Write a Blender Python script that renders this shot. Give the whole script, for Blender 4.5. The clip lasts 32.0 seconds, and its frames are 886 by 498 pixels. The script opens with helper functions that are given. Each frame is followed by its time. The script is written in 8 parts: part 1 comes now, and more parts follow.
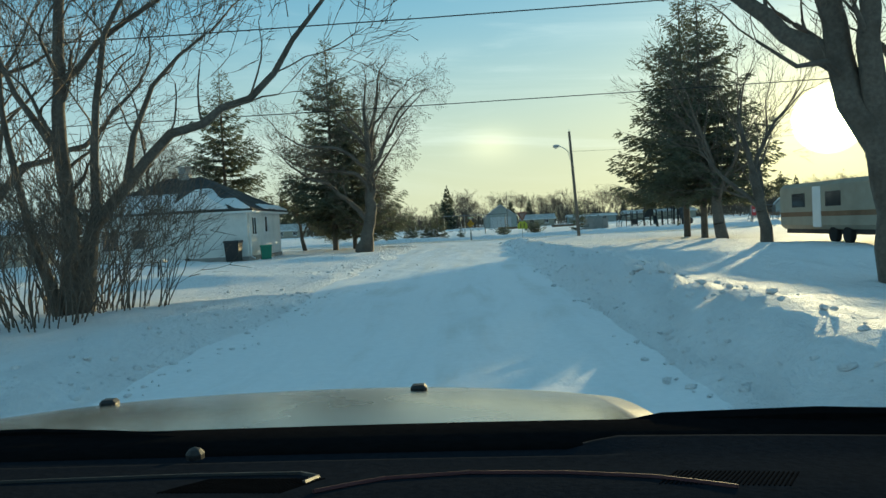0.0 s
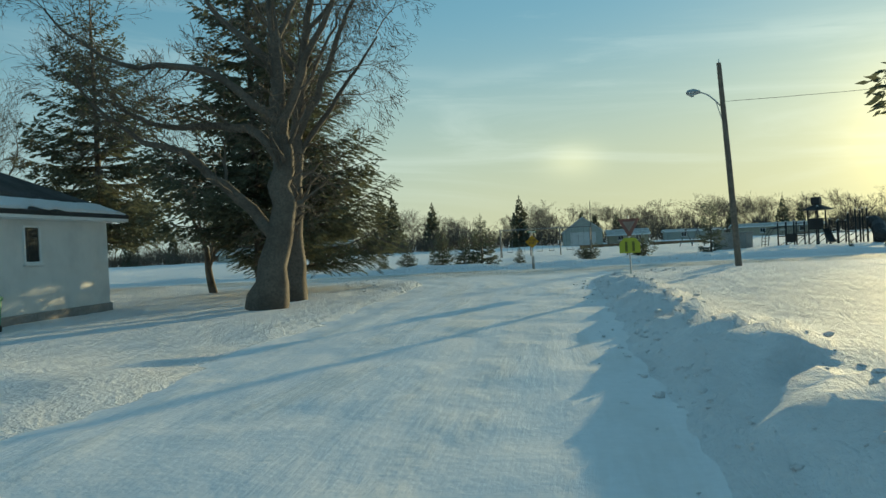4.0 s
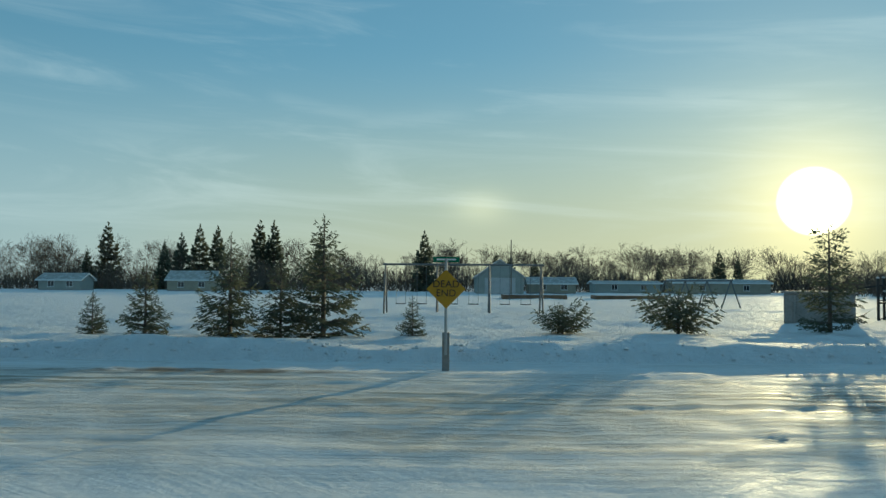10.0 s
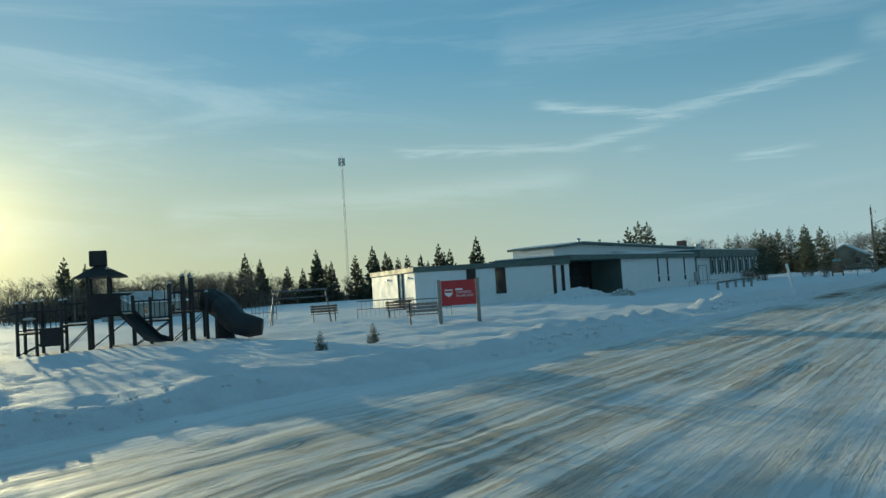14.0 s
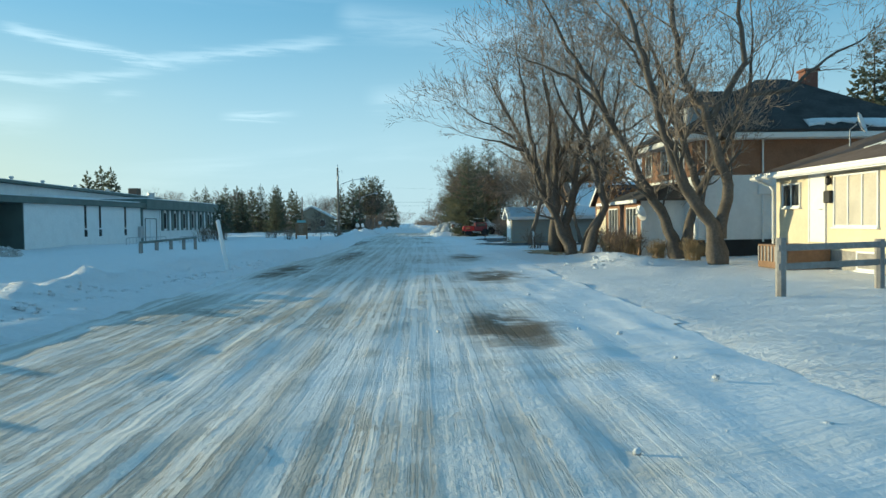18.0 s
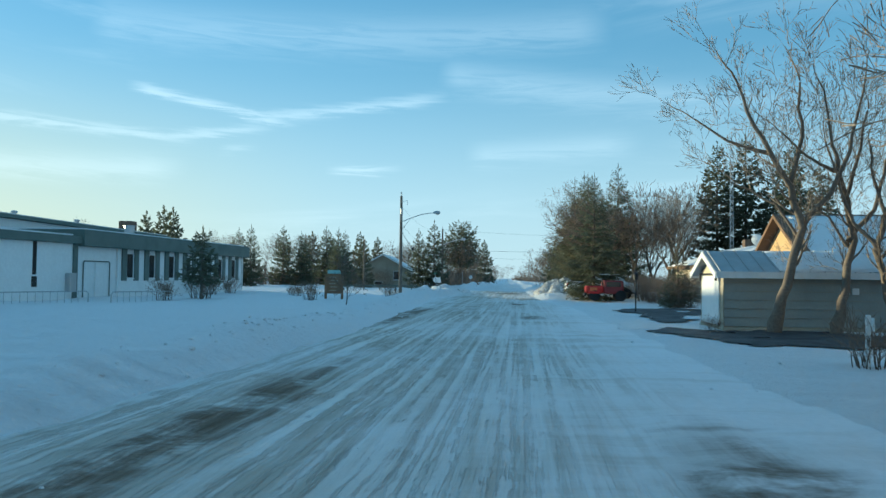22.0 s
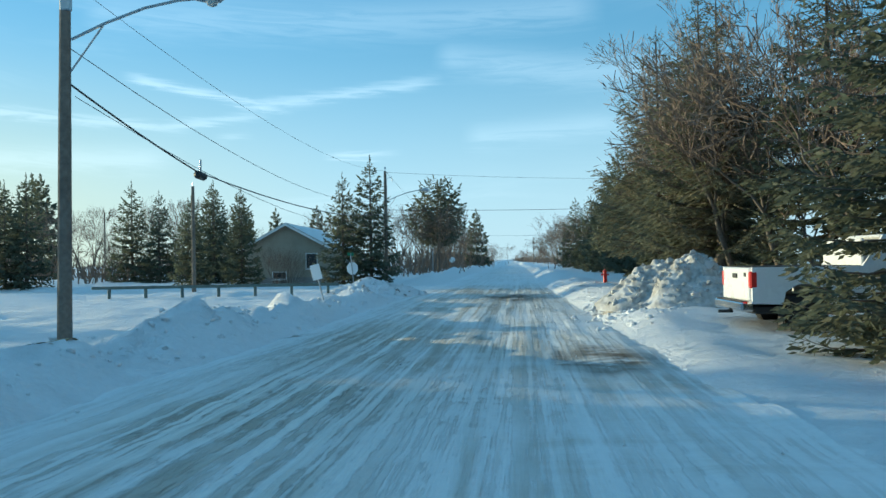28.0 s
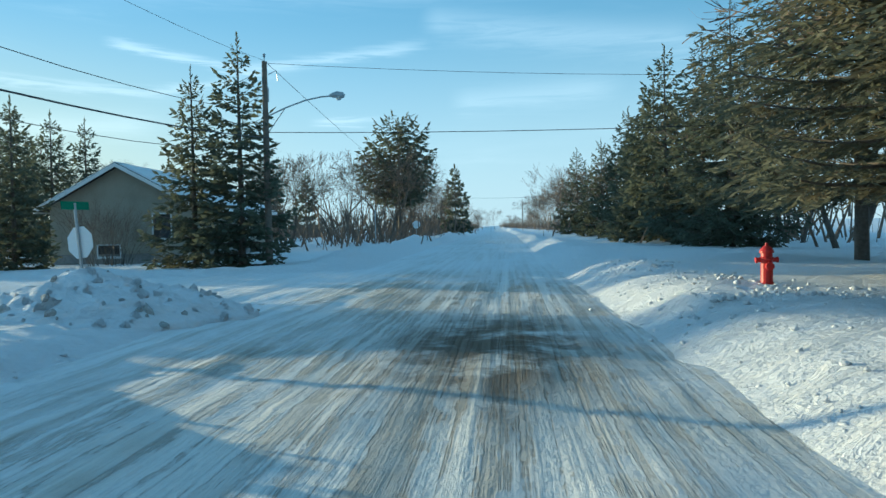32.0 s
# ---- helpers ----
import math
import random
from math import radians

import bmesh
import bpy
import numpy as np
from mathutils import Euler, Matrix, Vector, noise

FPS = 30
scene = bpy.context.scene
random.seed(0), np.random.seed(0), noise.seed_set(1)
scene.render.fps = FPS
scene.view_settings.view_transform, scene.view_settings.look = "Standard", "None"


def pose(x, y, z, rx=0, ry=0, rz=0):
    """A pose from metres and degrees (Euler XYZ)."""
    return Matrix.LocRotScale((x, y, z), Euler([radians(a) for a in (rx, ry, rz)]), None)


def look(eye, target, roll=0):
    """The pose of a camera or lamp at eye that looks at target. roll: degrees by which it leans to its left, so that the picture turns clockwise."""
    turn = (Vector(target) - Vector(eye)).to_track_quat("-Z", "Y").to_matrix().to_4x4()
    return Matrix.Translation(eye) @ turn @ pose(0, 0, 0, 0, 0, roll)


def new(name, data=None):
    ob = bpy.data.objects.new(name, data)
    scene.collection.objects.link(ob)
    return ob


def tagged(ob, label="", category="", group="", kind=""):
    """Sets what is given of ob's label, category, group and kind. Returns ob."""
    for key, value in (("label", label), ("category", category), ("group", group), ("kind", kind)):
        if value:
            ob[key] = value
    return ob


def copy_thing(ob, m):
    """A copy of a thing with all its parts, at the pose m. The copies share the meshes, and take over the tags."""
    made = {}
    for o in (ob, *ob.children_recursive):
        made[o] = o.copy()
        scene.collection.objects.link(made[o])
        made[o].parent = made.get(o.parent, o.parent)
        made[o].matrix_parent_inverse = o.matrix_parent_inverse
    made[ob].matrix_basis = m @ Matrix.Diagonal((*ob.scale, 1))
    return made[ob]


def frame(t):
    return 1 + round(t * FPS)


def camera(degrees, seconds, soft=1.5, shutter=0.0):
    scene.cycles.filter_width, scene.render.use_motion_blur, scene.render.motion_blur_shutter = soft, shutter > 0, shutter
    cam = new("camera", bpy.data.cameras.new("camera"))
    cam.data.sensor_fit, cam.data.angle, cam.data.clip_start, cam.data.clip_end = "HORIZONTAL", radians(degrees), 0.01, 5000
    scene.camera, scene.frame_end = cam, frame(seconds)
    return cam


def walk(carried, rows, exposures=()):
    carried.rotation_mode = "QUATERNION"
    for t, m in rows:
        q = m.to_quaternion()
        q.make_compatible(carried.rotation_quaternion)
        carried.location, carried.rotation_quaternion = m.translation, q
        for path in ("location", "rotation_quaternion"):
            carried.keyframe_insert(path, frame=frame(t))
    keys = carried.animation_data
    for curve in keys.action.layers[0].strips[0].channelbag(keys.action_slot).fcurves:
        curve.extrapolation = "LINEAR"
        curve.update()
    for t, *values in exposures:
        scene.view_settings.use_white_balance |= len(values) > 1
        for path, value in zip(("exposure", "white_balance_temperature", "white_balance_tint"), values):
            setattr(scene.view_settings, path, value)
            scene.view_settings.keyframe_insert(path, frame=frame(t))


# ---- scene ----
cam = camera(58.4, 32.0)
PATH = [
    (0, (0.756, -72.487, 1.578), (0.678, -70.489, 1.517), -2.9),
    (0.5, (1.059, -69.021, 1.621), (0.978, -67.026, 1.511), -3.2),
    (1, (1.24, -65.417, 1.579), (1.125, -63.421, 1.504), -3.1),
    (1.5, (1.205, -61.887, 1.662), (1.035, -59.894, 1.668), -2.8),
    (2, (1.206, -57.946, 1.596), (1.067, -55.951, 1.61), -1.8),
    (2.5, (1.531, -54.18, 1.577), (1.375, -52.186, 1.578), -1.1),
    (3, (1.735, -50.269, 1.574), (1.463, -48.287, 1.557), -1.3),
    (3.5, (1.779, -46.046, 1.57), (1.449, -44.074, 1.564), -1.9),
    (4, (1.771, -41.93, 1.611), (1.493, -39.95, 1.601), -2.9),
    (4.5, (1.656, -37.859, 1.599), (1.472, -35.868, 1.657), -1.9),
    (6.5, (0.806, -24.904, 1.624), (0.567, -22.921, 1.71), 0.3),
    (7, (0.768, -22.211, 1.608), (0.54, -20.226, 1.674), -2.5),
    (7.5, (0.716, -19.683, 1.585), (0.588, -17.688, 1.649), -4.0),
    (8, (0.672, -17.492, 1.568), (0.586, -15.496, 1.672), -2.8),
    (8.5, (0.64, -15.687, 1.557), (0.552, -13.694, 1.698), -2.5),
    (9, (0.621, -14.276, 1.566), (0.557, -12.28, 1.681), -1.4),
    (9.5, (0.705, -13.045, 1.592), (0.697, -11.046, 1.68), -0.4),
    (10, (0.779, -12.004, 1.63), (0.74, -10.006, 1.719), 0.4),
    (10.5, (0.906, -11.256, 1.647), (0.901, -9.257, 1.71), 0.7),
    (11, (1.157, -10.35, 1.599), (1.449, -8.371, 1.609), -2.3),
    (11.5, (1.58, -8.995, 1.571), (2.234, -7.105, 1.551), -3.2),
    (12, (1.94, -8.175, 1.565), (2.879, -6.409, 1.586), -3.6),
    (12.5, (2.439, -7.663, 1.621), (3.617, -6.047, 1.645), -3.9),
    (13, (3.023, -6.997, 1.635), (4.36, -5.509, 1.673), -3.8),
    (13.5, (3.668, -6.181, 1.605), (5.14, -4.833, 1.729), -2.9),
    (14, (4.703, -5.248, 1.624), (6.348, -4.115, 1.722), -3.7),
    (14.5, (5.686, -4.731, 1.621), (7.469, -3.824, 1.633), -3.9),
    (15, (6.952, -4.196, 1.607), (8.815, -3.471, 1.553), -1.8),
    (15.5, (8.715, -3.695, 1.608), (10.656, -3.218, 1.551), -0.9),
    (17.5, (18.568, -3.316, 1.516), (20.565, -3.358, 1.418), -1.8),
    (18, (21.517, -3.307, 1.536), (23.516, -3.359, 1.47), -0.8),
    (18.5, (24.547, -3.275, 1.625), (26.547, -3.245, 1.635), 0.4),
    (19, (27.977, -3.209, 1.618), (29.971, -3.051, 1.652), 2.3),
    (19.5, (31.553, -3.291, 1.608), (33.553, -3.292, 1.581), 1.3),
    (20, (35.541, -3.444, 1.579), (37.54, -3.418, 1.531), 1.1),
    (20.5, (39.386, -3.338, 1.622), (41.385, -3.263, 1.653), 1.4),
    (21, (43.363, -3.257, 1.645), (45.358, -3.117, 1.682), 0.9),
    (21.5, (47.198, -3.293, 1.613), (49.189, -3.114, 1.645), 0.9),
    (22, (50.967, -3.188, 1.593), (52.956, -2.992, 1.665), 0.7),
    (22.5, (54.929, -3.096, 1.582), (56.926, -3.003, 1.633), 0.4),
    (23, (59.126, -3.075, 1.624), (61.124, -2.997, 1.617), -2.0),
    (23.5, (63.054, -2.998, 1.602), (65.05, -2.867, 1.611), -3.9),
    (24, (67.158, -2.652, 1.627), (69.151, -2.479, 1.65), -2.4),
    (24.5, (71.285, -2.496, 1.608), (73.274, -2.296, 1.644), -2.7),
    (25, (75.462, -2.281, 1.539), (77.449, -2.051, 1.552), -3.6),
    (25.5, (79.438, -1.987, 1.658), (81.43, -1.811, 1.668), -3.5),
    (27.5, (95.107, -2.176, 1.657), (97.095, -1.965, 1.703), 0.4),
    (28, (98.73, -2.295, 1.656), (100.72, -2.1, 1.685), -1.0),
    (28.5, (102.213, -2.31, 1.588), (104.193, -2.03, 1.605), -2.7),
    (29, (105.555, -2.309, 1.561), (107.518, -1.929, 1.574), -3.3),
    (29.5, (108.676, -2.296, 1.566), (110.651, -1.985, 1.628), -3.8),
    (30, (111.852, -2.317, 1.593), (113.846, -2.196, 1.695), -4.6),
    (30.5, (114.751, -2.248, 1.559), (116.745, -2.13, 1.661), -2.4),
    (31, (117.754, -2.208, 1.553), (119.746, -2.05, 1.622), -1.1),
    (31.5, (120.46, -2.147, 1.538), (122.455, -2.005, 1.542), -1.2),
    (32, (123.176, -2.136, 1.495), (125.168, -1.972, 1.439), -1.2),
]
walk(cam, [(t, look(eye, target, roll)) for t, eye, target, roll in PATH],
     exposures=((0.0, 0.65, 6600, -6), (2.0, 0.52, 6750, -6), (4.0, 0.36, 6750, -6), (7.0, 0.28, 6300, -6), (8.0, 0.26, 6200, -6), (11.0, 0.1, 6150, -6), (13.0, 0.06, 6250, -6), (14.0, 0.16, 6050, -6), (15.0, 0.42, 5900, -5), (19.0, 0.78, 5750, -4), (23.0, 0.82, 5600, -4), (32.0, 0.84, 5520, -4)))

# ---- world and sun ----
SUN_AZ, SUN_EL = radians(24.0), radians(5.6)
SUN_DIR = Vector((math.sin(SUN_AZ) * math.cos(SUN_EL), math.cos(SUN_AZ) * math.cos(SUN_EL), math.sin(SUN_EL)))


class Nodes:
    """A short hand for node trees."""

    def __init__(self, tree):
        self.t = tree
        tree.nodes.clear()

    def n(self, kind, **props):
        node = self.t.nodes.new(kind)
        for k, v in props.items():
            if k in node.inputs:
                node.inputs[k].default_value = v
        return node

    def link(self, a, b):
        self.t.links.new(a, b)

    def put(self, sock, v):
        if isinstance(v, (int, float, tuple, list)):
            sock.default_value = v
        else:
            self.link(v, sock)

    def math(self, op, a, b=0.0, c=None, clamp=False):
        m = self.t.nodes.new("ShaderNodeMath")
        m.operation, m.use_clamp = op, clamp
        self.put(m.inputs[0], a)
        self.put(m.inputs[1], b)
        if c is not None:
            self.put(m.inputs[2], c)
        return m.outputs[0]

    def vmath(self, op, a, b=(0, 0, 0)):
        m = self.t.nodes.new("ShaderNodeVectorMath")
        m.operation = op
        self.put(m.inputs[0], a)
        self.put(m.inputs[1], b)
        return m.outputs["Value"] if op in ("DOT_PRODUCT", "LENGTH") else m.outputs[0]

    def noise(self, vec, scale, detail=4.0, rough=0.55, dist=0.0):
        m = self.t.nodes.new("ShaderNodeTexNoise")
        m.inputs["Scale"].default_value = scale
        m.inputs["Detail"].default_value = detail
        m.inputs["Roughness"].default_value = rough
        m.inputs["Distortion"].default_value = dist
        if vec is not None:
            self.link(vec, m.inputs["Vector"])
        return m.outputs["Fac"]

    def ramp(self, fac, *stops):
        m = self.t.nodes.new("ShaderNodeValToRGB")
        el = m.color_ramp.elements
        while len(el) < len(stops):
            el.new(0.5)
        for e, (p, c) in zip(el, stops):
            e.position = p
            e.color = (*c, 1) if len(c) == 3 else c
        self.link(fac, m.inputs[0])
        return m.outputs[0]

    def mix(self, fac, a, b, blend="MIX"):
        m = self.t.nodes.new("ShaderNodeMix")
        m.data_type, m.blend_type = "RGBA", blend
        self.put(m.inputs[0], fac)
        for s, v in ((m.inputs[6], a), (m.inputs[7], b)):
            self.put(s, (*v, 1) if isinstance(v, (tuple, list)) and len(v) == 3 else v)
        return m.outputs[2]

    def map(self, v, a, b, c=0.0, d=1.0, smooth=True):
        m = self.t.nodes.new("ShaderNodeMapRange")
        m.interpolation_type = "SMOOTHSTEP" if smooth else "LINEAR"
        self.link(v, m.inputs[0])
        for i, x in enumerate((a, b, c, d)):
            m.inputs[i + 1].default_value = x
        return m.outputs[0]

    def scaled(self, vec, s, rot=(0, 0, 0)):
        m = self.t.nodes.new("ShaderNodeMapping")
        self.link(vec, m.inputs[0])
        m.inputs["Scale"].default_value = s
        m.inputs["Rotation"].default_value = rot
        return m.outputs[0]


def build_world():
    w = bpy.data.worlds.new("sky")
    scene.world = w
    w.use_nodes = True
    k = Nodes(w.node_tree)
    sky = k.n("ShaderNodeTexSky")
    sky.sky_type, sky.sun_disc = "NISHITA", False
    sky.sun_elevation, sky.sun_rotation = SUN_EL, SUN_AZ
    sky.air_density, sky.dust_density, sky.ozone_density = 1.0, 0.15, 3.0
    tc = k.n("ShaderNodeTexCoord").outputs["Generated"]
    d = k.vmath("NORMALIZE", tc)
    z = k.n("ShaderNodeSeparateXYZ")
    k.link(d, z.inputs[0])
    up = k.math("MAXIMUM", z.outputs[2], 0.02)
    # thin ice cloud in long level bands
    band = k.n("ShaderNodeCombineXYZ")
    k.put(band.inputs[0], z.outputs[0])
    k.put(band.inputs[1], z.outputs[1])
    k.put(band.inputs[2], k.math("ADD", k.math("MULTIPLY", z.outputs[2], 8.0), k.math("MULTIPLY", z.outputs[0], 0.5)))
    streak = k.noise(band.outputs[0], 2.1, 7, 0.62, 0.9)
    broad = k.noise(k.scaled(band.outputs[0], (1.0, 1.0, 0.5)), 1.3, 3, 0.5, 0.3)
    veil = k.math("MULTIPLY", k.map(streak, 0.45, 0.72), k.map(broad, 0.36, 0.62))
    veil = k.math("MULTIPLY", veil, k.map(z.outputs[2], 0.015, 0.09, 0.0, 0.6))
    cosun = k.vmath("DOT_PRODUCT", d, tuple(SUN_DIR))
    # the clear sky, softened by a thin even veil of ice haze
    soft = k.vmath("DIVIDE", sky.outputs[0], k.vmath("ADD", k.vmath("MULTIPLY", sky.outputs[0], (0.13, 0.13, 0.13)), (1.0, 1.0, 1.0)))
    base = k.mix(1.0, soft, SKY_TINT, "MULTIPLY")
    base = k.mix(1.0, base, VEIL, "ADD")
    low_sky = k.map(z.outputs[2], 0.0, 0.30, 1.0, 0.0)
    warm = k.map(cosun, 0.55, 0.99)
    haze = k.mix(warm, HAZE_COOL, HAZE_WARM)
    base = k.mix(k.math("MULTIPLY", low_sky, 0.8), base, haze)
    # bright haze round the low sun
    wide = k.math("POWER", k.math("MAXIMUM", cosun, 0.0), 45.0)
    mid = k.math("POWER", k.math("MAXIMUM", cosun, 0.0), 330.0)
    core = k.map(cosun, math.cos(radians(2.35)), math.cos(radians(1.6)))
    glow = k.mix(wide, (0, 0, 0), (1.1, 0.85, 0.28))
    glow = k.mix(1.0, glow, k.mix(mid, (0, 0, 0), (3.6, 2.5, 0.7)), "ADD")
    glow = k.mix(1.0, glow, k.mix(core, (0, 0, 0), (40.0, 36.0, 24.0)), "ADD")
    # the mock sun, twenty-two degrees to the side at the same height
    a = SUN_AZ - radians(22.4)
    dog = Vector((math.sin(a) * math.cos(SUN_EL), math.cos(a) * math.cos(SUN_EL), math.sin(SUN_EL)))
    off = k.vmath("SUBTRACT", d, tuple(dog))
    side = Vector((math.cos(a), -math.sin(a), 0))
    u = k.math("DIVIDE", k.vmath("DOT_PRODUCT", off, tuple(side)), 0.035)
    v = k.math("DIVIDE", k.vmath("DOT_PRODUCT", off, (0, 0, 1)), 0.02)
    q = k.math("POWER", 2.718, k.math("MULTIPLY", k.math("ADD", k.math("MULTIPLY", u, u), k.math("MULTIPLY", v, v)), -1.0))
    glow = k.mix(1.0, glow, k.mix(q, (0, 0, 0), (1.3, 1.05, 0.55)), "ADD")
    # a few thin drawn-out streaks of ice cloud: azimuth, height and width in degrees
    az = k.math("MULTIPLY", k.math("ARCTAN2", z.outputs[0], z.outputs[1]), 57.2958)
    el = k.math("MULTIPLY", k.math("ARCSINE", z.outputs[2]), 57.2958)
    tear = k.noise(k.scaled(band.outputs[0], (1, 1, 1.6)), 9.0, 6, 0.65, 0.8)
    el = k.math("ADD", el, k.math("MULTIPLY", k.math("SUBTRACT", tear, 0.5), 1.6))
    wisps = None
    for a0, e0, a1, e1, wd, amount in ((62.5, 12.6, 73.5, 10.7, 0.26, 0.8), (70.0, 10.9, 84.5, 12.9, 0.34, 0.6), (52.0, 10.0, 66.5, 9.3, 0.28, 0.6), (64.0, 9.3, 72.0, 10.4, 0.25, 0.55),
                                       (76.0, 7.6, 81.0, 7.8, 0.28, 0.6), (68.5, 8.7, 70.5, 9.0, 0.3, 0.6), (36.0, 6.2, 66.0, 7.3, 0.8, 0.45), (84.0, 14.5, 104.0, 12.0, 1.1, 0.4), (60.0, 16.5, 96.0, 17.5, 1.3, 0.35), (14.0, 13.2, 24.0, 12.6, 0.5, 0.35), (-14.0, 13.0, -5.0, 11.6, 0.5, 0.2), (-8.0, 11.5, 1.0, 12.2, 0.6, 0.22), (86.0, 8.8, 98.0, 9.6, 0.8, 0.35)):
        run = k.map(az, a0, a1, 0.0, 1.0, False)
        mid_e = k.math("MULTIPLY_ADD", run, e1 - e0, e0)
        g = k.math("DIVIDE", k.math("SUBTRACT", el, mid_e), wd)
        g = k.math("POWER", 2.718, k.math("MULTIPLY", k.math("MULTIPLY", g, g), -1.0))
        ends = k.math("MULTIPLY", k.map(az, a0 - 0.4, a0 + 1.5), k.map(az, a1 - 2.5, a1 + 1.0, 1.0, 0.0))
        g = k.math("MULTIPLY", k.math("MULTIPLY", g, ends), amount)
        wisps = g if wisps is None else k.math("MAXIMUM", wisps, g)
    veil = k.math("MAXIMUM", veil, k.math("MULTIPLY", wisps, k.map(tear, 0.25, 0.6, 0.4, 1.0)))
    cloud = k.mix(1.0, k.mix(0.55, base, (4.6, 4.9, 5.0)), (1.15, 1.15, 1.15), "MULTIPLY")
    col = k.mix(k.math("MULTIPLY", veil, 0.75), base, cloud)
    col = k.mix(1.0, col, glow, "ADD")
    bg = k.n("ShaderNodeBackground", Strength=SKY_POWER)
    k.link(col, bg.inputs[0])
    k.link(bg.outputs[0], k.n("ShaderNodeOutputWorld").inputs[0])


SKY_TINT, SKY_POWER = (0.85, 0.95, 1.0), 0.13
VEIL, HAZE_COOL, HAZE_WARM = (0.35, 0.75, 1.0), (3.0, 3.6, 3.9), (4.2, 3.9, 2.6)
build_world()
lamp = bpy.data.lights.new("sun", "SUN")
lamp.energy, lamp.angle, lamp.color = 3.5, radians(0.6), (1.0, 0.78, 0.45)
sun = new("sun", lamp)
sun.matrix_world = look(SUN_DIR * 300, (0, 0, 0))

# ---- materials ----


def material(name, colour, rough=0.8, metal=0.0, spread=0.12, grain=20.0, stain=1.2, bump=0.15, spec=0.4, own=0.0, tint=None, dist=0.02):
    """A surface with variation at two scales and a fine relief; own: how far alike pieces differ."""
    m = bpy.data.materials.new(name)
    m.use_nodes = True
    k = Nodes(m.node_tree)
    p = k.n("ShaderNodeBsdfPrincipled", Metallic=metal)
    p.inputs["Specular IOR Level"].default_value = spec
    k.link(p.outputs[0], k.n("ShaderNodeOutputMaterial").inputs[0])
    pos = k.n("ShaderNodeTexCoord").outputs["Object"]
    fine, big = k.noise(pos, grain, 5, 0.6), k.noise(pos, stain, 4, 0.55)
    lo = tuple(c * (1 - spread) for c in colour)
    hi = tuple(min(1, c * (1 + spread)) for c in colour)
    col = k.ramp(fine, (0.3, lo), (0.7, hi))
    other = tint or tuple(c * (1 - 1.6 * spread) for c in colour)
    col = k.mix(k.map(big, 0.42, 0.72, 0.0, 0.7), col, other)
    if own:
        r = k.n("ShaderNodeObjectInfo").outputs["Random"]
        col = k.mix(1.0, col, k.ramp(r, (0.0, (1 - own,) * 3), (1.0, (1 + own,) * 3)), "MULTIPLY")
    k.link(col, p.inputs["Base Color"])
    k.put(p.inputs["Roughness"], k.map(big, 0.3, 0.7, max(0.02, rough - 0.08), min(1, rough + 0.08)))
    if bump:
        b = k.n("ShaderNodeBump", Strength=bump, Distance=dist)
        k.link(fine, b.inputs["Height"])
        k.link(b.outputs[0], p.inputs["Normal"])
    return m


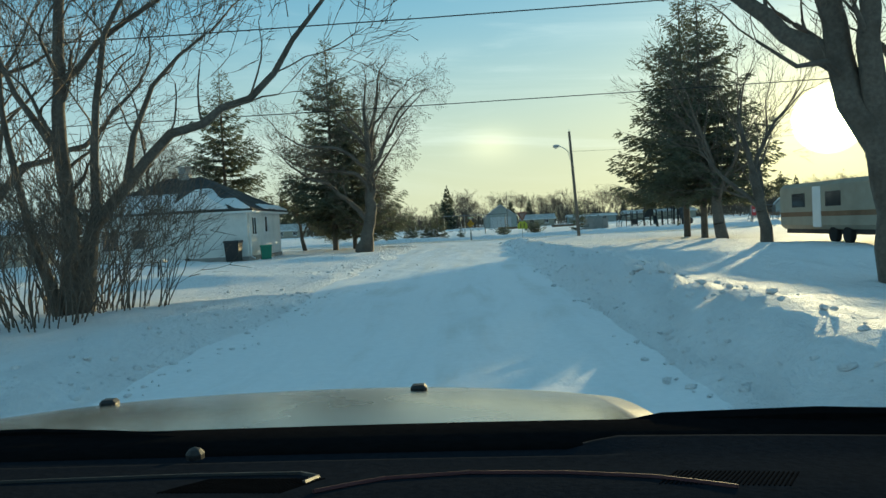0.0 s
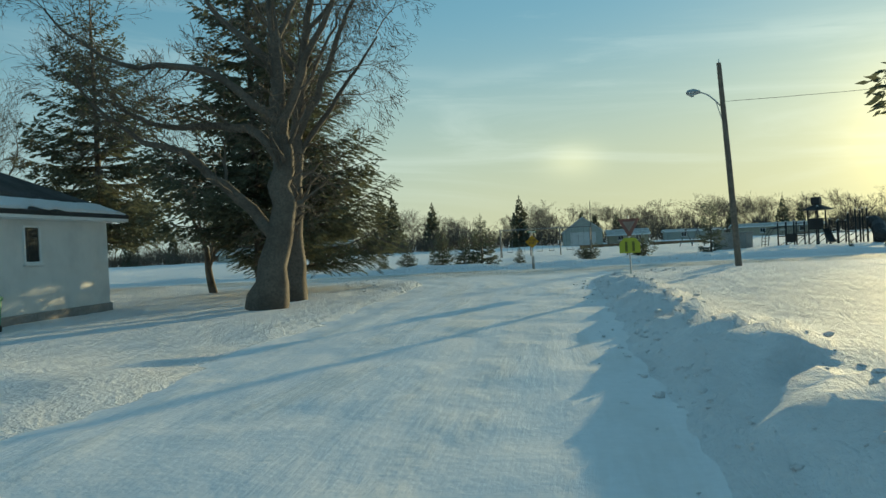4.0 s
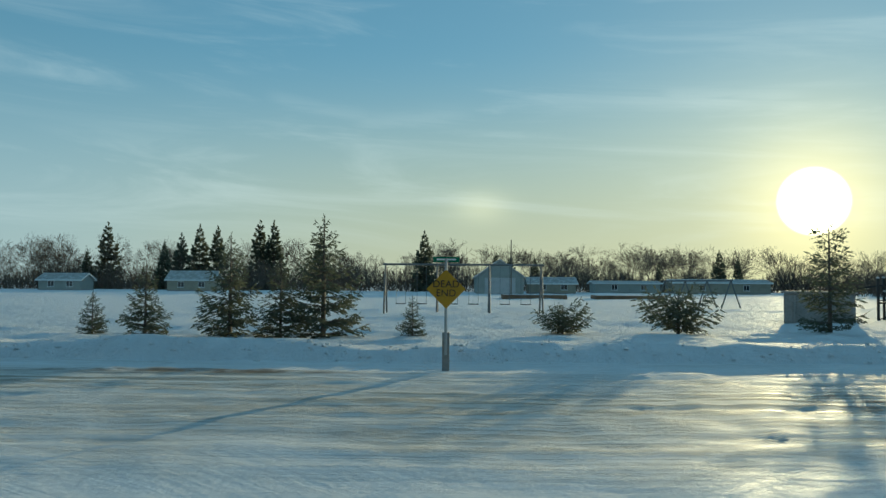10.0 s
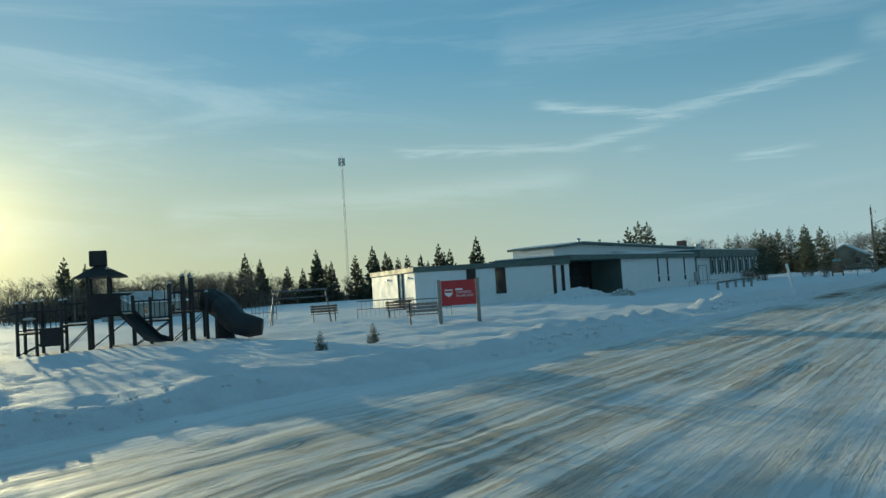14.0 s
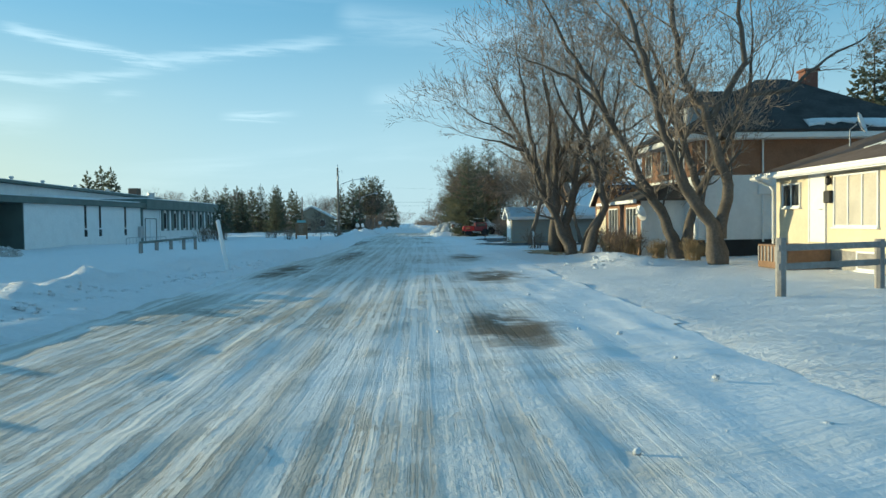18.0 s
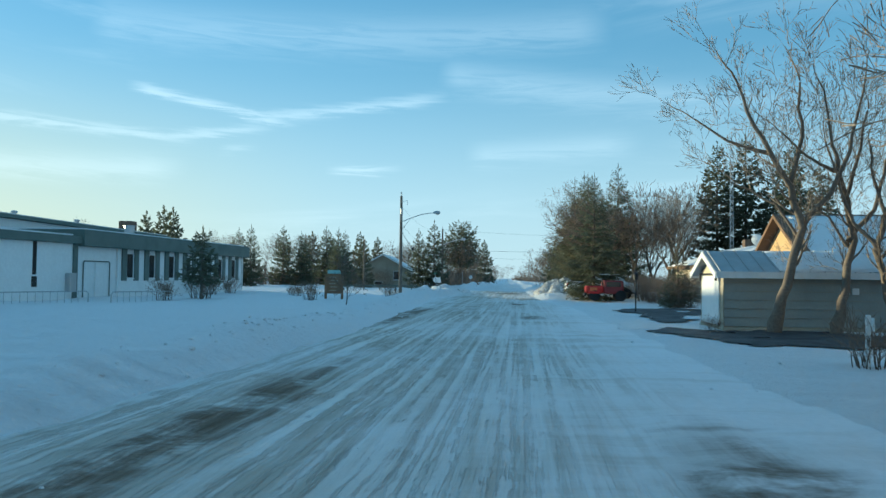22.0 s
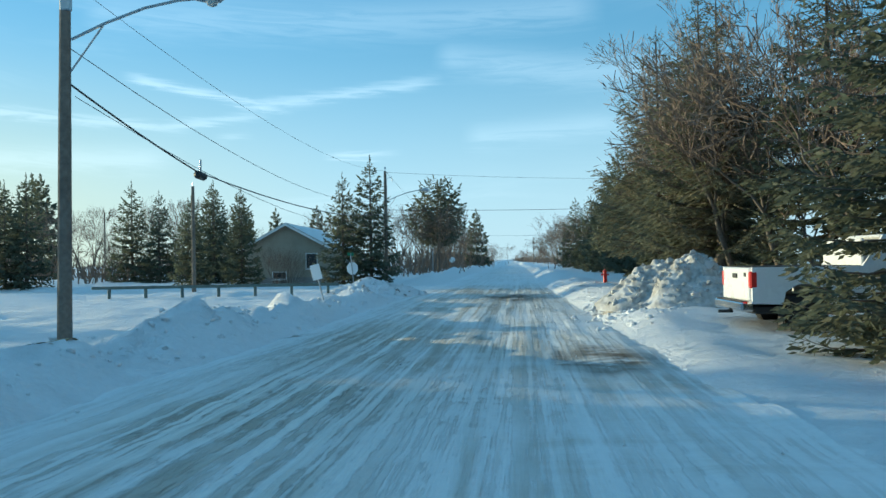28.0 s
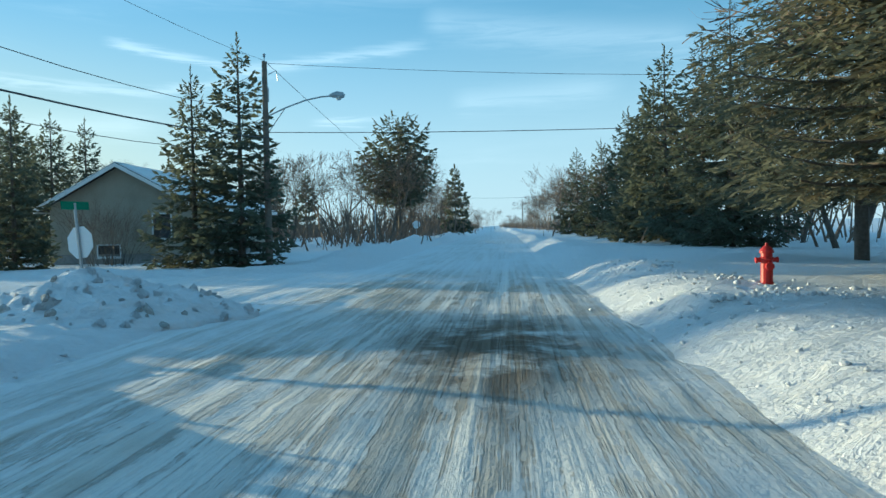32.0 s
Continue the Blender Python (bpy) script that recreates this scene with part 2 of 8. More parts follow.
def snow_material(name, soil=0.0, along=(1, 1, 1), gloss=0.72):
    """Snow with wind ripples; soil: sand and grit driven into it, drawn out along the wheels' way."""
    m = bpy.data.materials.new(name)
    m.use_nodes = True
    k = Nodes(m.node_tree)
    p = k.n("ShaderNodeBsdfPrincipled")
    p.inputs["Specular IOR Level"].default_value = 0.16
    k.link(p.outputs[0], k.n("ShaderNodeOutputMaterial").inputs[0])
    pos = k.n("ShaderNodeTexCoord").outputs["Object"]
    drift = k.noise(k.scaled(pos, (1.0, 0.42, 1.0), (0, 0, 0.5)), 1.9, 8, 0.68, 0.5)
    crumb = k.noise(pos, 9.0, 5, 0.65)
    col = k.ramp(crumb, (0.2, (0.82, 0.825, 0.84)), (0.7, (0.91, 0.91, 0.92)))
    rough = 0.75
    height = k.math("ADD", drift, k.math("MULTIPLY", crumb, 0.25))
    if soil:
        lane = k.noise(k.scaled(pos, along), 1.0, 6, 0.62, 0.15)
        if along[0] < 0.5:
            # the first street's tracks run the other way
            xyz = k.n("ShaderNodeSeparateXYZ")
            k.link(pos, xyz.inputs[0])
            # straight up the street, then bending both ways round its corners
            across = k.math("SUBTRACT", k.math("ABSOLUTE", k.math("SUBTRACT", xyz.outputs[0], 0.6)), 8.7)
            up = k.math("MAXIMUM", k.math("ADD", xyz.outputs[1], 12.5), 0.0)
            bend = k.math("SQRT", k.math("ADD", k.math("MULTIPLY", across, across), k.math("MULTIPLY", up, up)))
            wheel = k.n("ShaderNodeCombineXYZ")
            k.link(k.math("ADD", bend, k.math("MULTIPLY", k.noise(pos, 0.12, 2, 0.4), 1.2)), wheel.inputs[0])
            k.link(k.math("MULTIPLY", k.math("ADD", xyz.outputs[1], xyz.outputs[0]), 0.07), wheel.inputs[1])
            other = k.noise(wheel.outputs[0], 1.25, 8, 0.66, 0.0)
            turn = k.math("ADD", xyz.outputs[1], k.math("MULTIPLY", k.noise(pos, 0.5, 3), 6.0))
            first = k.map(turn, -5.0, 3.0, 1.0, 0.0)
            worn_first = k.math("MULTIPLY", first, k.map(k.noise(k.scaled(pos, (0.45, 0.25, 1)), 1.0, 4, 0.6), 0.4, 0.62, 0.0, 1.0))
            col = k.mix(k.math("MULTIPLY", worn_first, k.map(other, 0.46, 0.62, 0.0, 0.42)), col, (0.70, 0.68, 0.63))
            crumb = k.math("MULTIPLY", crumb, k.math("SUBTRACT", 1.0, k.math("MULTIPLY", first, 0.7)))
            lane = k.math("ADD", k.math("MULTIPLY", lane, k.math("SUBTRACT", 1.0, first)), k.math("MULTIPLY", other, first))
        blot = k.noise(pos, 0.23, 4, 0.6, 0.5)
        spot = k.noise(pos, 0.9, 5, 0.65, 0.3)
        d1 = k.math("MULTIPLY", k.map(lane, 0.44, 0.62), k.map(blot, 0.3, 0.55))
        if along[0] < 0.5:
            blot = k.math("SUBTRACT", blot, k.math("MULTIPLY", first, 0.25))
            d1 = k.math("MULTIPLY", d1, k.math("SUBTRACT", 1.0, k.math("MULTIPLY", first, 0.6)))
        if along[0] < 0.5:
            # sand ground evenly into the packed snow of the busier street
            busy = k.math("MULTIPLY", k.math("SUBTRACT", 1.0, first), k.map(k.noise(pos, 0.16, 4, 0.6), 0.3, 0.65, 0.25, 0.75))
            # the sand lies in the driven strip and thins out past the second crossing
            strip = k.math("ADD", k.math("ABSOLUTE", k.math("ADD", xyz.outputs[1], 1.6)), k.math("MULTIPLY", k.noise(k.scaled(pos, (0.12, 0.5, 1)), 1.0, 4, 0.6), 3.0))
            strip = k.map(strip, 4.0, 6.4, 1.0, 0.25)
            beyond = k.map(k.math("ADD", xyz.outputs[0], k.math("MULTIPLY", lane, 8.0)), 146.0, 156.0, 1.0, 0.3)
            busy = k.math("MULTIPLY", busy, k.math("MULTIPLY", strip, beyond))
            col = k.mix(busy, col, (0.63, 0.595, 0.525))
            # tyre tracks: long sharp-edged lines, broken up by crumbs
            fine = k.noise(k.scaled(pos, (0.06, 5.6, 1)), 1.0, 6, 0.7, 0.15)
            chips = k.noise(k.scaled(pos, (1.2, 3.0, 1)), 1.6, 7, 0.72, 0.4)
            worn = k.map(k.noise(k.scaled(pos, (0.25, 0.6, 1)), 1.0, 5, 0.65, 0.4), 0.36, 0.62, 0.2, 1.0)
            track = k.map(k.math("ADD", fine, k.math("MULTIPLY", k.math("SUBTRACT", chips, 0.5), 0.45)), 0.49, 0.56)
            share = k.math("MULTIPLY", busy, worn)
            grit = k.math("MULTIPLY", track, k.math("MULTIPLY", share, 1.25))
            col = k.mix(k.math("MINIMUM", grit, 0.8), col, (0.40, 0.35, 0.28))
            ridge = k.math("MULTIPLY", k.map(k.math("ADD", fine, k.math("MULTIPLY", k.math("SUBTRACT", chips, 0.5), 0.3)), 0.47, 0.42), share)
            col = k.mix(ridge, col, (0.90, 0.875, 0.81))
            d1 = k.math("MULTIPLY", d1, k.math("MULTIPLY", strip, beyond))
            d1 = k.math("MULTIPLY", d1, k.map(k.noise(k.scaled(pos, (0.3, 0.9, 1)), 0.6, 4, 0.6), 0.3, 0.62, 0.15, 0.8))
        col = k.mix(k.math("MULTIPLY", d1, soil), col, (0.44, 0.395, 0.32))
        bare = k.math("MULTIPLY", k.map(blot, 0.6, 0.7), k.map(spot, 0.5, 0.66))
        if along[0] < 0.5:
            # places where the wheels have worn the snow down to the gravel
            for cx, cy, rx, ry in ((44.1, -5.3, 3.2, 1.0), (56.0, -5.2, 4.0, 0.9), (47.6, 1.2, 4.5, 0.8), (59.0, 0.1, 7.0, 0.7), (84.0, 1.6, 9.0, 0.7), (83.4, -3.7, 1.5, 0.6), (99.6, -3.0, 1.6, 0.6), (111.8, -3.6, 2.2, 0.9), (33.0, -4.5, 2.5, 0.8), (133.0, -2.0, 4.0, 1.6), (-4.0, 2.3, 4.0, 0.4)):
                off = k.vmath("DIVIDE", k.vmath("SUBTRACT", k.vmath("MULTIPLY", pos, (1, 1, 0)), (cx, cy, 0)), (rx, ry, 1))
                near = k.map(k.math("ADD", k.vmath("LENGTH", off), k.math("MULTIPLY", k.math("SUBTRACT", lane, 0.5), 2.2)), 0.35, 1.15, 1.0, 0.0)
                bare = k.math("MAXIMUM", bare, k.math("MULTIPLY", near, k.map(spot, 0.3, 0.55)))
        col = k.mix(k.math("MULTIPLY", bare, min(1.0, soil * 1.1)), col, (0.17, 0.13, 0.09))
        height = k.math("ADD", k.math("MULTIPLY", crumb, 0.35), k.math("MULTIPLY", lane, k.math("ADD", k.math("SUBTRACT", 1.2, k.math("MULTIPLY", first, 1.02)), k.math("MULTIPLY", worn_first, 0.42)) if along[0] < 0.5 else 1.2))
        if along[0] < 0.5:
            height = k.math("ADD", k.math("SUBTRACT", height, k.math("MULTIPLY", k.math("MULTIPLY", track, busy), 0.35)), k.math("MULTIPLY", k.math("MULTIPLY", chips, busy), 0.5))
        rough = k.map(lane, 0.35, 0.65, gloss - 0.17, gloss + 0.15)
    k.link(col, p.inputs["Base Color"])
    k.put(p.inputs["Roughness"], rough)
    b = k.n("ShaderNodeBump", Strength=0.9, Distance=0.26 if not soil else 0.09)
    k.link(height, b.inputs["Height"])
    k.link(b.outputs[0], p.inputs["Normal"])
    return m


SNOW = snow_material("snow")
ROAD_B = snow_material("sanded_snow", 0.95, (0.10, 3.2, 1))
HEAP = material("dirty_snow", (0.40, 0.385, 0.36), 0.85, spread=0.35, grain=7, stain=1.7, bump=0.7, tint=(0.72, 0.72, 0.73), dist=0.05)
# frosted give-way sign, with the shade of its backlit face in the colours
SIGN_SHADED_RED = material("shaded_frosted_red", (0.24, 0.11, 0.09), 0.6, spread=0.15, bump=0)
SIGN_SHADED_FROST = material("shaded_frosted_white", (0.29, 0.22, 0.185), 0.6, spread=0.12, bump=0)
DRY_GRASS = material("dry_grass", (0.34, 0.25, 0.14), 0.9, spread=0.3, bump=0)
BROWN_LEAF = material("brown_leaves", (0.24, 0.14, 0.07), 0.9, spread=0.3, bump=0)
BARK = material("bark", (0.13, 0.108, 0.088), 0.9, spread=0.3, grain=14, bump=0.6)
BARK_PALE = material("pale_bark", (0.20, 0.16, 0.125), 0.9, spread=0.25, grain=14, bump=0.5)
TWIG = material("twigs", (0.15, 0.118, 0.092), 0.9, spread=0.25, bump=0)
TWIG_PALE = material("pale_twigs", (0.30, 0.235, 0.18), 0.9, spread=0.25, bump=0)
TWIG_RED = material("reddish_twigs", (0.215, 0.155, 0.115), 0.9, spread=0.25, bump=0)
NEEDLE = material("needles", (0.105, 0.12, 0.082), 0.7, spread=0.3, grain=6, bump=0, tint=(0.14, 0.138, 0.092))
NEEDLE_FROST = material("frosted_needles", (0.105, 0.128, 0.092), 0.75, spread=0.35, grain=6, bump=0, tint=(0.14, 0.14, 0.1))
NEEDLE_BROWN = material("brownish_needles", (0.15, 0.158, 0.108), 0.75, spread=0.35, grain=3, bump=0, tint=(0.19, 0.145, 0.085))


def let_light_through(m, share):
    """Gives thin needles or twigs some light from behind."""
    k = m.node_tree
    out = [n for n in k.nodes if n.type == "OUTPUT_MATERIAL"][0]
    p = [n for n in k.nodes if n.type == "BSDF_PRINCIPLED"][0]
    t = k.nodes.new("ShaderNodeBsdfTranslucent")
    src = p.inputs["Base Color"].links[0].from_socket
    k.links.new(src, t.inputs["Color"])
    mix = k.nodes.new("ShaderNodeMixShader")
    mix.inputs[0].default_value = share
    k.links.new(p.outputs[0], mix.inputs[1])
    k.links.new(t.outputs[0], mix.inputs[2])
    k.links.new(mix.outputs[0], out.inputs[0])


let_light_through(NEEDLE, 0.45)
let_light_through(NEEDLE_FROST, 0.45)
let_light_through(NEEDLE_BROWN, 0.45)
STUCCO = material("white_stucco", (0.72, 0.71, 0.68), 0.9, grain=40, bump=0.3)
WHITE = material("white_paint", (0.78, 0.78, 0.77), 0.6, spread=0.05, grain=6, bump=0.05)
CREAM = material("cream_siding", (0.64, 0.56, 0.40), 0.7, spread=0.05, grain=8, bump=0.05)
TAN = material("tan_siding", (0.42, 0.36, 0.27), 0.75, spread=0.08, grain=8, bump=0.1)
ORANGE = material("ochre_stucco", (0.60, 0.40, 0.20), 0.85, spread=0.08, bump=0.2)
SHINGLE = material("dark_shingles", (0.055, 0.052, 0.05), 0.9, spread=0.3, grain=12, bump=0.5)
BROWN_ROOF = material("brown_shingles", (0.16, 0.11, 0.08), 0.9, spread=0.2, grain=12, bump=0.5)
FASCIA = material("dark_green_fascia", (0.115, 0.15, 0.135), 0.6, bump=0.05)
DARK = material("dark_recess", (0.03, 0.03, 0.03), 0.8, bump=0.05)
GREY_METAL = material("galvanised_metal", (0.45, 0.46, 0.47), 0.45, 0.7, spread=0.08, bump=0.05)
WOOD_POLE = material("weathered_pole", (0.19, 0.155, 0.125), 0.9, spread=0.25, grain=10, bump=0.5)
WOOD = material("brown_timber", (0.22, 0.13, 0.075), 0.8, spread=0.2, grain=10, bump=0.3)
GREYWOOD = material("grey_timber", (0.30, 0.28, 0.26), 0.85, spread=0.2, grain=10, bump=0.4)
BRICK = material("brown_brick", (0.28, 0.15, 0.09), 0.85, spread=0.2, grain=18, bump=0.3, own=0.25)
GREY_SIDING = material("grey_green_siding", (0.33, 0.34, 0.31), 0.75, spread=0.08, bump=0.1)
BLACK = material("black_plastic", (0.025, 0.025, 0.027), 0.55, spread=0.15, bump=0.1)
RUBBER = material("tyre_rubber", (0.02, 0.02, 0.02), 0.85, bump=0.2)
GREEN_BIN = material("green_plastic", (0.03, 0.22, 0.14), 0.5, bump=0.05)
YELLOW_SIGN = material("orange_yellow_sign", (0.55, 0.28, 0.015), 0.5, spread=0.05, bump=0)
# dark print lightened to olive: the low sun's haze is in this colour
SIGN_OLIVE = material("hazed_olive_print", (0.13, 0.14, 0.03), 0.6, spread=0.3, grain=9, bump=0)
LIME_SIGN = material("lime_yellow_sign", (0.42, 0.45, 0.05), 0.45, spread=0.04, bump=0)
RED = material("red_paint", (0.55, 0.025, 0.02), 0.45, spread=0.1, bump=0.05)
SIGN_RED = material("red_board", (0.48, 0.045, 0.05), 0.5, spread=0.08, bump=0.05)
SIGN_GREEN = material("green_sign", (0.01, 0.18, 0.09), 0.45, bump=0)
WHITE_SIGN = material("white_sheet", (0.80, 0.80, 0.80), 0.45, spread=0.03, bump=0)
ASPHALT = material("wet_asphalt", (0.045, 0.045, 0.05), 0.6, spread=0.3, grain=30, bump=0.3)
TRUCK_WHITE = material("white_car_paint", (0.72, 0.73, 0.74), 0.28, spread=0.03, bump=0, spec=0.5)
CHROME = material("chrome", (0.6, 0.6, 0.6), 0.15, 1.0, spread=0.05, bump=0)
BEIGE = material("beige_board", (0.36, 0.32, 0.25), 0.8, bump=0.1)


def glass_material(name, colour):
    m = bpy.data.materials.new(name)
    m.use_nodes = True
    k = Nodes(m.node_tree)
    p = k.n("ShaderNodeBsdfPrincipled", Roughness=0.05)
    p.inputs["Base Color"].default_value = (*colour, 1)
    p.inputs["Specular IOR Level"].default_value = 0.8
    k.link(p.outputs[0], k.n("ShaderNodeOutputMaterial").inputs[0])
    return m


GLASS = glass_material("window_glass", (0.03, 0.035, 0.04))
CURTAIN = material("curtain", (0.55, 0.50, 0.42), 0.9, bump=0.1)
# darker than the galvanised metal: the swings' backlight is put into this colour
STEEL = material("dark_steel", (0.17, 0.175, 0.18), 0.6, 0.3, spread=0.15, bump=0.05)
LAMP_GLASS = glass_material("lamp_glass", (0.5, 0.5, 0.48))

# ---- mesh helpers ----


class Shape:
    """Vertices and faces gathered for one mesh."""

    def __init__(self):
        self.v, self.f = [], []

    def add(self, verts, faces):
        n = len(self.v)
        self.v.extend(tuple(map(float, p)) for p in verts)
        self.f.extend(tuple(i + n for i in f) for f in faces)
        return self

    def box(self, x0, x1, y0, y1, z0, z1, c=0.0, m=None):
        """A box with chamfered edges."""
        c = min(c, (x1 - x0) / 2.01, (y1 - y0) / 2.01, (z1 - z0) / 2.01)
        if c <= 0:
            vs = [(x, y, z) for x in (x0, x1) for y in (y0, y1) for z in (z0, z1)]
            fs = [(0, 1, 3, 2), (4, 6, 7, 5), (0, 4, 5, 1), (2, 3, 7, 6), (0, 2, 6, 4), (1, 5, 7, 3)]
        else:
            bm = bmesh.new()
            bmesh.ops.create_cube(bm, size=1.0)
            for v in bm.verts:
                v.co = ((x0 + x1) / 2 + v.co.x * (x1 - x0), (y0 + y1) / 2 + v.co.y * (y1 - y0), (z0 + z1) / 2 + v.co.z * (z1 - z0))
            bmesh.ops.bevel(bm, geom=bm.edges[:], offset=c, segments=1, affect="EDGES")
            vs, fs = [v.co[:] for v in bm.verts], [[v.index for v in f.verts] for f in bm.faces]
            bm.free()
        if m is not None:
            vs = [m @ Vector(p) for p in vs]
        return self.add(vs, fs)

    def tube(self, path, radii, sides=8, caps=True):
        path = [Vector(p) for p in path]
        if isinstance(radii, (int, float)):
            radii = [radii] * len(path)
        vs, ref = [], None
        for i, p in enumerate(path):
            d = (path[min(i + 1, len(path) - 1)] - path[max(i - 1, 0)]).normalized()
            if ref is None:
                ref = d.orthogonal().normalized()
            ref = (ref - d * ref.dot(d)).normalized()
            o = d.cross(ref)
            for j in range(sides):
                a = 2 * math.pi * j / sides
                vs.append(p + (ref * math.cos(a) + o * math.sin(a)) * radii[i])
        fs = [(i * sides + j, i * sides + (j + 1) % sides, (i + 1) * sides + (j + 1) % sides, (i + 1) * sides + j)
              for i in range(len(path) - 1) for j in range(sides)]
        if caps:
            fs += [tuple(range(sides))[::-1], tuple((len(path) - 1) * sides + j for j in range(sides))]
        return self.add(vs, fs)

    def lathe(self, rings, sides=16, at=(0, 0, 0)):
        """Rings of (radius, z) turned round the upright through at."""
        vs = [(at[0] + r * math.cos(2 * math.pi * j / sides), at[1] + r * math.sin(2 * math.pi * j / sides), at[2] + z) for r, z in rings for j in range(sides)]
        fs = [(i * sides + j, i * sides + (j + 1) % sides, (i + 1) * sides + (j + 1) % sides, (i + 1) * sides + j)
              for i in range(len(rings) - 1) for j in range(sides)]
        fs += [tuple(range(sides))[::-1], tuple((len(rings) - 1) * sides + j for j in range(sides))]
        return self.add(vs, fs)

    def plate(self, outline, thick, m=None):
        """A flat plate in x and z, its front at y = 0 and its back at y = thick."""
        n = len(outline)
        vs = [(x, 0, z) for x, z in outline] + [(x, thick, z) for x, z in outline]
        fs = [tuple(range(n)), tuple(range(2 * n - 1, n - 1, -1))] + [(i, i + n, (i + 1) % n + n, (i + 1) % n) for i in range(n)]
        if m is not None:
            vs = [m @ Vector(p) for p in vs]
        return self.add(vs, fs)

    def mesh(self, name, smooth=False):
        me = bpy.data.meshes.new(name)
        me.from_pydata(self.v, [], self.f)
        bm = bmesh.new()
        bm.from_mesh(me)
        bmesh.ops.recalc_face_normals(bm, faces=bm.faces)
        bm.to_mesh(me)
        bm.free()
        if smooth:
            me.polygons.foreach_set("use_smooth", [True] * len(me.polygons))
        return me


def array_mesh(name, verts, quads, smooth=False):
    me = bpy.data.meshes.new(name)
    verts, quads = np.asarray(verts, np.float32), np.asarray(quads, np.int32)
    k = quads.shape[1]
    me.vertices.add(len(verts))
    me.vertices.foreach_set("co", verts.ravel())
    me.loops.add(quads.size)
    me.loops.foreach_set("vertex_index", quads.ravel())
    me.polygons.add(len(quads))
    me.polygons.foreach_set("loop_start", np.arange(0, quads.size, k, dtype=np.int32))
    me.polygons.foreach_set("loop_total", np.full(len(quads), k, np.int32))
    if smooth:
        me.polygons.foreach_set("use_smooth", np.ones(len(quads), bool))
    me.update(calc_edges=True)
    return me


def part(name, shape, mat, parent, label="", smooth=False):
    me = shape.mesh(name, smooth) if isinstance(shape, Shape) else shape
    if not me.materials:
        me.materials.append(mat)
    ob = new(name, me)
    ob.parent = parent
    if label:
        tagged(ob, label)
    return ob


def thing(name, label, category, at=(0, 0, 0), turn=0.0, group="", kind=""):
    ob = new(name)
    ob.empty_display_size = 0.2
    ob.matrix_basis = pose(*at, 0, 0, turn)
    return tagged(ob, label, category, group, kind)


def value_noise(x, y, cell, seed=0):
    """Smooth noise in 0 to 1 over arrays."""
    x, y = np.asarray(x, float) / cell, np.asarray(y, float) / cell
    xi, yi = np.floor(x).astype(np.int64), np.floor(y).astype(np.int64)
    fx, fy = x - xi, y - yi
    fx, fy = fx * fx * (3 - 2 * fx), fy * fy * (3 - 2 * fy)

    def h(a, b):
        n = (a * 374761393 + b * 668265263 + seed * 974711) & 0xFFFFFFFF
        n = ((n ^ (n >> 13)) * 1274126177) & 0xFFFFFFFF
        return ((n ^ (n >> 16)) & 0xFFFF) / 65535.0

    return (h(xi, yi) * (1 - fx) + h(xi + 1, yi) * fx) * (1 - fy) + (h(xi, yi + 1) * (1 - fx) + h(xi + 1, yi + 1) * fx) * fy


# ---- ground and roads ----
# edges of the cross street: x, left edge, right edge
EDGE_X = [-80, -8, 0, 6, 14, 24, 33, 50, 70, 90, 108, 125, 145, 180, 260, 2600]
EDGE_L = [3.5, 4.2, 4.4, 4.6, 4.4, 2.6, 1.8, 1.9, 1.3, 1.9, 2.9, 2.7, 2.7, 3.2, 4.0, 40.0]
EDGE_R = [-4.5, -3.0, -3.0, -3.4, -5.6, -6.3, -6.4, -6.6, -6.0, -5.6, -4.3, -4.0, -3.6, -3.4, -3.0, 33.0]


def smooth(t):
    t = np.clip(t, 0, 1)
    return t * t * (3 - 2 * t)


def bump_at(x, y, cx, cy, rx, ry, h):
    return h * np.exp(-((x - cx) / rx) ** 2 - ((y - cy) / ry) ** 2)


def road_distance(x, y):
    """How far a place lies outside the roads, in metres; below nought on them."""
    l, r = np.interp(x, EDGE_X, EDGE_L), np.interp(x, EDGE_X, EDGE_R)
    b = np.maximum(y - l, r - y)
    flare = np.where(x > 0, 6.6, 5.0) * np.exp(-np.maximum(r - y, 0) / 2.6)
    a = np.maximum(np.abs(x + 0.1) - 2.75 - flare * 0.9, y - l)
    # side street that meets the cross street near its far end
    s = np.maximum(np.abs(x - 143.5) - 4.5 - 3.0 * np.exp(-np.maximum(y - l, 0) / 3.0), np.maximum(r - y, y - 80.0))
    return np.minimum(np.minimum(a, b), s)


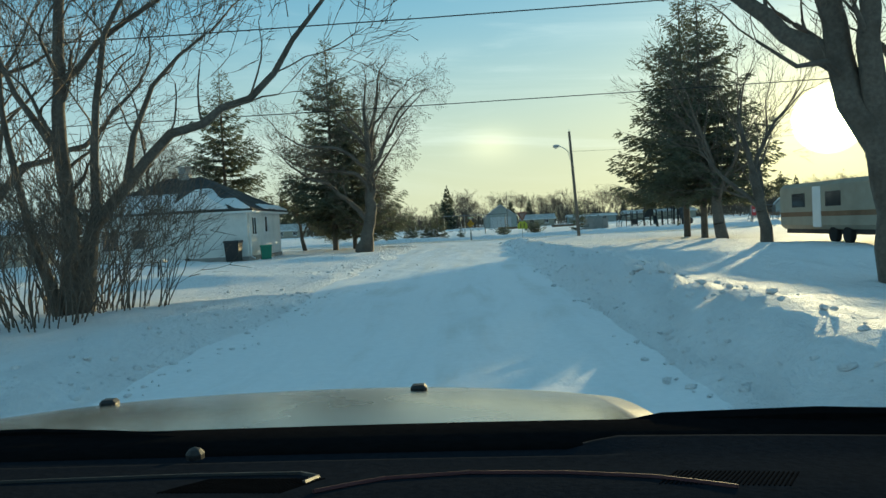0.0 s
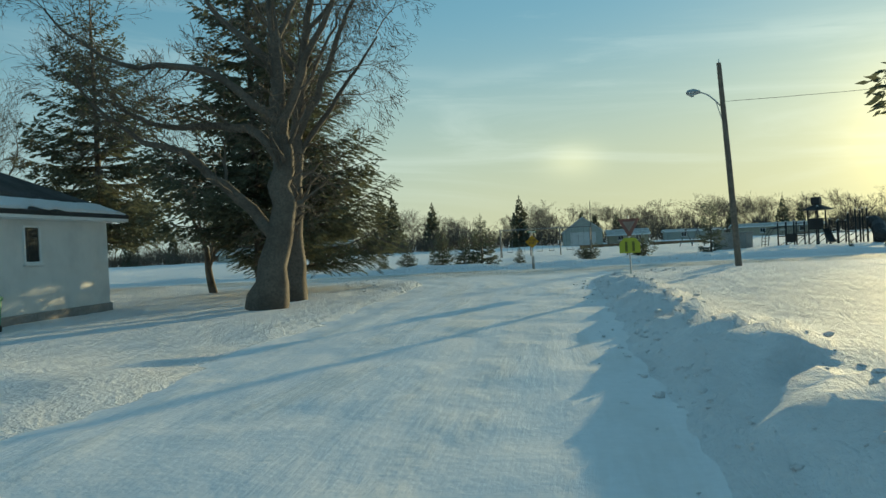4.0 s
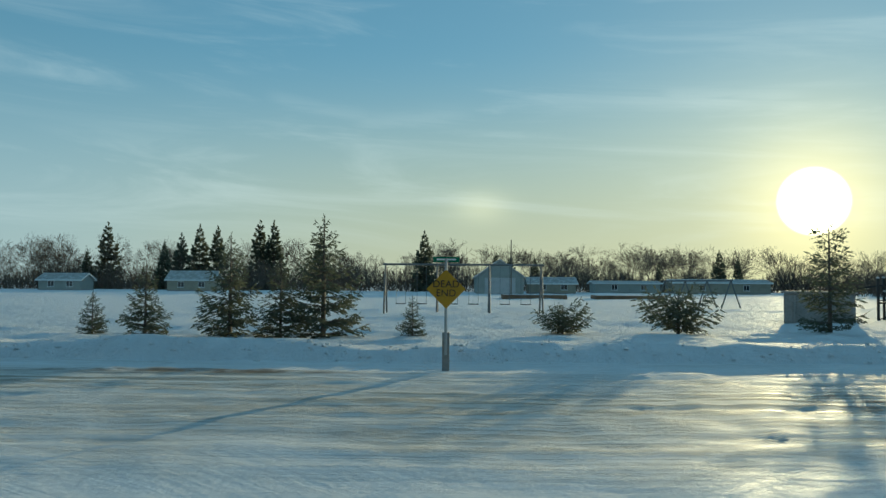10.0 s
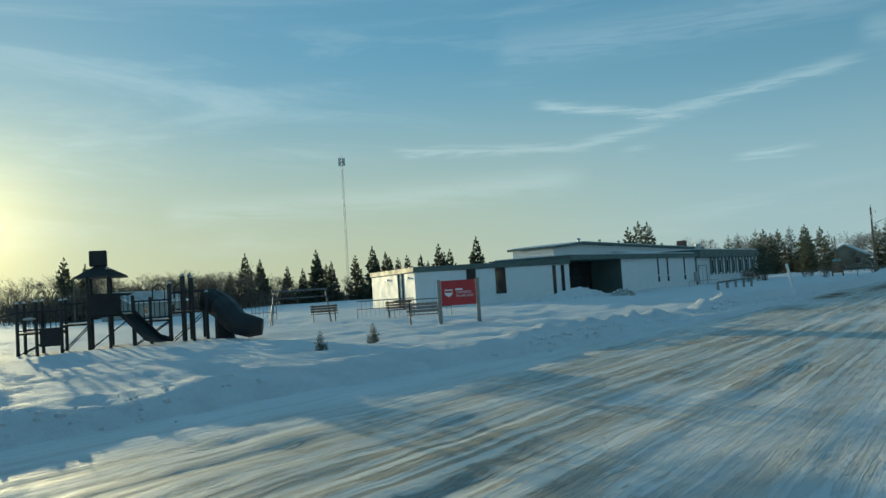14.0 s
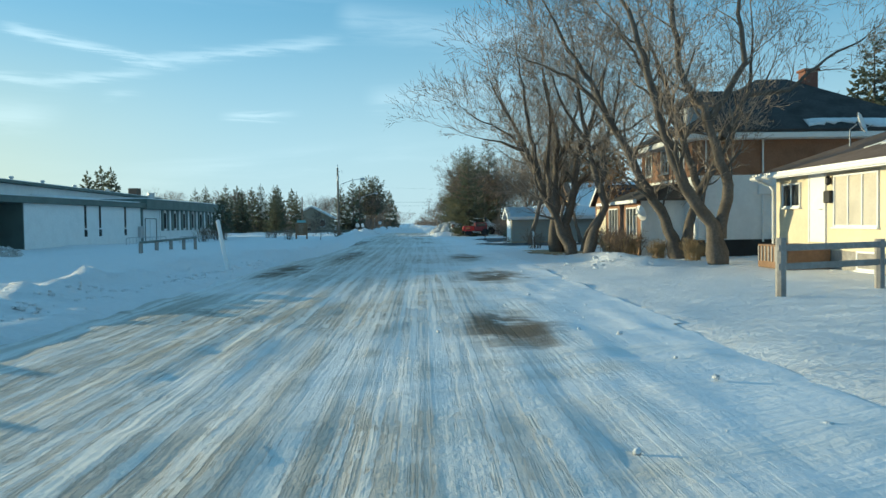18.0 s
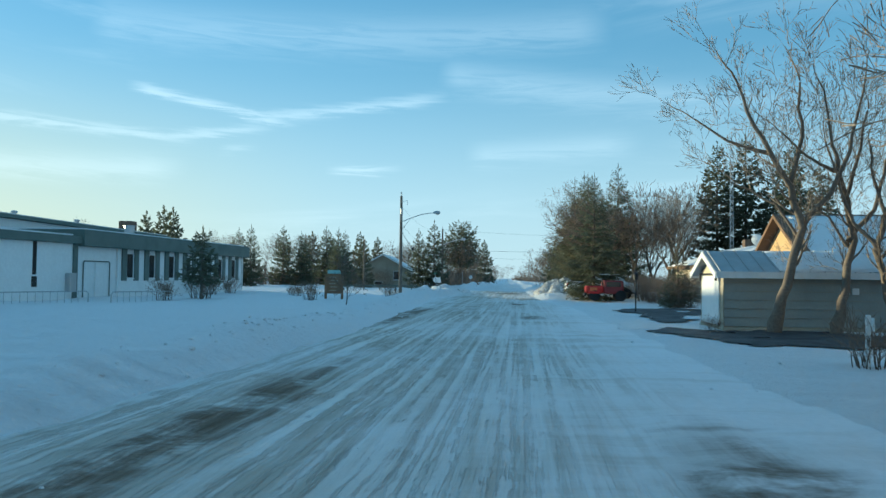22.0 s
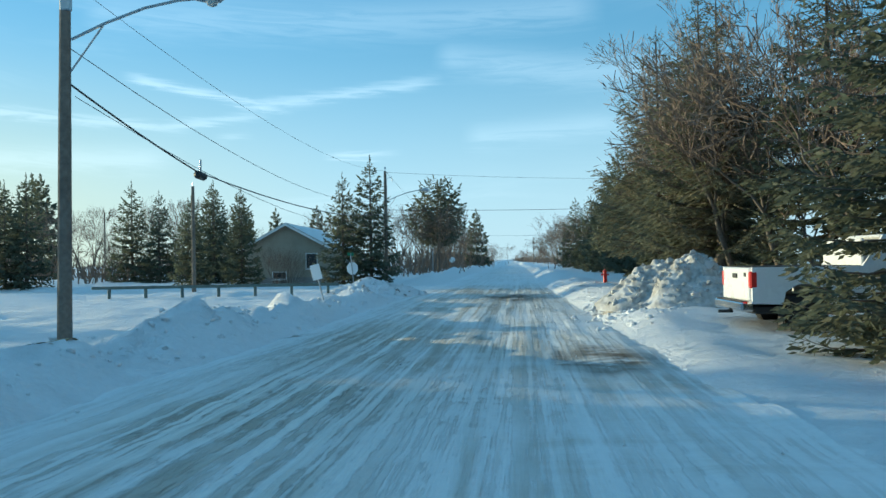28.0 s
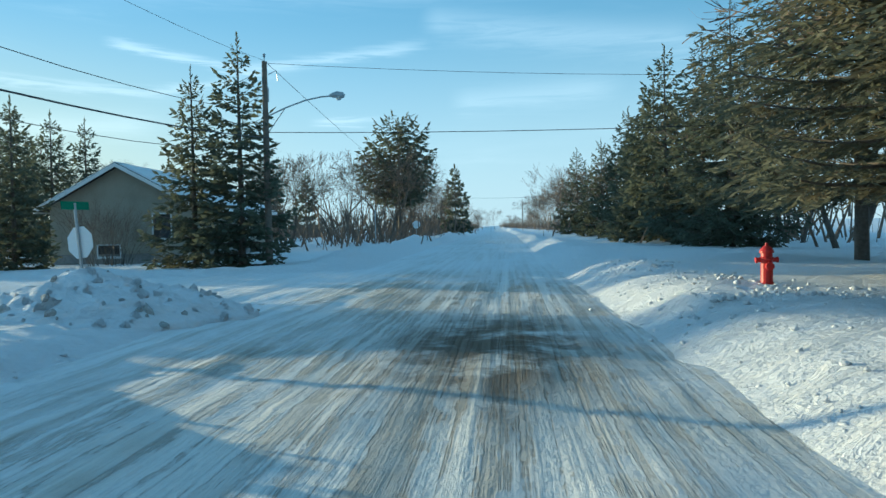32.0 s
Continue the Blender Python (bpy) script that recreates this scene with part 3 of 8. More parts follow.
def ground_height(x, y):
    x, y = np.asarray(x, float), np.asarray(y, float)
    d = road_distance(x, y)
    n1, n2, n3 = value_noise(x, y, 3.1, 1), value_noise(x, y, 0.9, 2), value_noise(x, y, 9.0, 3)
    n4 = value_noise(x, y, 0.33, 4)
    flat = (y < -2) * smooth((x - 11) / 6.0) * smooth((119 - x) / 5.0)
    flat = np.maximum(flat, 0.8 * (y < -2) * smooth((y + 34) / 8.0) * (np.abs(x) < 16))
    flat = np.maximum(flat, 0.9 * (x < 0) * (x > -16) * (y < -2) * smooth((y + 57) / 5.0))
    h = -0.10 + (0.28 - 0.16 * flat) * smooth((d + 0.35) / 1.3)
    out = smooth(d / 1.5) * (1 - 0.5 * flat)
    h = h + out * (0.16 * (n3 - 0.5) + 0.14 * (n1 - 0.5) + 0.07 * (n2 - 0.5) + 0.05 * (n4 - 0.5) + 0.07 * np.abs(value_noise(x * 0.5 + y * 0.3, y * 1.6 - x * 0.4, 0.8, 14) - 0.5))
    h = h + 0.11 * out * (y > 5) * (np.abs(x) < 75) * (value_noise(x * 0.7 + y * 0.35, y * 1.5 - x * 0.5, 1.0, 21) - 0.5)
    lumps = 0.3 + 0.7 * n1 + 0.5 * (n2 - 0.4) + 0.3 * (n4 - 0.5)
    h = h + bump_at(x, y, 50.5, -10.5, 4.5, 1.0, 0.32) * (0.5 + n2) + bump_at(x, y, -6.5, -33.0, 3.0, 2.0, 0.25) + bump_at(x, y, -8.5, -46.0, 3.5, 1.5, 0.3)
    # the long bank on the right of the first street
    ra = np.exp(-((d - 1.35) / 0.85) ** 2) * (x > 0) * (y < -8.5) * smooth((-8.0 - y) / 3.0)
    h = h + ra * lumps * np.interp(y, [-40, -20, -14, -9], [0.33, 0.32, 0.26, 0.16]) + 0.16 * ra * (n4 - 0.5)
    la = np.exp(-((d - 1.0) / 0.7) ** 2) * (x < 0) * (y < -6)
    h = h + la * np.interp(y, [-60, -52, -20], [0.10, 0.0, 0.0]) * lumps + 0.08 * la * (n4 - 0.5)
    # banks along the cross street
    lb = np.exp(-((d - np.interp(x, [18, 26, 50, 58], [1.5, 2.5, 2.6, 1.5])) / np.interp(x, [18, 26, 50, 58], [0.9, 0.6, 0.6, 0.9])) ** 2) * (y > 0)
    amt = np.interp(x, [-60, 5, 20, 24, 30, 46, 54, 66, 84, 100, 120, 128, 131, 150, 156, 175, 300], [0.15, 0.12, 0.1, 0.28, 0.42, 0.38, 0.26, 0.24, 0.28, 0.45, 0.6, 0.6, 0.1, 0.1, 0.5, 0.6, 0.6])
    h = h + amt * lb * lumps + 0.3 * amt * lb * (n4 - 0.5)
    h = h + 0.25 * (y < -2) * smooth((d - 0.6) / 2.0) * smooth((x - 114) / 8.0) * smooth((190 - x) / 20.0)
    rb = np.exp(-((d - 1.2) / 0.8) ** 2) * (y < -2)
    amt = np.interp(x, [8, 12, 100, 122, 133, 142, 150, 165, 400], [0.02, 0.02, 0.03, 0.12, 0.22, 0.22, 0.2, 0.4, 0.4])
    h = h + amt * rb * lumps
    return h


def grid_mesh(name, xs, ys, height, keep=None):
    gx, gy = np.meshgrid(xs, ys, indexing="ij")
    z = height(gx, gy)
    idx = np.arange(gx.size).reshape(gx.shape)
    q = np.stack([idx[:-1, :-1], idx[1:, :-1], idx[1:, 1:], idx[:-1, 1:]], -1).reshape(-1, 4)
    v = np.stack([gx, gy, z], -1).reshape(-1, 3)
    if keep is not None:
        ok = keep(gx, gy).ravel()
        q = q[ok[q].all(1)]
        used = np.unique(q)
        back = np.full(len(v), -1)
        back[used] = np.arange(len(used))
        v, q = v[used], back[q]
    return array_mesh(name, v, q, True)


def steps(*spans):
    """Grid lines: (start, end, step) spans laid end to end."""
    out = []
    for a, b, s in spans:
        out.append(np.arange(a, b - 1e-6, s))
    return np.concatenate(out + [[spans[-1][1]]])


GX = steps((-4000, -400, 600), (-400, -60, 20), (-60, -14, 1.5), (-14, 16, 0.34), (16, 60, 0.55), (60, 160, 0.62), (160, 240, 2.0), (240, 600, 24), (600, 4000, 425))
GY = steps((-4000, -400, 600), (-400, -110, 24), (-110, -76, 1.5), (-76, -20, 0.5), (-20, 16, 0.3), (16, 40, 0.8), (40, 100, 4), (100, 400, 25), (400, 4000, 600))
ground = tagged(new("ground", grid_mesh("ground", GX, GY, ground_height)), "wide flat ground under wind-blown white snow", "ground", kind="structure")
ground.data.materials.append(SNOW)


def ruts(x, y):
    first = smooth((-3.0 - y) / 4.0) * (np.abs(x) < 9)
    a = 0.03 * (value_noise(x * 1.7 + 0.4 * value_noise(x, y, 3.0, 12), y * 0.2, 1.0, 7) - 0.5)
    b = 0.04 * (value_noise(x * 0.12, y * 2.6, 1.0, 9) - 0.5) + 0.02 * (value_noise(x * 0.8, y * 5.5, 1.0, 13) - 0.5)
    return 0.02 + a * first + b * (1 - first) + 0.035 * (value_noise(x, y, 0.4, 10) - 0.5) + 0.03 * (value_noise(x, y, 1.7, 11) - 0.5)


road_a = tagged(new("road_a", grid_mesh("road_a", steps((-8.1, 8.1, 0.15)), steps((-110, -80, 1), (-80, -5.0, 0.3)), ruts, lambda x, y: road_distance(x, y) < 0.7)),
                "street of packed white snow with faint wheel tracks", "road", kind="structure")
road_a.data.materials.append(ROAD_B)
road_b = tagged(new("road_b", grid_mesh("road_b", steps((-80, -20, 1.5), (-20, -8.1, 0.3), (-8.1, 8.1, 0.15), (8.1, 150, 0.3), (150, 260, 1.5), (260, 2600, 60)), steps((-8.0, -5.0, 0.15), (-5.0, 9.0, 0.15), (9.0, 80, 1.5)), ruts,
                                        lambda x, y: (road_distance(x, y) < 0.7) & (y >= -5.001 - 3.1 * (x > 8.2)))),
                "straight street of rutted snow mixed with brown sand", "road", kind="structure")
road_b.data.materials.append(ROAD_B)

# ---- trees ----


def prisms(segs, sides):
    """Tapered prisms for rows of (p0, p1, r0, r1)."""
    s = np.asarray(segs, float)
    p0, p1, r0, r1 = s[:, 0:3], s[:, 3:6], s[:, 6], s[:, 7]
    d = p1 - p0
    d /= np.linalg.norm(d, axis=1, keepdims=True) + 1e-9
    ref = np.where(np.abs(d[:, 2:3]) < 0.9, [[0, 0, 1.0]], [[1.0, 0, 0]])
    u = np.cross(d, ref)
    u /= np.linalg.norm(u, axis=1, keepdims=True) + 1e-9
    w = np.cross(d, u)
    ang = 2 * np.pi * np.arange(sides) / sides
    ring = u[:, None] * np.cos(ang)[None, :, None] + w[:, None] * np.sin(ang)[None, :, None]
    v = np.concatenate([p0[:, None] + ring * r0[:, None, None], p1[:, None] + ring * r1[:, None, None]], 1).reshape(-1, 3)
    base = np.arange(len(s))[:, None, None] * 2 * sides
    j = np.arange(sides)
    q = np.stack([j, (j + 1) % sides, (j + 1) % sides + sides, j + sides], -1)[None]
    return v, (base + q).reshape(-1, 4)


def seg_mesh(name, segs, sides):
    v, q = prisms(segs, sides)
    return array_mesh(name, v, q, sides > 3)


def grow(rng, p, d, length, r, level, out, deep, lift, wander, fork):
    """One limb and all that grows from it; out gathers the segments."""
    n = 4 if level == 0 else 3 if level < deep - 1 else 2 if level < deep else 1 + (deep > 3)
    pts = [p]
    for i in range(n):
        d = (d + Vector(rng.normal(0, wander, 3)) + Vector((0, 0, lift))).normalized()
        pts.append(pts[-1] + d * (length / n))
    tip = r * (0.62 if level < deep else 0.3)
    for i in range(n):
        a, b = r + (tip - r) * i / n, r + (tip - r) * (i + 1) / n
        out.append((*pts[i], *pts[i + 1], a, b))
    if level >= deep:
        return
    kids = fork[level]
    for c in range(kids):
        last = c < 2
        at = n if last else int(rng.integers(max(1, n - 2) if level == 0 else 1, n + 1))
        side = d.orthogonal().normalized()
        side.rotate(Matrix.Rotation(2 * math.pi * (c / kids + rng.random() * 0.3), 3, d))
        lean = rng.uniform(0.35, 0.75) if not last else rng.uniform(0.25, 0.55)
        nd = (d + side * math.tan(lean)).normalized()
        grow(rng, pts[at], nd, length * rng.uniform(0.6, 0.82), max(0.007, tip * rng.uniform(0.55, 0.8)), level + 1, out, deep, lift, wander, fork)


def ribbons(segs, rng):
    """One narrow four-cornered blade for each row, for twigs that stay far off."""
    s = np.asarray(segs, float)
    d = s[:, 3:6] - s[:, 0:3]
    u = np.cross(d, rng.normal(0, 1, (len(s), 3)))
    u /= np.linalg.norm(u, axis=1, keepdims=True) + 1e-9
    v = np.stack([s[:, 0:3] - u * s[:, 6:7], s[:, 0:3] + u * s[:, 6:7], s[:, 3:6] + u * s[:, 7:8], s[:, 3:6] - u * s[:, 7:8]], 1).reshape(-1, 3)
    return v, np.arange(len(v)).reshape(-1, 4)


def twig_mesh(name, arr, seed):
    """Twigs as one mesh: round ones where they are thick, thin blades where they are hair-fine."""
    rng = np.random.default_rng(seed)
    hair = arr[:, 6] < 0.016
    va, qa = prisms(arr[~hair], 3) if (~hair).any() else (np.zeros((0, 3)), np.zeros((0, 4), int))
    vb, qb = ribbons(arr[hair], rng) if hair.any() else (np.zeros((0, 3)), np.zeros((0, 4), int))
    return array_mesh(name, np.concatenate([va, vb]), np.concatenate([qa, qb + len(va)]).astype(int))


def limb_tubes(paths, sides, rng):
    """Continuous tapered limbs with a slightly uneven, ridged bark outline; paths: rows of (point, radius)."""
    vs, qs, base = [], [], 0
    ang = 2 * np.pi * np.arange(sides) / sides
    for path in paths:
        p = np.array([q for q, _ in path], float)
        r = np.array([w for _, w in path], float)
        tan = np.gradient(p, axis=0)
        tan /= np.linalg.norm(tan, axis=1, keepdims=True) + 1e-9
        ref = np.array((0.31, 0.95, 0.05))
        u = np.cross(tan, ref)
        u /= np.linalg.norm(u, axis=1, keepdims=True) + 1e-9
        w = np.cross(tan, u)
        ridge = 1 + 0.10 * rng.uniform(-1, 1, sides)[None] + 0.05 * rng.uniform(-1, 1, (len(p), sides))
        ring = (u[:, None] * np.cos(ang)[None, :, None] + w[:, None] * np.sin(ang)[None, :, None]) * (r[:, None] * ridge)[:, :, None]
        vs.append((p[:, None] + ring).reshape(-1, 3))
        i = np.arange(len(p) - 1)[:, None] * sides
        j = np.arange(sides)[None]
        qs.append(np.stack([i + j, i + (j + 1) % sides, i + sides + (j + 1) % sides, i + sides + j], -1).reshape(-1, 4) + base)
        base += len(p) * sides
    return np.concatenate(vs), np.concatenate(qs)


def limb_tree(name, seed, limbs, label, deep=4, fork=(3, 3, 3, 2), every=0.55, twig=1.5, lift=0.06, mats=None, sides=10):
    """A leafless tree on given main limbs: each a row of points with its start and end radius."""
    rng = np.random.default_rng(seed)
    segs, tubes = [], []
    for pts, r0, r1 in limbs:
        pts = [Vector(p) for p in pts]
        total = sum((b - a).length for a, b in zip(pts, pts[1:]))
        run = 0.0
        tubes.append([(tuple(pts[0]), r0 * 1.25)])
        for a, b in zip(pts, pts[1:]):
            steps_ = max(1, int((b - a).length / every))
            prev = a
            for i in range(steps_):
                q = a.lerp(b, (i + 1) / steps_) + Vector(rng.normal(0, 0.035, 3))
                ra, rb = r0 + (r1 - r0) * run / total, r0 + (r1 - r0) * (run + (q - prev).length) / total
                flare = 1 + 0.45 * math.exp(-run / 0.35) * (pts[0].z < 0.1)
                tubes[-1].append((tuple(q), rb * flare))
                run += (q - prev).length
                if run > 0.25 * total or run > 1.6:
                    d = (q - prev).normalized()
                    side = d.orthogonal().normalized()
                    side.rotate(Matrix.Rotation(rng.random() * 6.28, 3, d))
                    grow(rng, q, (d * 0.6 + side + Vector((0, 0, 0.55))).normalized(), twig * rng.uniform(0.5, 1.0), rb * rng.uniform(0.25, 0.45), 0, segs, deep, lift, 0.16, fork)
                prev = q
        grow(rng, pts[-1], (pts[-1] - pts[-2]).normalized(), twig, r1, 0, segs, deep, lift, 0.14, fork)
    arr = np.array(segs)
    arr[:, 6:] = np.maximum(arr[:, 6:], 0.006)
    thick = arr[:, 6] > 0.028
    ob = new(name)
    va, qa = limb_tubes(tubes, sides, rng)
    vb, qb = prisms(arr[thick], 5) if thick.any() else (np.zeros((0, 3)), np.zeros((0, 4), int))
    part("trunk", array_mesh("trunk", np.concatenate([va, vb]), np.concatenate([qa, qb + len(va)]).astype(int), True), mats[0] if mats else BARK, ob)
    part("crown", twig_mesh("crown", arr[~thick], seed), mats[1] if mats else TWIG, ob)
    return tagged(ob, label, "tree")


def flat_limb(*rows, r0, r1, seed=0, out=1.2):
    """A limb given across (to the right) and up as one looks along the street; it wanders in depth by itself."""
    rng = random.Random(seed)
    d, pts = 0.0, []
    way = rng.choice((-1, 1))
    for i, (s, z) in enumerate(rows):
        if i:
            d += way * rng.uniform(0.0, out) * 0.5 * math.dist(rows[i - 1], rows[i]) / 1.6
        pts.append((d, -s, z))
    return pts, r0, r1


def bare_tree(name, seed, height, trunk_r, first=0.28, deep=5, fork=(4, 4, 3, 3, 3), lift=0.05, wander=0.12, lean=(0, 0), stems=1, mats=(None, None), label="", category="tree", thin=0.0065):
    """A leafless tree; its thick limbs are the trunk and its twigs the crown. Returns the thing, at the origin."""
    rng = np.random.default_rng(seed)
    segs, owner = [], []
    for s in range(stems):
        a = 2 * math.pi * s / stems + seed
        out = 0.0 if stems == 1 else 0.28
        d = Vector((lean[0] + out * math.cos(a), lean[1] + out * math.sin(a), 1)).normalized()
        p = Vector((0.25 * math.cos(a), 0.25 * math.sin(a), -0.1)) if stems > 1 else Vector((0, 0, -0.1))
        grow(rng, p, d, height * first, trunk_r, 0, segs, deep, lift, wander, fork)
        owner += [s] * (len(segs) - len(owner))
    arr = np.array(segs)
    arr[:, [0, 1, 2, 3, 4, 5]] *= 1.0
    top = arr[:, 5].max()
    k = height / top
    arr[:, 0:6] *= k
    arr[:, 6:] = np.maximum(arr[:, 6:], thin)
    thick = arr[:, 6] > max(0.028, trunk_r * 0.16)
    ob = new(name)
    for s in range(stems):
        part("trunk", seg_mesh("trunk", arr[thick & (np.array(owner) == s)], 7), mats[0] or BARK, ob)
    part("crown", twig_mesh("crown", arr[~thick], seed), mats[1] or TWIG, ob)
    return tagged(ob, label, category)


def spruce(name, seed, height, width, boughs=110, gap=0.17, mat=None, skirt=0.06, ragged=0.3, label="", droop=0.22, taper=0.95, tip_up=0.16, finger=0.26, thick=0.2, whorl=5, bow=0.0, lean=0.0, spacing=0.26):
    """A spruce: a straight stem, boughs in loose whorls, side branches on each bough and needle-clad shoots on each side branch.
    gap: the distance between side branches; finger and thick: a shoot's length and its width as a share of that; bow: rounder outline."""
    rng = np.random.default_rng(seed)
    r0 = 0.05 + 0.011 * height
    stem = [(0, 0, -0.1, lean * 0.4, 0, height * 0.45, r0, r0 * 0.6), (lean * 0.4, 0, height * 0.45, lean, 0, height * 0.98, r0 * 0.6, 0.012)]
    limbs, shoots = [], []
    for j in range(boughs):
        ring = (j // whorl + rng.uniform(-0.45, 0.45)) / (boughs / whorl)
        f = 1 - (1 - min(0.99, max(0.0, ring))) ** 0.85
        z = height * (skirt + (0.975 - skirt) * f)
        shape = (1 - f) ** taper + bow * math.sin(math.pi * min(1.0, f * 1.05)) * 0.35
        reach = width / 2 * shape * (1 if f > 0.1 else 0.78 + 2.2 * f) + 0.02 * height * (1 - f) ** 0.3 + 0.05
        L = reach * (1 + ragged * rng.uniform(-0.9, 0.5))
        a = (j % whorl) * 2 * math.pi / whorl + (j // whorl) * 1.1 + rng.uniform(-0.4, 0.4)
        fl = finger * min(1.0, 0.3 + 1.5 * L / (width / 2))
        d, c = np.array((math.cos(a), math.sin(a), 0.0)), np.array((-math.sin(a), math.cos(a), 0.0))
        fall = droop * (1 - f) - 0.75 * f * f - 0.05
        p0 = np.array((lean * (f * 0.9 + 0.05), 0, z))

        def at(t):
            t = np.asarray(t, float)[..., None]
            return p0 + d * L * t + np.array((0, 0, 1.0)) * L * (-fall * t + (tip_up + 0.35 * max(fall, 0)) * t ** 3)

        ts = np.linspace(0, 1, 5)
        ps = at(ts)
        rr = 0.008 + 0.011 * L
        for k in range(4):
            limbs.append((*ps[k], *ps[k + 1], rr * (1 - 0.85 * ts[k]), rr * (1 - 0.85 * ts[k + 1])))
        n = max(3, int(L / gap))
        for side in (-1, 1):
            t = np.clip((np.arange(n) + rng.uniform(0.1, 0.9, n)) / n, 0.1, 1.0)
            base = at(t)
            ln = (0.12 * min(L, L ** 0.5) + 0.40 * L * np.minimum(1.0, 1.6 * t) * (1.05 - t) ** 0.8) * rng.uniform(0.6, 1.15, n) + 0.06
            ang = rng.uniform(0.55, 1.0, n)
            e = d * np.cos(ang)[:, None] + c * (side * np.sin(ang))[:, None]
            e[:, 2] = rng.uniform(-0.38, 0.02, n) - 0.1 * max(fall, 0)
            for i in range(n):
                m = max(2, int(ln[i] / (fl * spacing)))
                u = (np.arange(m) + rng.random(m)) / m
                q = base[i] + e[i] * (ln[i] * u)[:, None]
                q[:, 2] -= 0.18 * ln[i] * u ** 2
                sd = np.where(np.arange(m) % 2 == 0, 1.0, -1.0) * rng.uniform(0.3, 0.9, m)
                o = e[i][None] * 0.8 + np.cross(e[i], (0, 0, 1.0))[None] * sd[:, None] + rng.normal(0, 0.16, (m, 3))
                o[:, 2] -= 0.10
                o /= np.linalg.norm(o, axis=1, keepdims=True)
                shoots.append(np.concatenate([q, o, (fl * rng.uniform(0.6, 1.15, m))[:, None]], 1))
        tip = at(np.linspace(0.75, 1.0, 3))
        o = np.tile((ps[4] - ps[3]) / (np.linalg.norm(ps[4] - ps[3]) + 1e-9), (3, 1)) + rng.normal(0, 0.25, (3, 3))
        shoots.append(np.concatenate([tip, o, np.full((3, 1), fl * 1.1)], 1))
    top = np.stack([np.full(9, lean), np.zeros(9), height * np.linspace(0.93, 0.985, 9)], 1)
    o = np.stack([rng.normal(0, 0.3, 9), rng.normal(0, 0.3, 9), np.full(9, 0.9)], 1)
    shoots.append(np.concatenate([top, o, np.full((9, 1), finger * 0.6)], 1))
    w = np.concatenate(shoots)
    q, o, ln = w[:, :3], w[:, 3:6], w[:, 6:7]
    u = np.cross(o, rng.normal(0, 1, q.shape))
    u /= np.linalg.norm(u, axis=1, keepdims=True) + 1e-9
    h = ln * thick * 0.5
    mid, end = q + o * ln * 0.4, q + o * ln
    quads = np.stack([q, mid + u * h, end, mid - u * h], 1).reshape(-1, 3)
    ob = new(name)
    part("trunk", seg_mesh("trunk", stem + limbs, 5), BARK, ob)
    part("crown", array_mesh("crown", quads, np.arange(len(quads)).reshape(-1, 4)), mat or NEEDLE, ob)
    return tagged(ob, label, "tree")


def lay(ob, x, y, turn=0.0, scale=1.0, z=None):
    """Stands a thing on the ground."""
    h = float(ground_height(x, y)) if z is None else z
    ob.matrix_basis = pose(x, y, h - 0.02, 0, 0, turn) @ Matrix.Scale(scale, 4)
    return ob


def again(ob, x, y, turn=0.0, scale=1.0, label="", z=None):
    c = copy_thing(ob, Matrix.Identity(4))
    lay(c, x, y, turn, scale, z)
    return tagged(c, label) if label else c



# one model of each kind, then copies at their places
big_a = lay(spruce("spruce", 3, 16, 7.8, 150, 0.20, skirt=0.14, ragged=0.45, label="tall ragged dark spruce beside the small white house", droop=0.12, finger=0.32, thick=0.34, spacing=0.24), -9.9, -11.6, 0, 1.06)
again(big_a, -20.0, -6.0, 70, 1.0, "dark spruce behind the small white house")
again(big_a, 14.1, -22.5, 60, 1.0, "tall ragged dark spruce on the snowy lawn, backlit")
again(big_a, 13.8, -27.3, 215, 0.95, "tall narrow dark spruce on the snowy lawn, backlit")
corner = lay(spruce("spruce", 5, 13, 8.6, 120, 0.13, skirt=0.07, ragged=0.35, label="broad spruce at the street corner with low hanging boughs", droop=0.1, tip_up=0.3, finger=0.2, thick=0.2, spacing=0.145), -8.5, -10.7, 20, 1.0)
young = lay(spruce("spruce", 7, 3.6, 2.3, 64, 0.11, skirt=0.02, label="young spruce planted in a row by the street", ragged=0.45, droop=0.0, taper=1.0, finger=0.17, thick=0.34), -2.95, 9.9, 0, 0.95)
for x, y, k in ((-9.8, 10.8, 0.36), (-7.9, 9.9, 0.56), (-5.6, 10.1, 0.8), (-4.15, 10.0, 0.64), (-0.5, 10.3, 0.32)):
    again(young, x, y, x * 50, k)
thin = lay(spruce("spruce", 9, 4.2, 2.0, 56, 0.14, skirt=0.05, label="thin young spruce with a bushy top beside the street", ragged=0.5, droop=0.05, taper=0.5, finger=0.2, thick=0.32), 12.0, 12.2, 0, 0.82)
low = lay(spruce("spruce", 8, 1.2, 2.2, 30, 0.10, skirt=0.12, ragged=0.55, label="small flat-topped young spruce in the snow", droop=-0.28, taper=0.45, tip_up=0.25, finger=0.15, thick=0.36, whorl=6), 7.2, 11.3, 0, 1.0)
again(low, 3.95, 12.2, 80, 0.72)
again(young, 19.5, 8.9, 200, 0.16, "tiny spruce sapling poking out of the snow")
again(young, 21.6, 8.9, 30, 0.17, "tiny spruce sapling poking out of the snow")
dense = lay(spruce("spruce", 11, 12, 5.8, 130, 0.17, ragged=0.3, skirt=0.03, label="dense spruce lit by the low sun beside the pickup truck", mat=NEEDLE, droop=0.3, finger=0.27, thick=0.34, spacing=0.24), 111.9, -8.7, 0, 0.82)
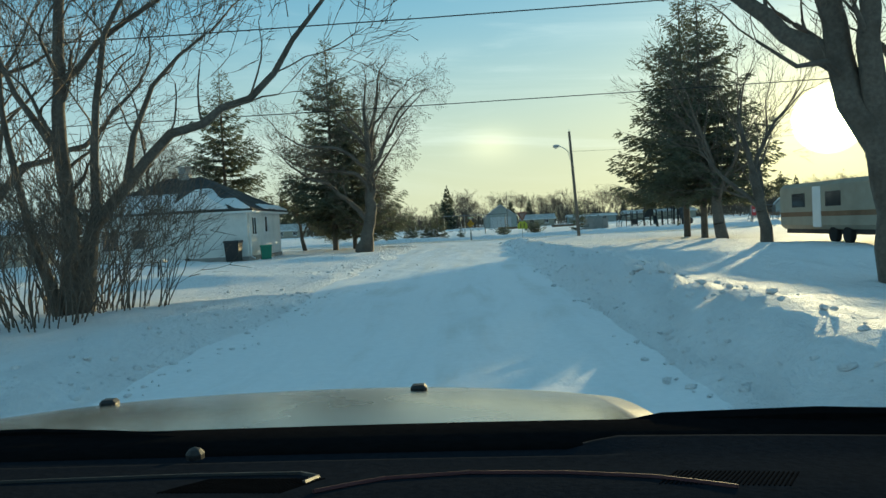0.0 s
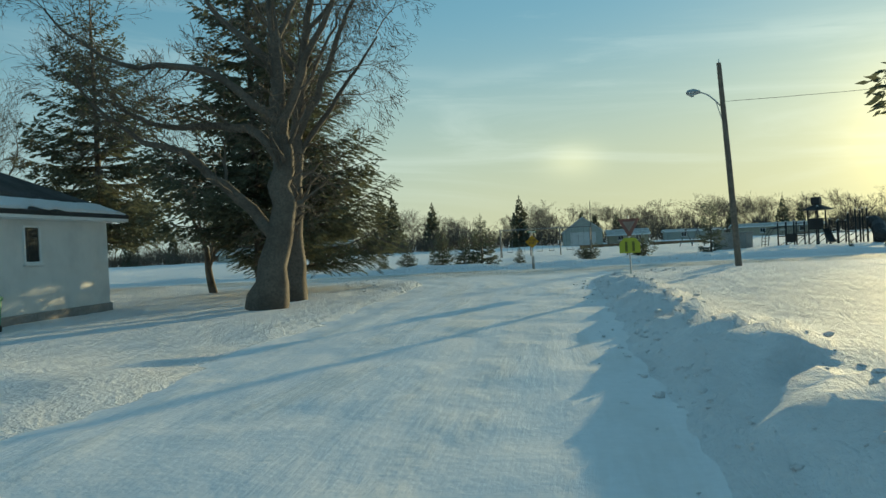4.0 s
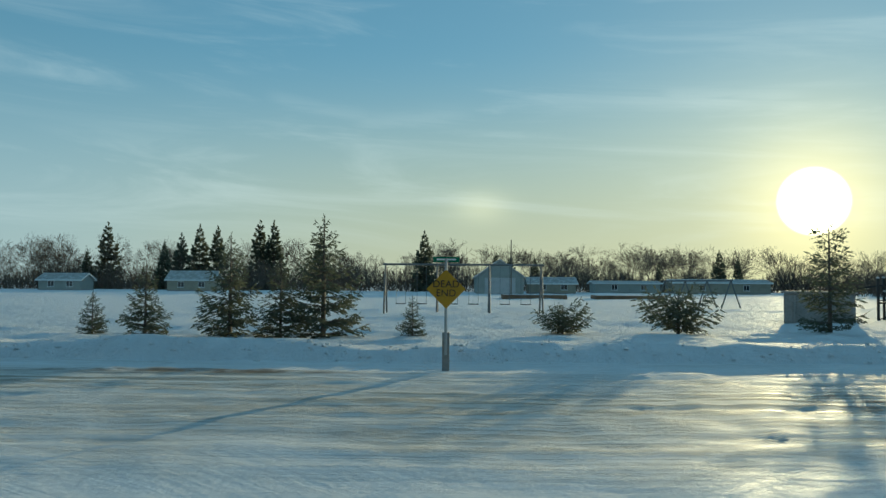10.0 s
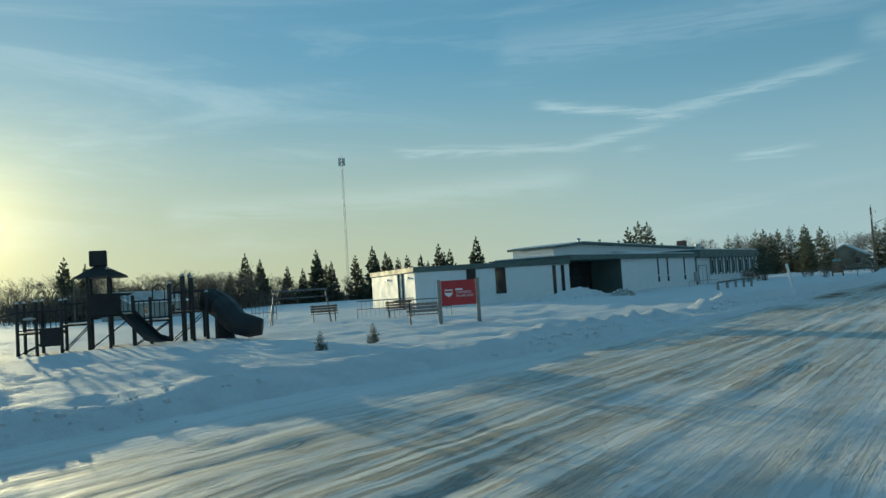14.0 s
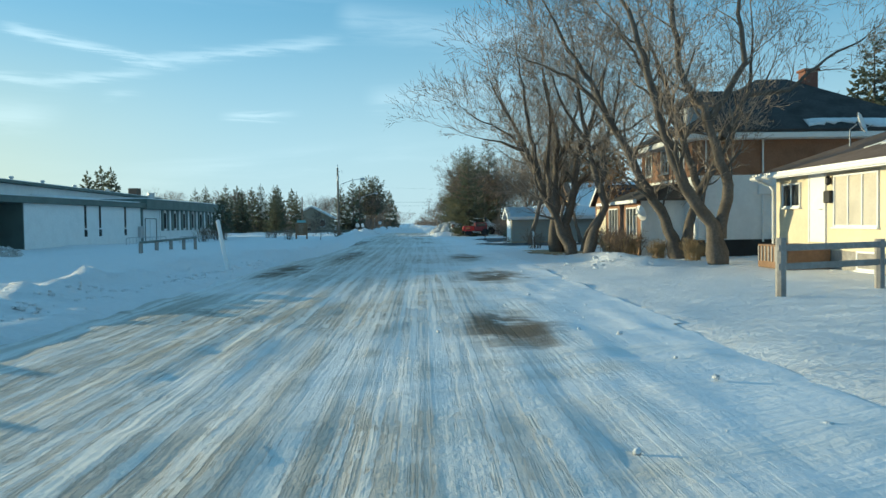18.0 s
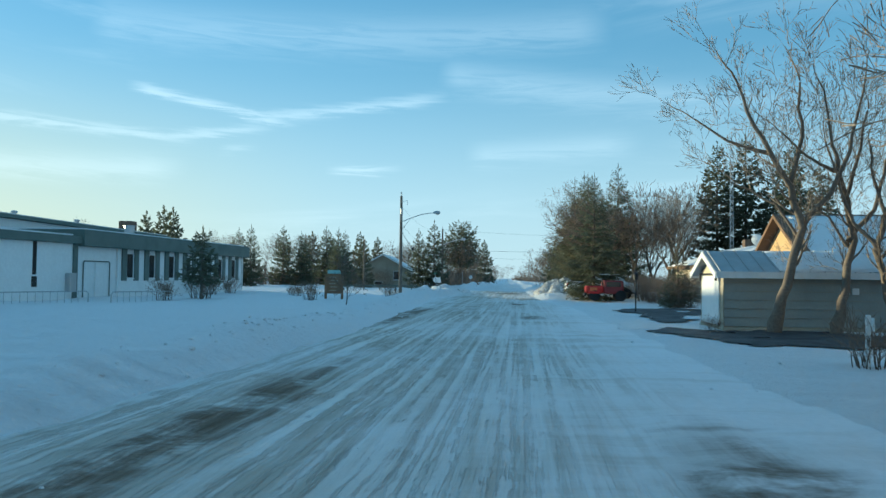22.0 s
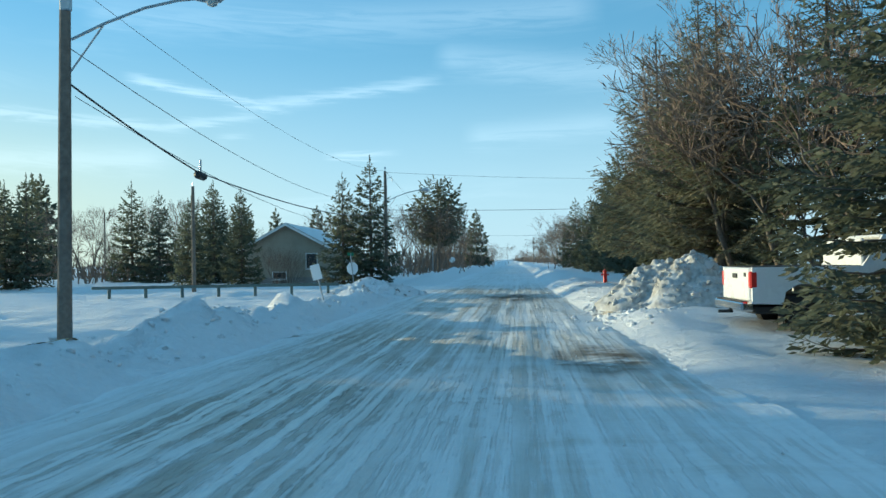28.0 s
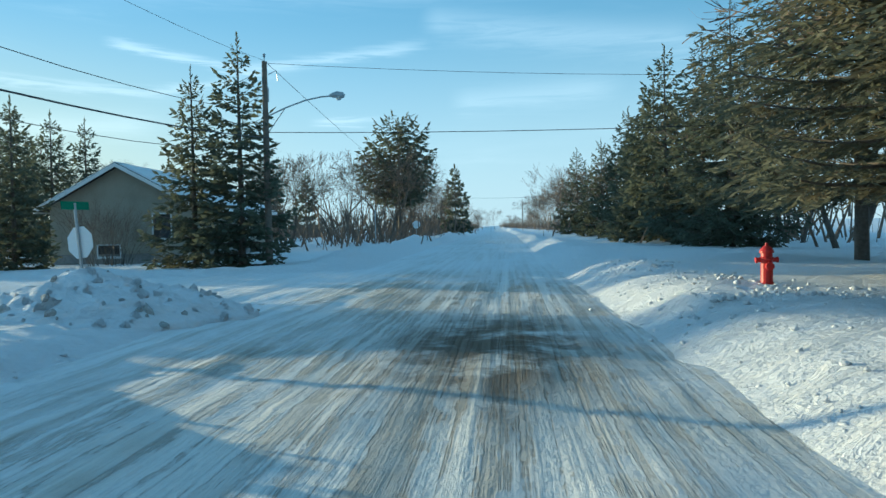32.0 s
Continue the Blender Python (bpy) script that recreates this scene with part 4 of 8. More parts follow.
for x, y, k, r in ((124.6, -12.0, 1.0, 20), (130.6, -9.4, 1.0, 170), (134.0, -11.5, 0.8, 90), (154.0, -10.6, 0.8, 30)):
    again(dense, x, y, r, k, "dense green spruce in the row along the street")
open_ = lay(spruce("spruce", 12, 13, 7.8, 110, 0.17, mat=NEEDLE_BROWN, skirt=0.13, ragged=0.4, label="large open spruce with brownish drooping boughs", droop=0.12, tip_up=0.2, finger=0.25, thick=0.24, spacing=0.20), 144.8, -11.4, 40, 1.05)
again(open_, 128.6, -9.6, 130, 0.9, "large spruce with brownish drooping boughs")
again(open_, 137.2, -8.9, 250, 0.95, "tall airy spruce with its stem showing between the boughs")
row = lay(spruce("spruce", 19, 11, 6.4, 100, 0.26, ragged=0.3, skirt=0.04, label="dense green spruce in the row along the street", droop=0.22, finger=0.4, thick=0.5), 160.0, -11.0, 0, 0.85)
for x, y, k, r in ((166.0, -10.5, 0.95, 100), (172.0, -11.0, 0.9, 160), (180.0, -11.8, 0.85, 220), (190.0, -12.2, 1.0, 280), (204.0, -11.6, 0.9, 320), (225.0, -11.0, 1.0, 60)):
    again(row, x, y, r, k)
slim = lay(spruce("spruce", 13, 13.5, 4.3, 130, 0.2, ragged=0.35, skirt=0.02, label="slim tall spruce behind the houses", finger=0.38, thick=0.62, taper=0.75), 122.0, -20.2)
for x, y, k, r in ((122.0, -22.6, 1.04, 40), (121.0, -24.6, 0.82, 80), (118.0, -25.2, 0.95, 120), (112.5, -25.4, 0.78, 160),
                   (62.5, -27.0, 0.85, 15), (64.0, -30.0, 0.75, 75), (70.0, -27.0, 0.62, 135), (48.0, -27.5, 0.8, 190)):
    again(slim, x, y, r, k, "dark slim spruce standing between the yards")
mid = lay(spruce("spruce", 15, 9, 3.9, 95, 0.2, ragged=0.3, skirt=0.02, label="dark spruce in the yards beyond the side street", droop=0.18, finger=0.34, thick=0.46, spacing=0.28), 166.0, 32.0)
for x, y, h, r in ((152.8, 8.0, 9.0, 30), (153.4, 10.1, 7.9, 140), (153.0, 17.3, 6.9, 200), (152.0, 20.5, 6.4, 250), (150, 33, 7.6, 10), (150, 31.4, 8.0, 80), (165, 29.0, 8.1, 150), (178, 32, 8.4, 210), (172, 27.0, 9.4, 260), (170, 23.6, 8.5, 300), (161, 22.5, 8.4, 350)):
    again(mid, x, y, r, h / 9, "dark spruce in the yards beyond")
mid_far = lay(spruce("spruce", 20, 9, 3.9, 70, 0.3, ragged=0.3, skirt=0.02, label="dark spruce far behind the yards", finger=0.55, thick=0.62), 231, 45, 20, 1.3)
for x, y, h, r in ((249, 45, 12.2, 90), (261, 40, 13.5, 160), (287, 40, 13.4, 230), (240, 5.5, 9.9, 45), (218, 75, 16.4, 33), (214, 71, 15.8, 66), (210, 75, 14.6, 99)):
    again(mid_far, x, y, r, h / 9)
lay(spruce("spruce", 18, 4.2, 2.2, 50, 0.2, skirt=0.26, ragged=0.4, label="small dark spruce on a bare stem beside the school wing", finger=0.3, thick=0.42), 94.6, 14.9)
pine = lay(spruce("pine", 16, 11.6, 6.6, 80, 0.32, ragged=0.25, skirt=0.3, label="round-headed dark pine beside the street", droop=-0.25, taper=0.5, bow=0.5, finger=0.5, thick=0.46), 196, 7.8)
FARS = ((-90, 140, 8.1), (-71, 140, 7.8), (-71.5, 150, 13.9), (-56, 140, 9.3), (-54.5, 145, 11.4), (-52.5, 150, 13.4), (-48.7, 150, 13.1), (-41.2, 155, 14.8), (-38.3, 155, 14.6),
        (-27.5, 150, 11.9), (-6, 145, 12), (9, 160, 8.3), (12.1, 160, 7.7), (17.8, 165, 7.5), (46.6, 170, 6.5))
FARS2 = ((57, 160, 9.2), (61, 160, 7.2), (70.8, 110, 9.7), (74.2, 110, 8.7), (130, 123.5, 8.5), (140, 125, 7.4), (140, 121, 8.6), (140, 112, 9.9), (140, 106, 9.4), (141, 103, 9), (142, 99, 8.9), (143, 96, 8.9), (150, 94.6, 9.4), (150, 86, 12), (152, 88.5, 9.0))
BELT = tuple((116 + 2.6 * i + 1.3 * (i % 3), 126 - 2.4 * i + 2.0 * (i % 4), 7.6 + 1.3 * ((i * 7) % 4)) for i in range(15))
far = lay(spruce("spruce", 17, 10, 3.9, 80, 0.42, ragged=0.3, skirt=0.0, taper=1.1, label="distant dark spruce at the field's edge", finger=0.62, thick=0.8, mat=NEEDLE, spacing=0.26), -100, 138)
for i, (x, y, h) in enumerate(FARS + FARS2 + BELT):
    again(far, x, y, i * 67, h / 10)

old_elm = limb_tree("bare_tree", 21, (
    (((0, 0, -0.1), (0.35, 0, 1.3), (0.65, 0.1, 2.6), (0.75, 0.1, 4.6), (0.6, 0.3, 7.0), (0.5, 0.4, 9.5)), 0.42, 0.10),
    (((0.5, 0, 2.1), (-0.3, 0.1, 2.9), (-2.0, -0.3, 4.7), (-3.1, -0.6, 5.0), (-4.2, -0.5, 5.8)), 0.20, 0.05),
    (((0.7, 0.1, 4.4), (-0.4, 0.5, 5.4), (-3.4, 1.0, 5.7), (-5.0, 1.4, 6.5)), 0.16, 0.04),
    (((0.7, 0.1, 5.4), (-1.1, -0.6, 6.9), (-3.3, -1.2, 7.1), (-4.6, -1.4, 7.9)), 0.14, 0.04),
    (((0.6, 0.3, 7.0), (-1.4, 0.8, 9.0), (-2.6, 1.0, 10.5)), 0.13, 0.035),
    (((0.7, 0.1, 5.0), (1.9, -0.8, 7.0), (3.0, -1.2, 8.6), (4.0, -1.3, 9.6)), 0.14, 0.035),
    (((0.6, 0.3, 7.6), (1.2, 1.2, 9.6), (1.5, 1.8, 11.4)), 0.10, 0.03)),
    "large leafless tree with a leaning forked trunk beside the spruces", twig=1.1, every=0.45, lift=0.03, deep=5, fork=(3, 3, 3, 2, 2))
lay(old_elm, -6.6, -20.0, 0, 1.0)
weeper = limb_tree("bare_tree", 22, (
    (((0, 0, -0.1), (0.15, 0, 2.5), (0.3, 0, 5.0), (0.5, 0.1, 7.0), (1.0, 0.2, 9.5), (1.3, 0.2, 11.6)), 0.30, 0.05),
    (((0.3, 0, 5.0), (1.3, -0.3, 6.6), (2.3, -0.6, 8.6), (3.1, -0.6, 9.6), (3.6, -0.5, 10.0)), 0.13, 0.03),
    (((0.3, 0, 4.4), (1.3, 0.4, 5.9), (2.2, 0.7, 7.2), (2.8, 0.8, 8.2)), 0.10, 0.028),
    (((0.5, 0.1, 7.0), (-0.8, 0.3, 9.0), (-1.6, 0.4, 10.8)), 0.10, 0.03),
    (((0.7, 0.1, 8.0), (2.2, 0.6, 10.2), (3.2, 0.8, 11.2)), 0.09, 0.03),
    (((0.4, 0, 6.0), (0.8, 1.4, 7.8), (1.2, 2.4, 9.4)), 0.09, 0.03)),
    "large leafless tree with long drooping twigs beside the spruces", twig=0.95, every=0.42, lift=-0.10, deep=5, fork=(3, 3, 2, 2, 2))
lay(weeper, -6.7, -17.0, 0, 1.06)
elm = lay(bare_tree("bare_tree", 21, 12.0, 0.36, 0.20, 6, (4, 4, 3, 3, 3, 3), label="leafless tree behind the white house", wander=0.12, lift=0.05), -25.5, -9.0, 270, 0.72)
again(elm, -12.6, -10.0, 100, 0.52, "small leafless tree with crooked forks")
again(elm, 13.7, -30.8, 50, 0.95, "leafless tree on the lawn, dark against the sun")
again(elm, 12.6, -40.0, 170, 0.75, "leafless tree on the lawn, dark against the sun")
near = lay(limb_tree("bare_tree", 33, (
    (((0, 0, -0.1), (-0.1, 0.1, 2.2), (-0.2, 0.1, 4.5), (0.0, 0.2, 6.5), (0.3, 0.3, 8.5)), 0.17, 0.05),
    (((0.15, 0, 0.0), (0.35, 0.1, 1.6), (0.9, 0.3, 2.4), (1.9, 0.4, 3.4), (3.5, 0.3, 4.0), (4.4, 0.2, 5.0), (5.2, 0.1, 5.9)), 0.15, 0.035),
    (((0.4, 0.1, 1.7), (0.55, 0.0, 3.4), (0.9, -0.2, 5.2), (1.7, -0.3, 6.6)), 0.09, 0.03),
    (((1.0, 0.3, 2.5), (1.2, 0.3, 3.4), (1.5, 0.6, 4.4), (2.6, 0.8, 5.4)), 0.07, 0.025),
    (((-0.15, 0.1, 3.0), (-0.9, 0.0, 4.2), (-1.6, 0.2, 5.6)), 0.09, 0.03),
    (((-0.2, 0.1, 4.4), (0.7, 0.2, 5.2), (1.9, 0.0, 5.8), (3.0, -0.2, 6.6)), 0.07, 0.025),
    (((-0.3, -0.1, 0.0), (-0.8, -0.2, 2.0), (-1.2, 0.0, 4.0), (-1.4, 0.2, 6.5)), 0.09, 0.03)),
    "large leafless tree with long reaching limbs by the street"), -6.9, -57.6, 0, 1.0)
lay(limb_tree("bare_tree", 34, (
    (((0, 0, -0.1), (-0.12, 0, 1.2), (-0.35, 0.05, 2.2), (-0.7, 0.1, 3.0), (-0.93, 0.2, 3.75), (-1.02, 0.3, 4.85), (-1.2, 0.5, 6.5), (-1.4, 0.4, 8.5)), 0.36, 0.07),
    (((-0.3, 0.05, 2.1), (-0.42, -0.1, 3.0), (-0.55, -0.2, 3.9), (-0.6, -0.3, 4.9), (-0.3, -0.4, 6.8), (0.0, -0.4, 8.8)), 0.24, 0.05),
    (((-0.93, 0.2, 3.7), (-1.6, 0.5, 4.2), (-2.27, 0.8, 4.95), (-3.2, 1.2, 5.8), (-4.2, 1.4, 6.6)), 0.17, 0.04),
    (((-0.12, 0, 1.6), (0.1, -0.1, 2.6), (0.5, -0.1, 4.2), (1.1, 0.0, 6.0), (1.5, 0.2, 7.8)), 0.22, 0.05),
    (((-1.02, 0.3, 4.8), (-1.8, -0.2, 5.9), (-2.3, -0.5, 7.4)), 0.11, 0.03),
    (((-0.85, 0.15, 3.4), (-1.3, -0.3, 3.6), (-1.9, -0.6, 3.5), (-2.6, -0.8, 3.9)), 0.06, 0.02)),
    "big old leafless tree with heavy limbs, dark against the sun", twig=1.2, every=0.5), 7.75, -59.4)
again(near, -11.5, -54.0, 60, 1.05, "leafless tree standing in the thicket")
again(near, -24.0, -12.0, 90, 1.05, "leafless tree behind the white house")
TWIGGY = dict(mats=(BARK, TWIG_PALE), twig=1.5, every=0.42, deep=4, fork=(4, 3, 3, 3))
lay(limb_tree("bare_tree", 25, (
    flat_limb((0, -0.1), (-0.13, 1.1), (0.0, 2.2), (-0.05, 3.8), (0.1, 5.2), (-0.3, 7.0), (-0.6, 8.6), r0=0.25, r1=0.05, seed=1, out=0.2),
    flat_limb((0.6, -0.1), (0.45, 1.4), (0.9, 3.0), (1.0, 4.6), (1.7, 6.2), (2.1, 7.8), r0=0.25, r1=0.05, seed=2, out=0.5),
    flat_limb((0.0, 2.2), (-0.9, 3.6), (-1.5, 5.0), (-2.2, 6.2), r0=0.16, r1=0.04, seed=3),
    flat_limb((-0.05, 3.8), (0.8, 5.4), (0.9, 7.2), r0=0.13, r1=0.04, seed=4),
    flat_limb((0.9, 3.0), (2.0, 4.2), (3.2, 5.0), r0=0.14, r1=0.04, seed=5)),
    "old leafless tree with two thick rough trunks, lit by the sun", **TWIGGY), 59.2, -9.7)
lay(limb_tree("bare_tree", 26, (
    flat_limb((0, -0.1), (-0.45, 1.0), (-1.0, 2.2), (-1.55, 3.5), (-2.05, 4.5), (-2.7, 5.2), (-3.4, 5.6), r0=0.21, r1=0.035, seed=6, out=0.3),
    flat_limb((-1.55, 3.5), (-2.2, 5.2), (-2.8, 6.3), (-3.3, 7.2), r0=0.12, r1=0.03, seed=7, out=0.5),
    flat_limb((-1.4, 3.2), (-1.8, 5.2), (-2.05, 6.7), (-2.3, 8.2), r0=0.12, r1=0.03, seed=8, out=0.5),
    flat_limb((-1.0, 2.2), (-1.0, 4.1), (-0.8, 5.9), (-1.1, 7.8), r0=0.12, r1=0.03, seed=9),
    flat_limb((-2.05, 4.5), (-3.0, 4.9), (-3.8, 5.0), r0=0.07, r1=0.025, seed=10)),
    "old leafless tree leaning far over the street, lit by the sun", **TWIGGY), 55.6, -9.8)
lay(limb_tree("bare_tree", 28, (
    flat_limb((0, -0.1), (0.3, 0.95), (0.75, 1.95), (0.45, 3.1), (0.0, 4.7), (-0.2, 6.2), (-0.4, 8.2), r0=0.20, r1=0.04, seed=11, out=0.2),
    flat_limb((0.6, 2.5), (0.75, 4.2), (1.3, 5.8), (1.6, 7.6), r0=0.13, r1=0.03, seed=12),
    flat_limb((0.1, 4.3), (1.0, 4.9), (2.0, 5.3), (2.9, 5.9), r0=0.09, r1=0.03, seed=13),
    flat_limb((0.0, 4.7), (-1.0, 6.0), (-1.6, 7.3), r0=0.09, r1=0.03, seed=14)),
    "slim crooked leafless tree beside the old ones", **TWIGGY), 54.8, -10.3)
lay(limb_tree("bare_tree", 30, (
    flat_limb((0, -0.1), (-0.55, 1.5), (-1.5, 3.0), (-2.3, 4.6), (-3.0, 5.9), (-4.2, 7.9), (-5.0, 9.3), r0=0.22, r1=0.04, seed=15, out=0.3),
    flat_limb((0.05, -0.1), (0.55, 1.8), (0.8, 2.6), (0.1, 4.9), (-1.2, 7.1), (-2.3, 9.0), r0=0.22, r1=0.04, seed=16, out=0.4),
    flat_limb((0.1, 4.9), (-0.5, 7.1), (-1.0, 9.4), r0=0.12, r1=0.03, seed=17),
    flat_limb((-3.0, 5.9), (-4.3, 7.0), (-5.5, 7.4), r0=0.09, r1=0.03, seed=18),
    flat_limb((0.8, 2.6), (1.7, 4.6), (2.3, 6.6), (2.2, 8.4), r0=0.14, r1=0.03, seed=19)),
    "old leafless tree forked low down in front of the brick house", **TWIGGY), 51.4, -13.1)
lay(limb_tree("bare_tree", 31, (
    flat_limb((0, -0.1), (-0.2, 1.3), (-1.2, 2.6), (-1.9, 4.4), (-2.5, 6.3), (-3.1, 8.2), (-3.8, 9.6), r0=0.25, r1=0.04, seed=20, out=0.3),
    flat_limb((0.0, 0.9), (0.3, 2.6), (-0.4, 4.75), (-1.4, 6.5), (-1.75, 8.6), (-2.0, 10.2), r0=0.20, r1=0.04, seed=21, out=0.4),
    flat_limb((-0.35, 4.7), (0.8, 6.7), (0.4, 8.6), (0.6, 10.0), r0=0.13, r1=0.03, seed=22),
    flat_limb((0.1, 4.2), (1.2, 5.7), (2.7, 5.9), (4.6, 7.3), (5.4, 7.6), r0=0.12, r1=0.03, seed=23)),
    "old leafless tree beside the cream house", **TWIGGY), 47.7, -13.2)
birch = lay(limb_tree("birch_tree", 27, (
    flat_limb((0, -0.1), (0.25, 1.1), (0.75, 3.1), (0.45, 4.4), (-0.1, 5.4), (-0.8, 6.6), (-1.2, 7.6), r0=0.17, r1=0.035, seed=31, out=0.25),
    flat_limb((0.75, 3.1), (1.5, 4.2), (2.0, 5.4), (2.2, 7.0), r0=0.09, r1=0.03, seed=32),
    flat_limb((0.45, 4.4), (0.7, 5.8), (0.5, 7.4), r0=0.08, r1=0.03, seed=33),
    flat_limb((-0.1, 5.4), (-1.2, 5.8), (-2.2, 6.6), r0=0.06, r1=0.025, seed=34),
    flat_limb((0.7, 2.9), (0.2, 3.9), (-0.9, 4.6), r0=0.05, r1=0.025, seed=35)),
    "pale-barked leaning leafless tree beside the garage", twig=0.95, every=0.4, mats=(BARK_PALE, TWIG_PALE)), 75.5, -10.7)
again(birch, 75.5, -12.5, 40, 0.9, "pale thin leafless tree beside the garage")
again(birch, 75.2, -14.1, 200, 0.8, "pale thin leafless tree beside the garage")
again(birch, 128.0, -9.2, 40, 1.05, "pale leafless tree among the spruces")
again(birch, 132.0, -9.8, 160, 1.15, "pale leafless tree among the spruces")
brush = lay(bare_tree("bare_tree", 29, 9, 0.13, 0.22, 5, (4, 4, 4, 3, 3), stems=2, lift=0.03, thin=0.0125, mats=(BARK, TWIG_RED), label="brownish leafless tree in the row along the street", wander=0.14), 136, -16, 0)
for x, y, k, r in ((141, -17, 1.1, 40), (126, -16, 1.2, 80), (119, -16.5, 1.1, 120), (147, -16, 1.0, 160), (152, -14, 0.9, 200), (160, -15, 0.9, 240), (170, -16, 0.9, 280), (198, -13, 0.9, 320), (214, -12, 0.95, 10), (236, -12, 1.0, 50), (250, -12, 1.0, 90), (270, -12, 1.1, 130),
                   (300, -11, 1.1, 170), (180, 14, 0.85, 210), (188, 12, 0.85, 250), (186, 17, 0.9, 290), (206, 9, 0.8, 330), (214, 10, 0.8, 20), (226, 9, 0.85, 60), (250, 8, 0.8, 100), (264, 9, 0.85, 140), (290, 10, 0.9, 180), (175, 33, 1.0, 220), (200, 40, 1.1, 260), (190, 50, 1.1, 300), (124.5, -11.0, 0.95, 15), (127.5, -10.2, 1.05, 75), (131.5, -10.8, 0.95, 135), (136.5, -11.2, 1.0, 195), (121.5, -12.2, 1.0, 255), (192, 8.5, 1.0, 25), (199, 9.5, 0.95, 85), (204, 7.6, 0.8, 145), (220, 7.6, 0.8, 205), (67, -22, 1.0, 30), (84, -26, 1.0, 75), (96, -27, 0.9, 115), (128, 41, 0.8, 0)):
    again(brush, x, y, r, k)


def shrub(name, seed, height, n, mat, label):
    """A many-stemmed leafless shrub."""
    rng = np.random.default_rng(seed)
    segs, ends = [], [0]
    for i in range(n):
        a, r = rng.random() * 6.28, rng.random() ** 0.5 * height * 0.35
        p = Vector((r * math.cos(a), r * math.sin(a), -0.1))
        d = Vector((0.45 * math.cos(a) * r, 0.45 * math.sin(a) * r, 1)).normalized()
        grow(rng, p, d, height * rng.uniform(0.3, 0.5), 0.012 + 0.006 * rng.random(), 0, segs, 3, 0.02, 0.12, (3, 3, 2))
        ends.append(len(segs))
    arr = np.array(segs)
    ob = new(name)
    stout = arr[:, 6] > 0.0105
    for a, b in zip(ends, ends[1:]):
        stem = arr[a:b][stout[a:b]]
        if len(stem):
            part("stem", seg_mesh("stem", stem, 4), BARK if mat is not DRY_GRASS else mat, ob)
    part("crown", twig_mesh("crown", arr[~stout], seed), mat, ob)
    return tagged(ob, label, "shrub")


thicket = lay(shrub("shrub", 41, 2.6, 46, TWIG, "dense leafless thicket of upright stems by the street"), -6.6, -59.5)
again(thicket, -6.2, -57.4, 60, 1.05)
again(thicket, -7.6, -56.6, 120, 1.2)
again(thicket, -8.2, -61.5, 200, 1.1)
bush = lay(shrub("shrub", 42, 1.1, 26, TWIG_RED, "small leafless bush sticking out of the snow"), 98.2, 9.6)
again(elm, 118.6, -15.4, 200, 0.72, "round leafless tree with fine brown twigs behind the red truck")
again(elm, 122.5, -17.0, 320, 0.68, "round leafless tree with fine brown twigs behind the red truck")
for x, y, k in ((101.8, 5.2, 0.8), (107, 19.5, 1.4), (110, 19.0, 1.2), (96.0, 15.5, 1.4), (92.5, 16.2, 1.1), (104, 12.0, 0.7), (106, 13, 0.6), (55.0, -11.3, 1.1), (54.4, -12.0, 1.0), (53.2, -11.2, 0.9), (66.5, -9.7, 0.9), (76.6, -9.2, 0.45)):
    again(bush, x, y, x * 31, k)
red_bush = lay(shrub("shrub", 43, 2.6, 44, TWIG_RED, "tall reddish leafless bush in front of the cottage"), 156.2, 15.0)
for i in range(13):
    again(red_bush, 97.5 + i * 1.55, -12.6 - 0.2 * (i % 3), i * 47, 0.72, "clipped leafless hedge bush in front of the bungalow")
sapling = lay(bare_tree("sapling", 45, 2.6, 0.035, 0.22, 4, (7, 5, 4, 3), label="thin young leafless tree in the snow", wander=0.14, lift=0.03, thin=0.009), 89.6, 5.4)
again(young, 98.3, -12.3, 30, 0.95, "bushy green cedar in front of the bungalow")


def leafy_tree(x, y):
    """A small tree that has kept a part of its brown leaves."""
    rng = np.random.default_rng(61)
    ob = bare_tree("leafy_tree", 62, 6.2, 0.12, 0.3, 4, (4, 4, 3, 3), mats=(BARK, TWIG_RED), label="small tree still holding dry brown leaves")
    tips = np.array([v.co for v in [c for c in ob.children if c.name.startswith("crown")][0].data.vertices])
    c = tips[rng.integers(0, len(tips), 900)] + rng.normal(0, 0.08, (900, 3))
    a, b = rng.normal(0, 0.06, (900, 3)), rng.normal(0, 0.045, (900, 3))
    q = np.stack([c - a, c + b, c + a, c - b], 1).reshape(-1, 3)
    part("leaves", array_mesh("leaves", q, np.arange(len(q)).reshape(-1, 4)), BROWN_LEAF, ob, "dry brown leaves")
    return lay(ob, x, y)


leafy_tree(61.6, -11.4)
tuft = lay(shrub("dry_grass", 46, 0.85, 60, DRY_GRASS, "tall dry straw-coloured grass in front of the brick house"), 54.6, -11.2)
for x, y, k in ((53.4, -11.7, 0.9), (51.8, -12.4, 0.8), (50.2, -13.2, 0.9)):
    again(tuft, x, y, x * 71, k)


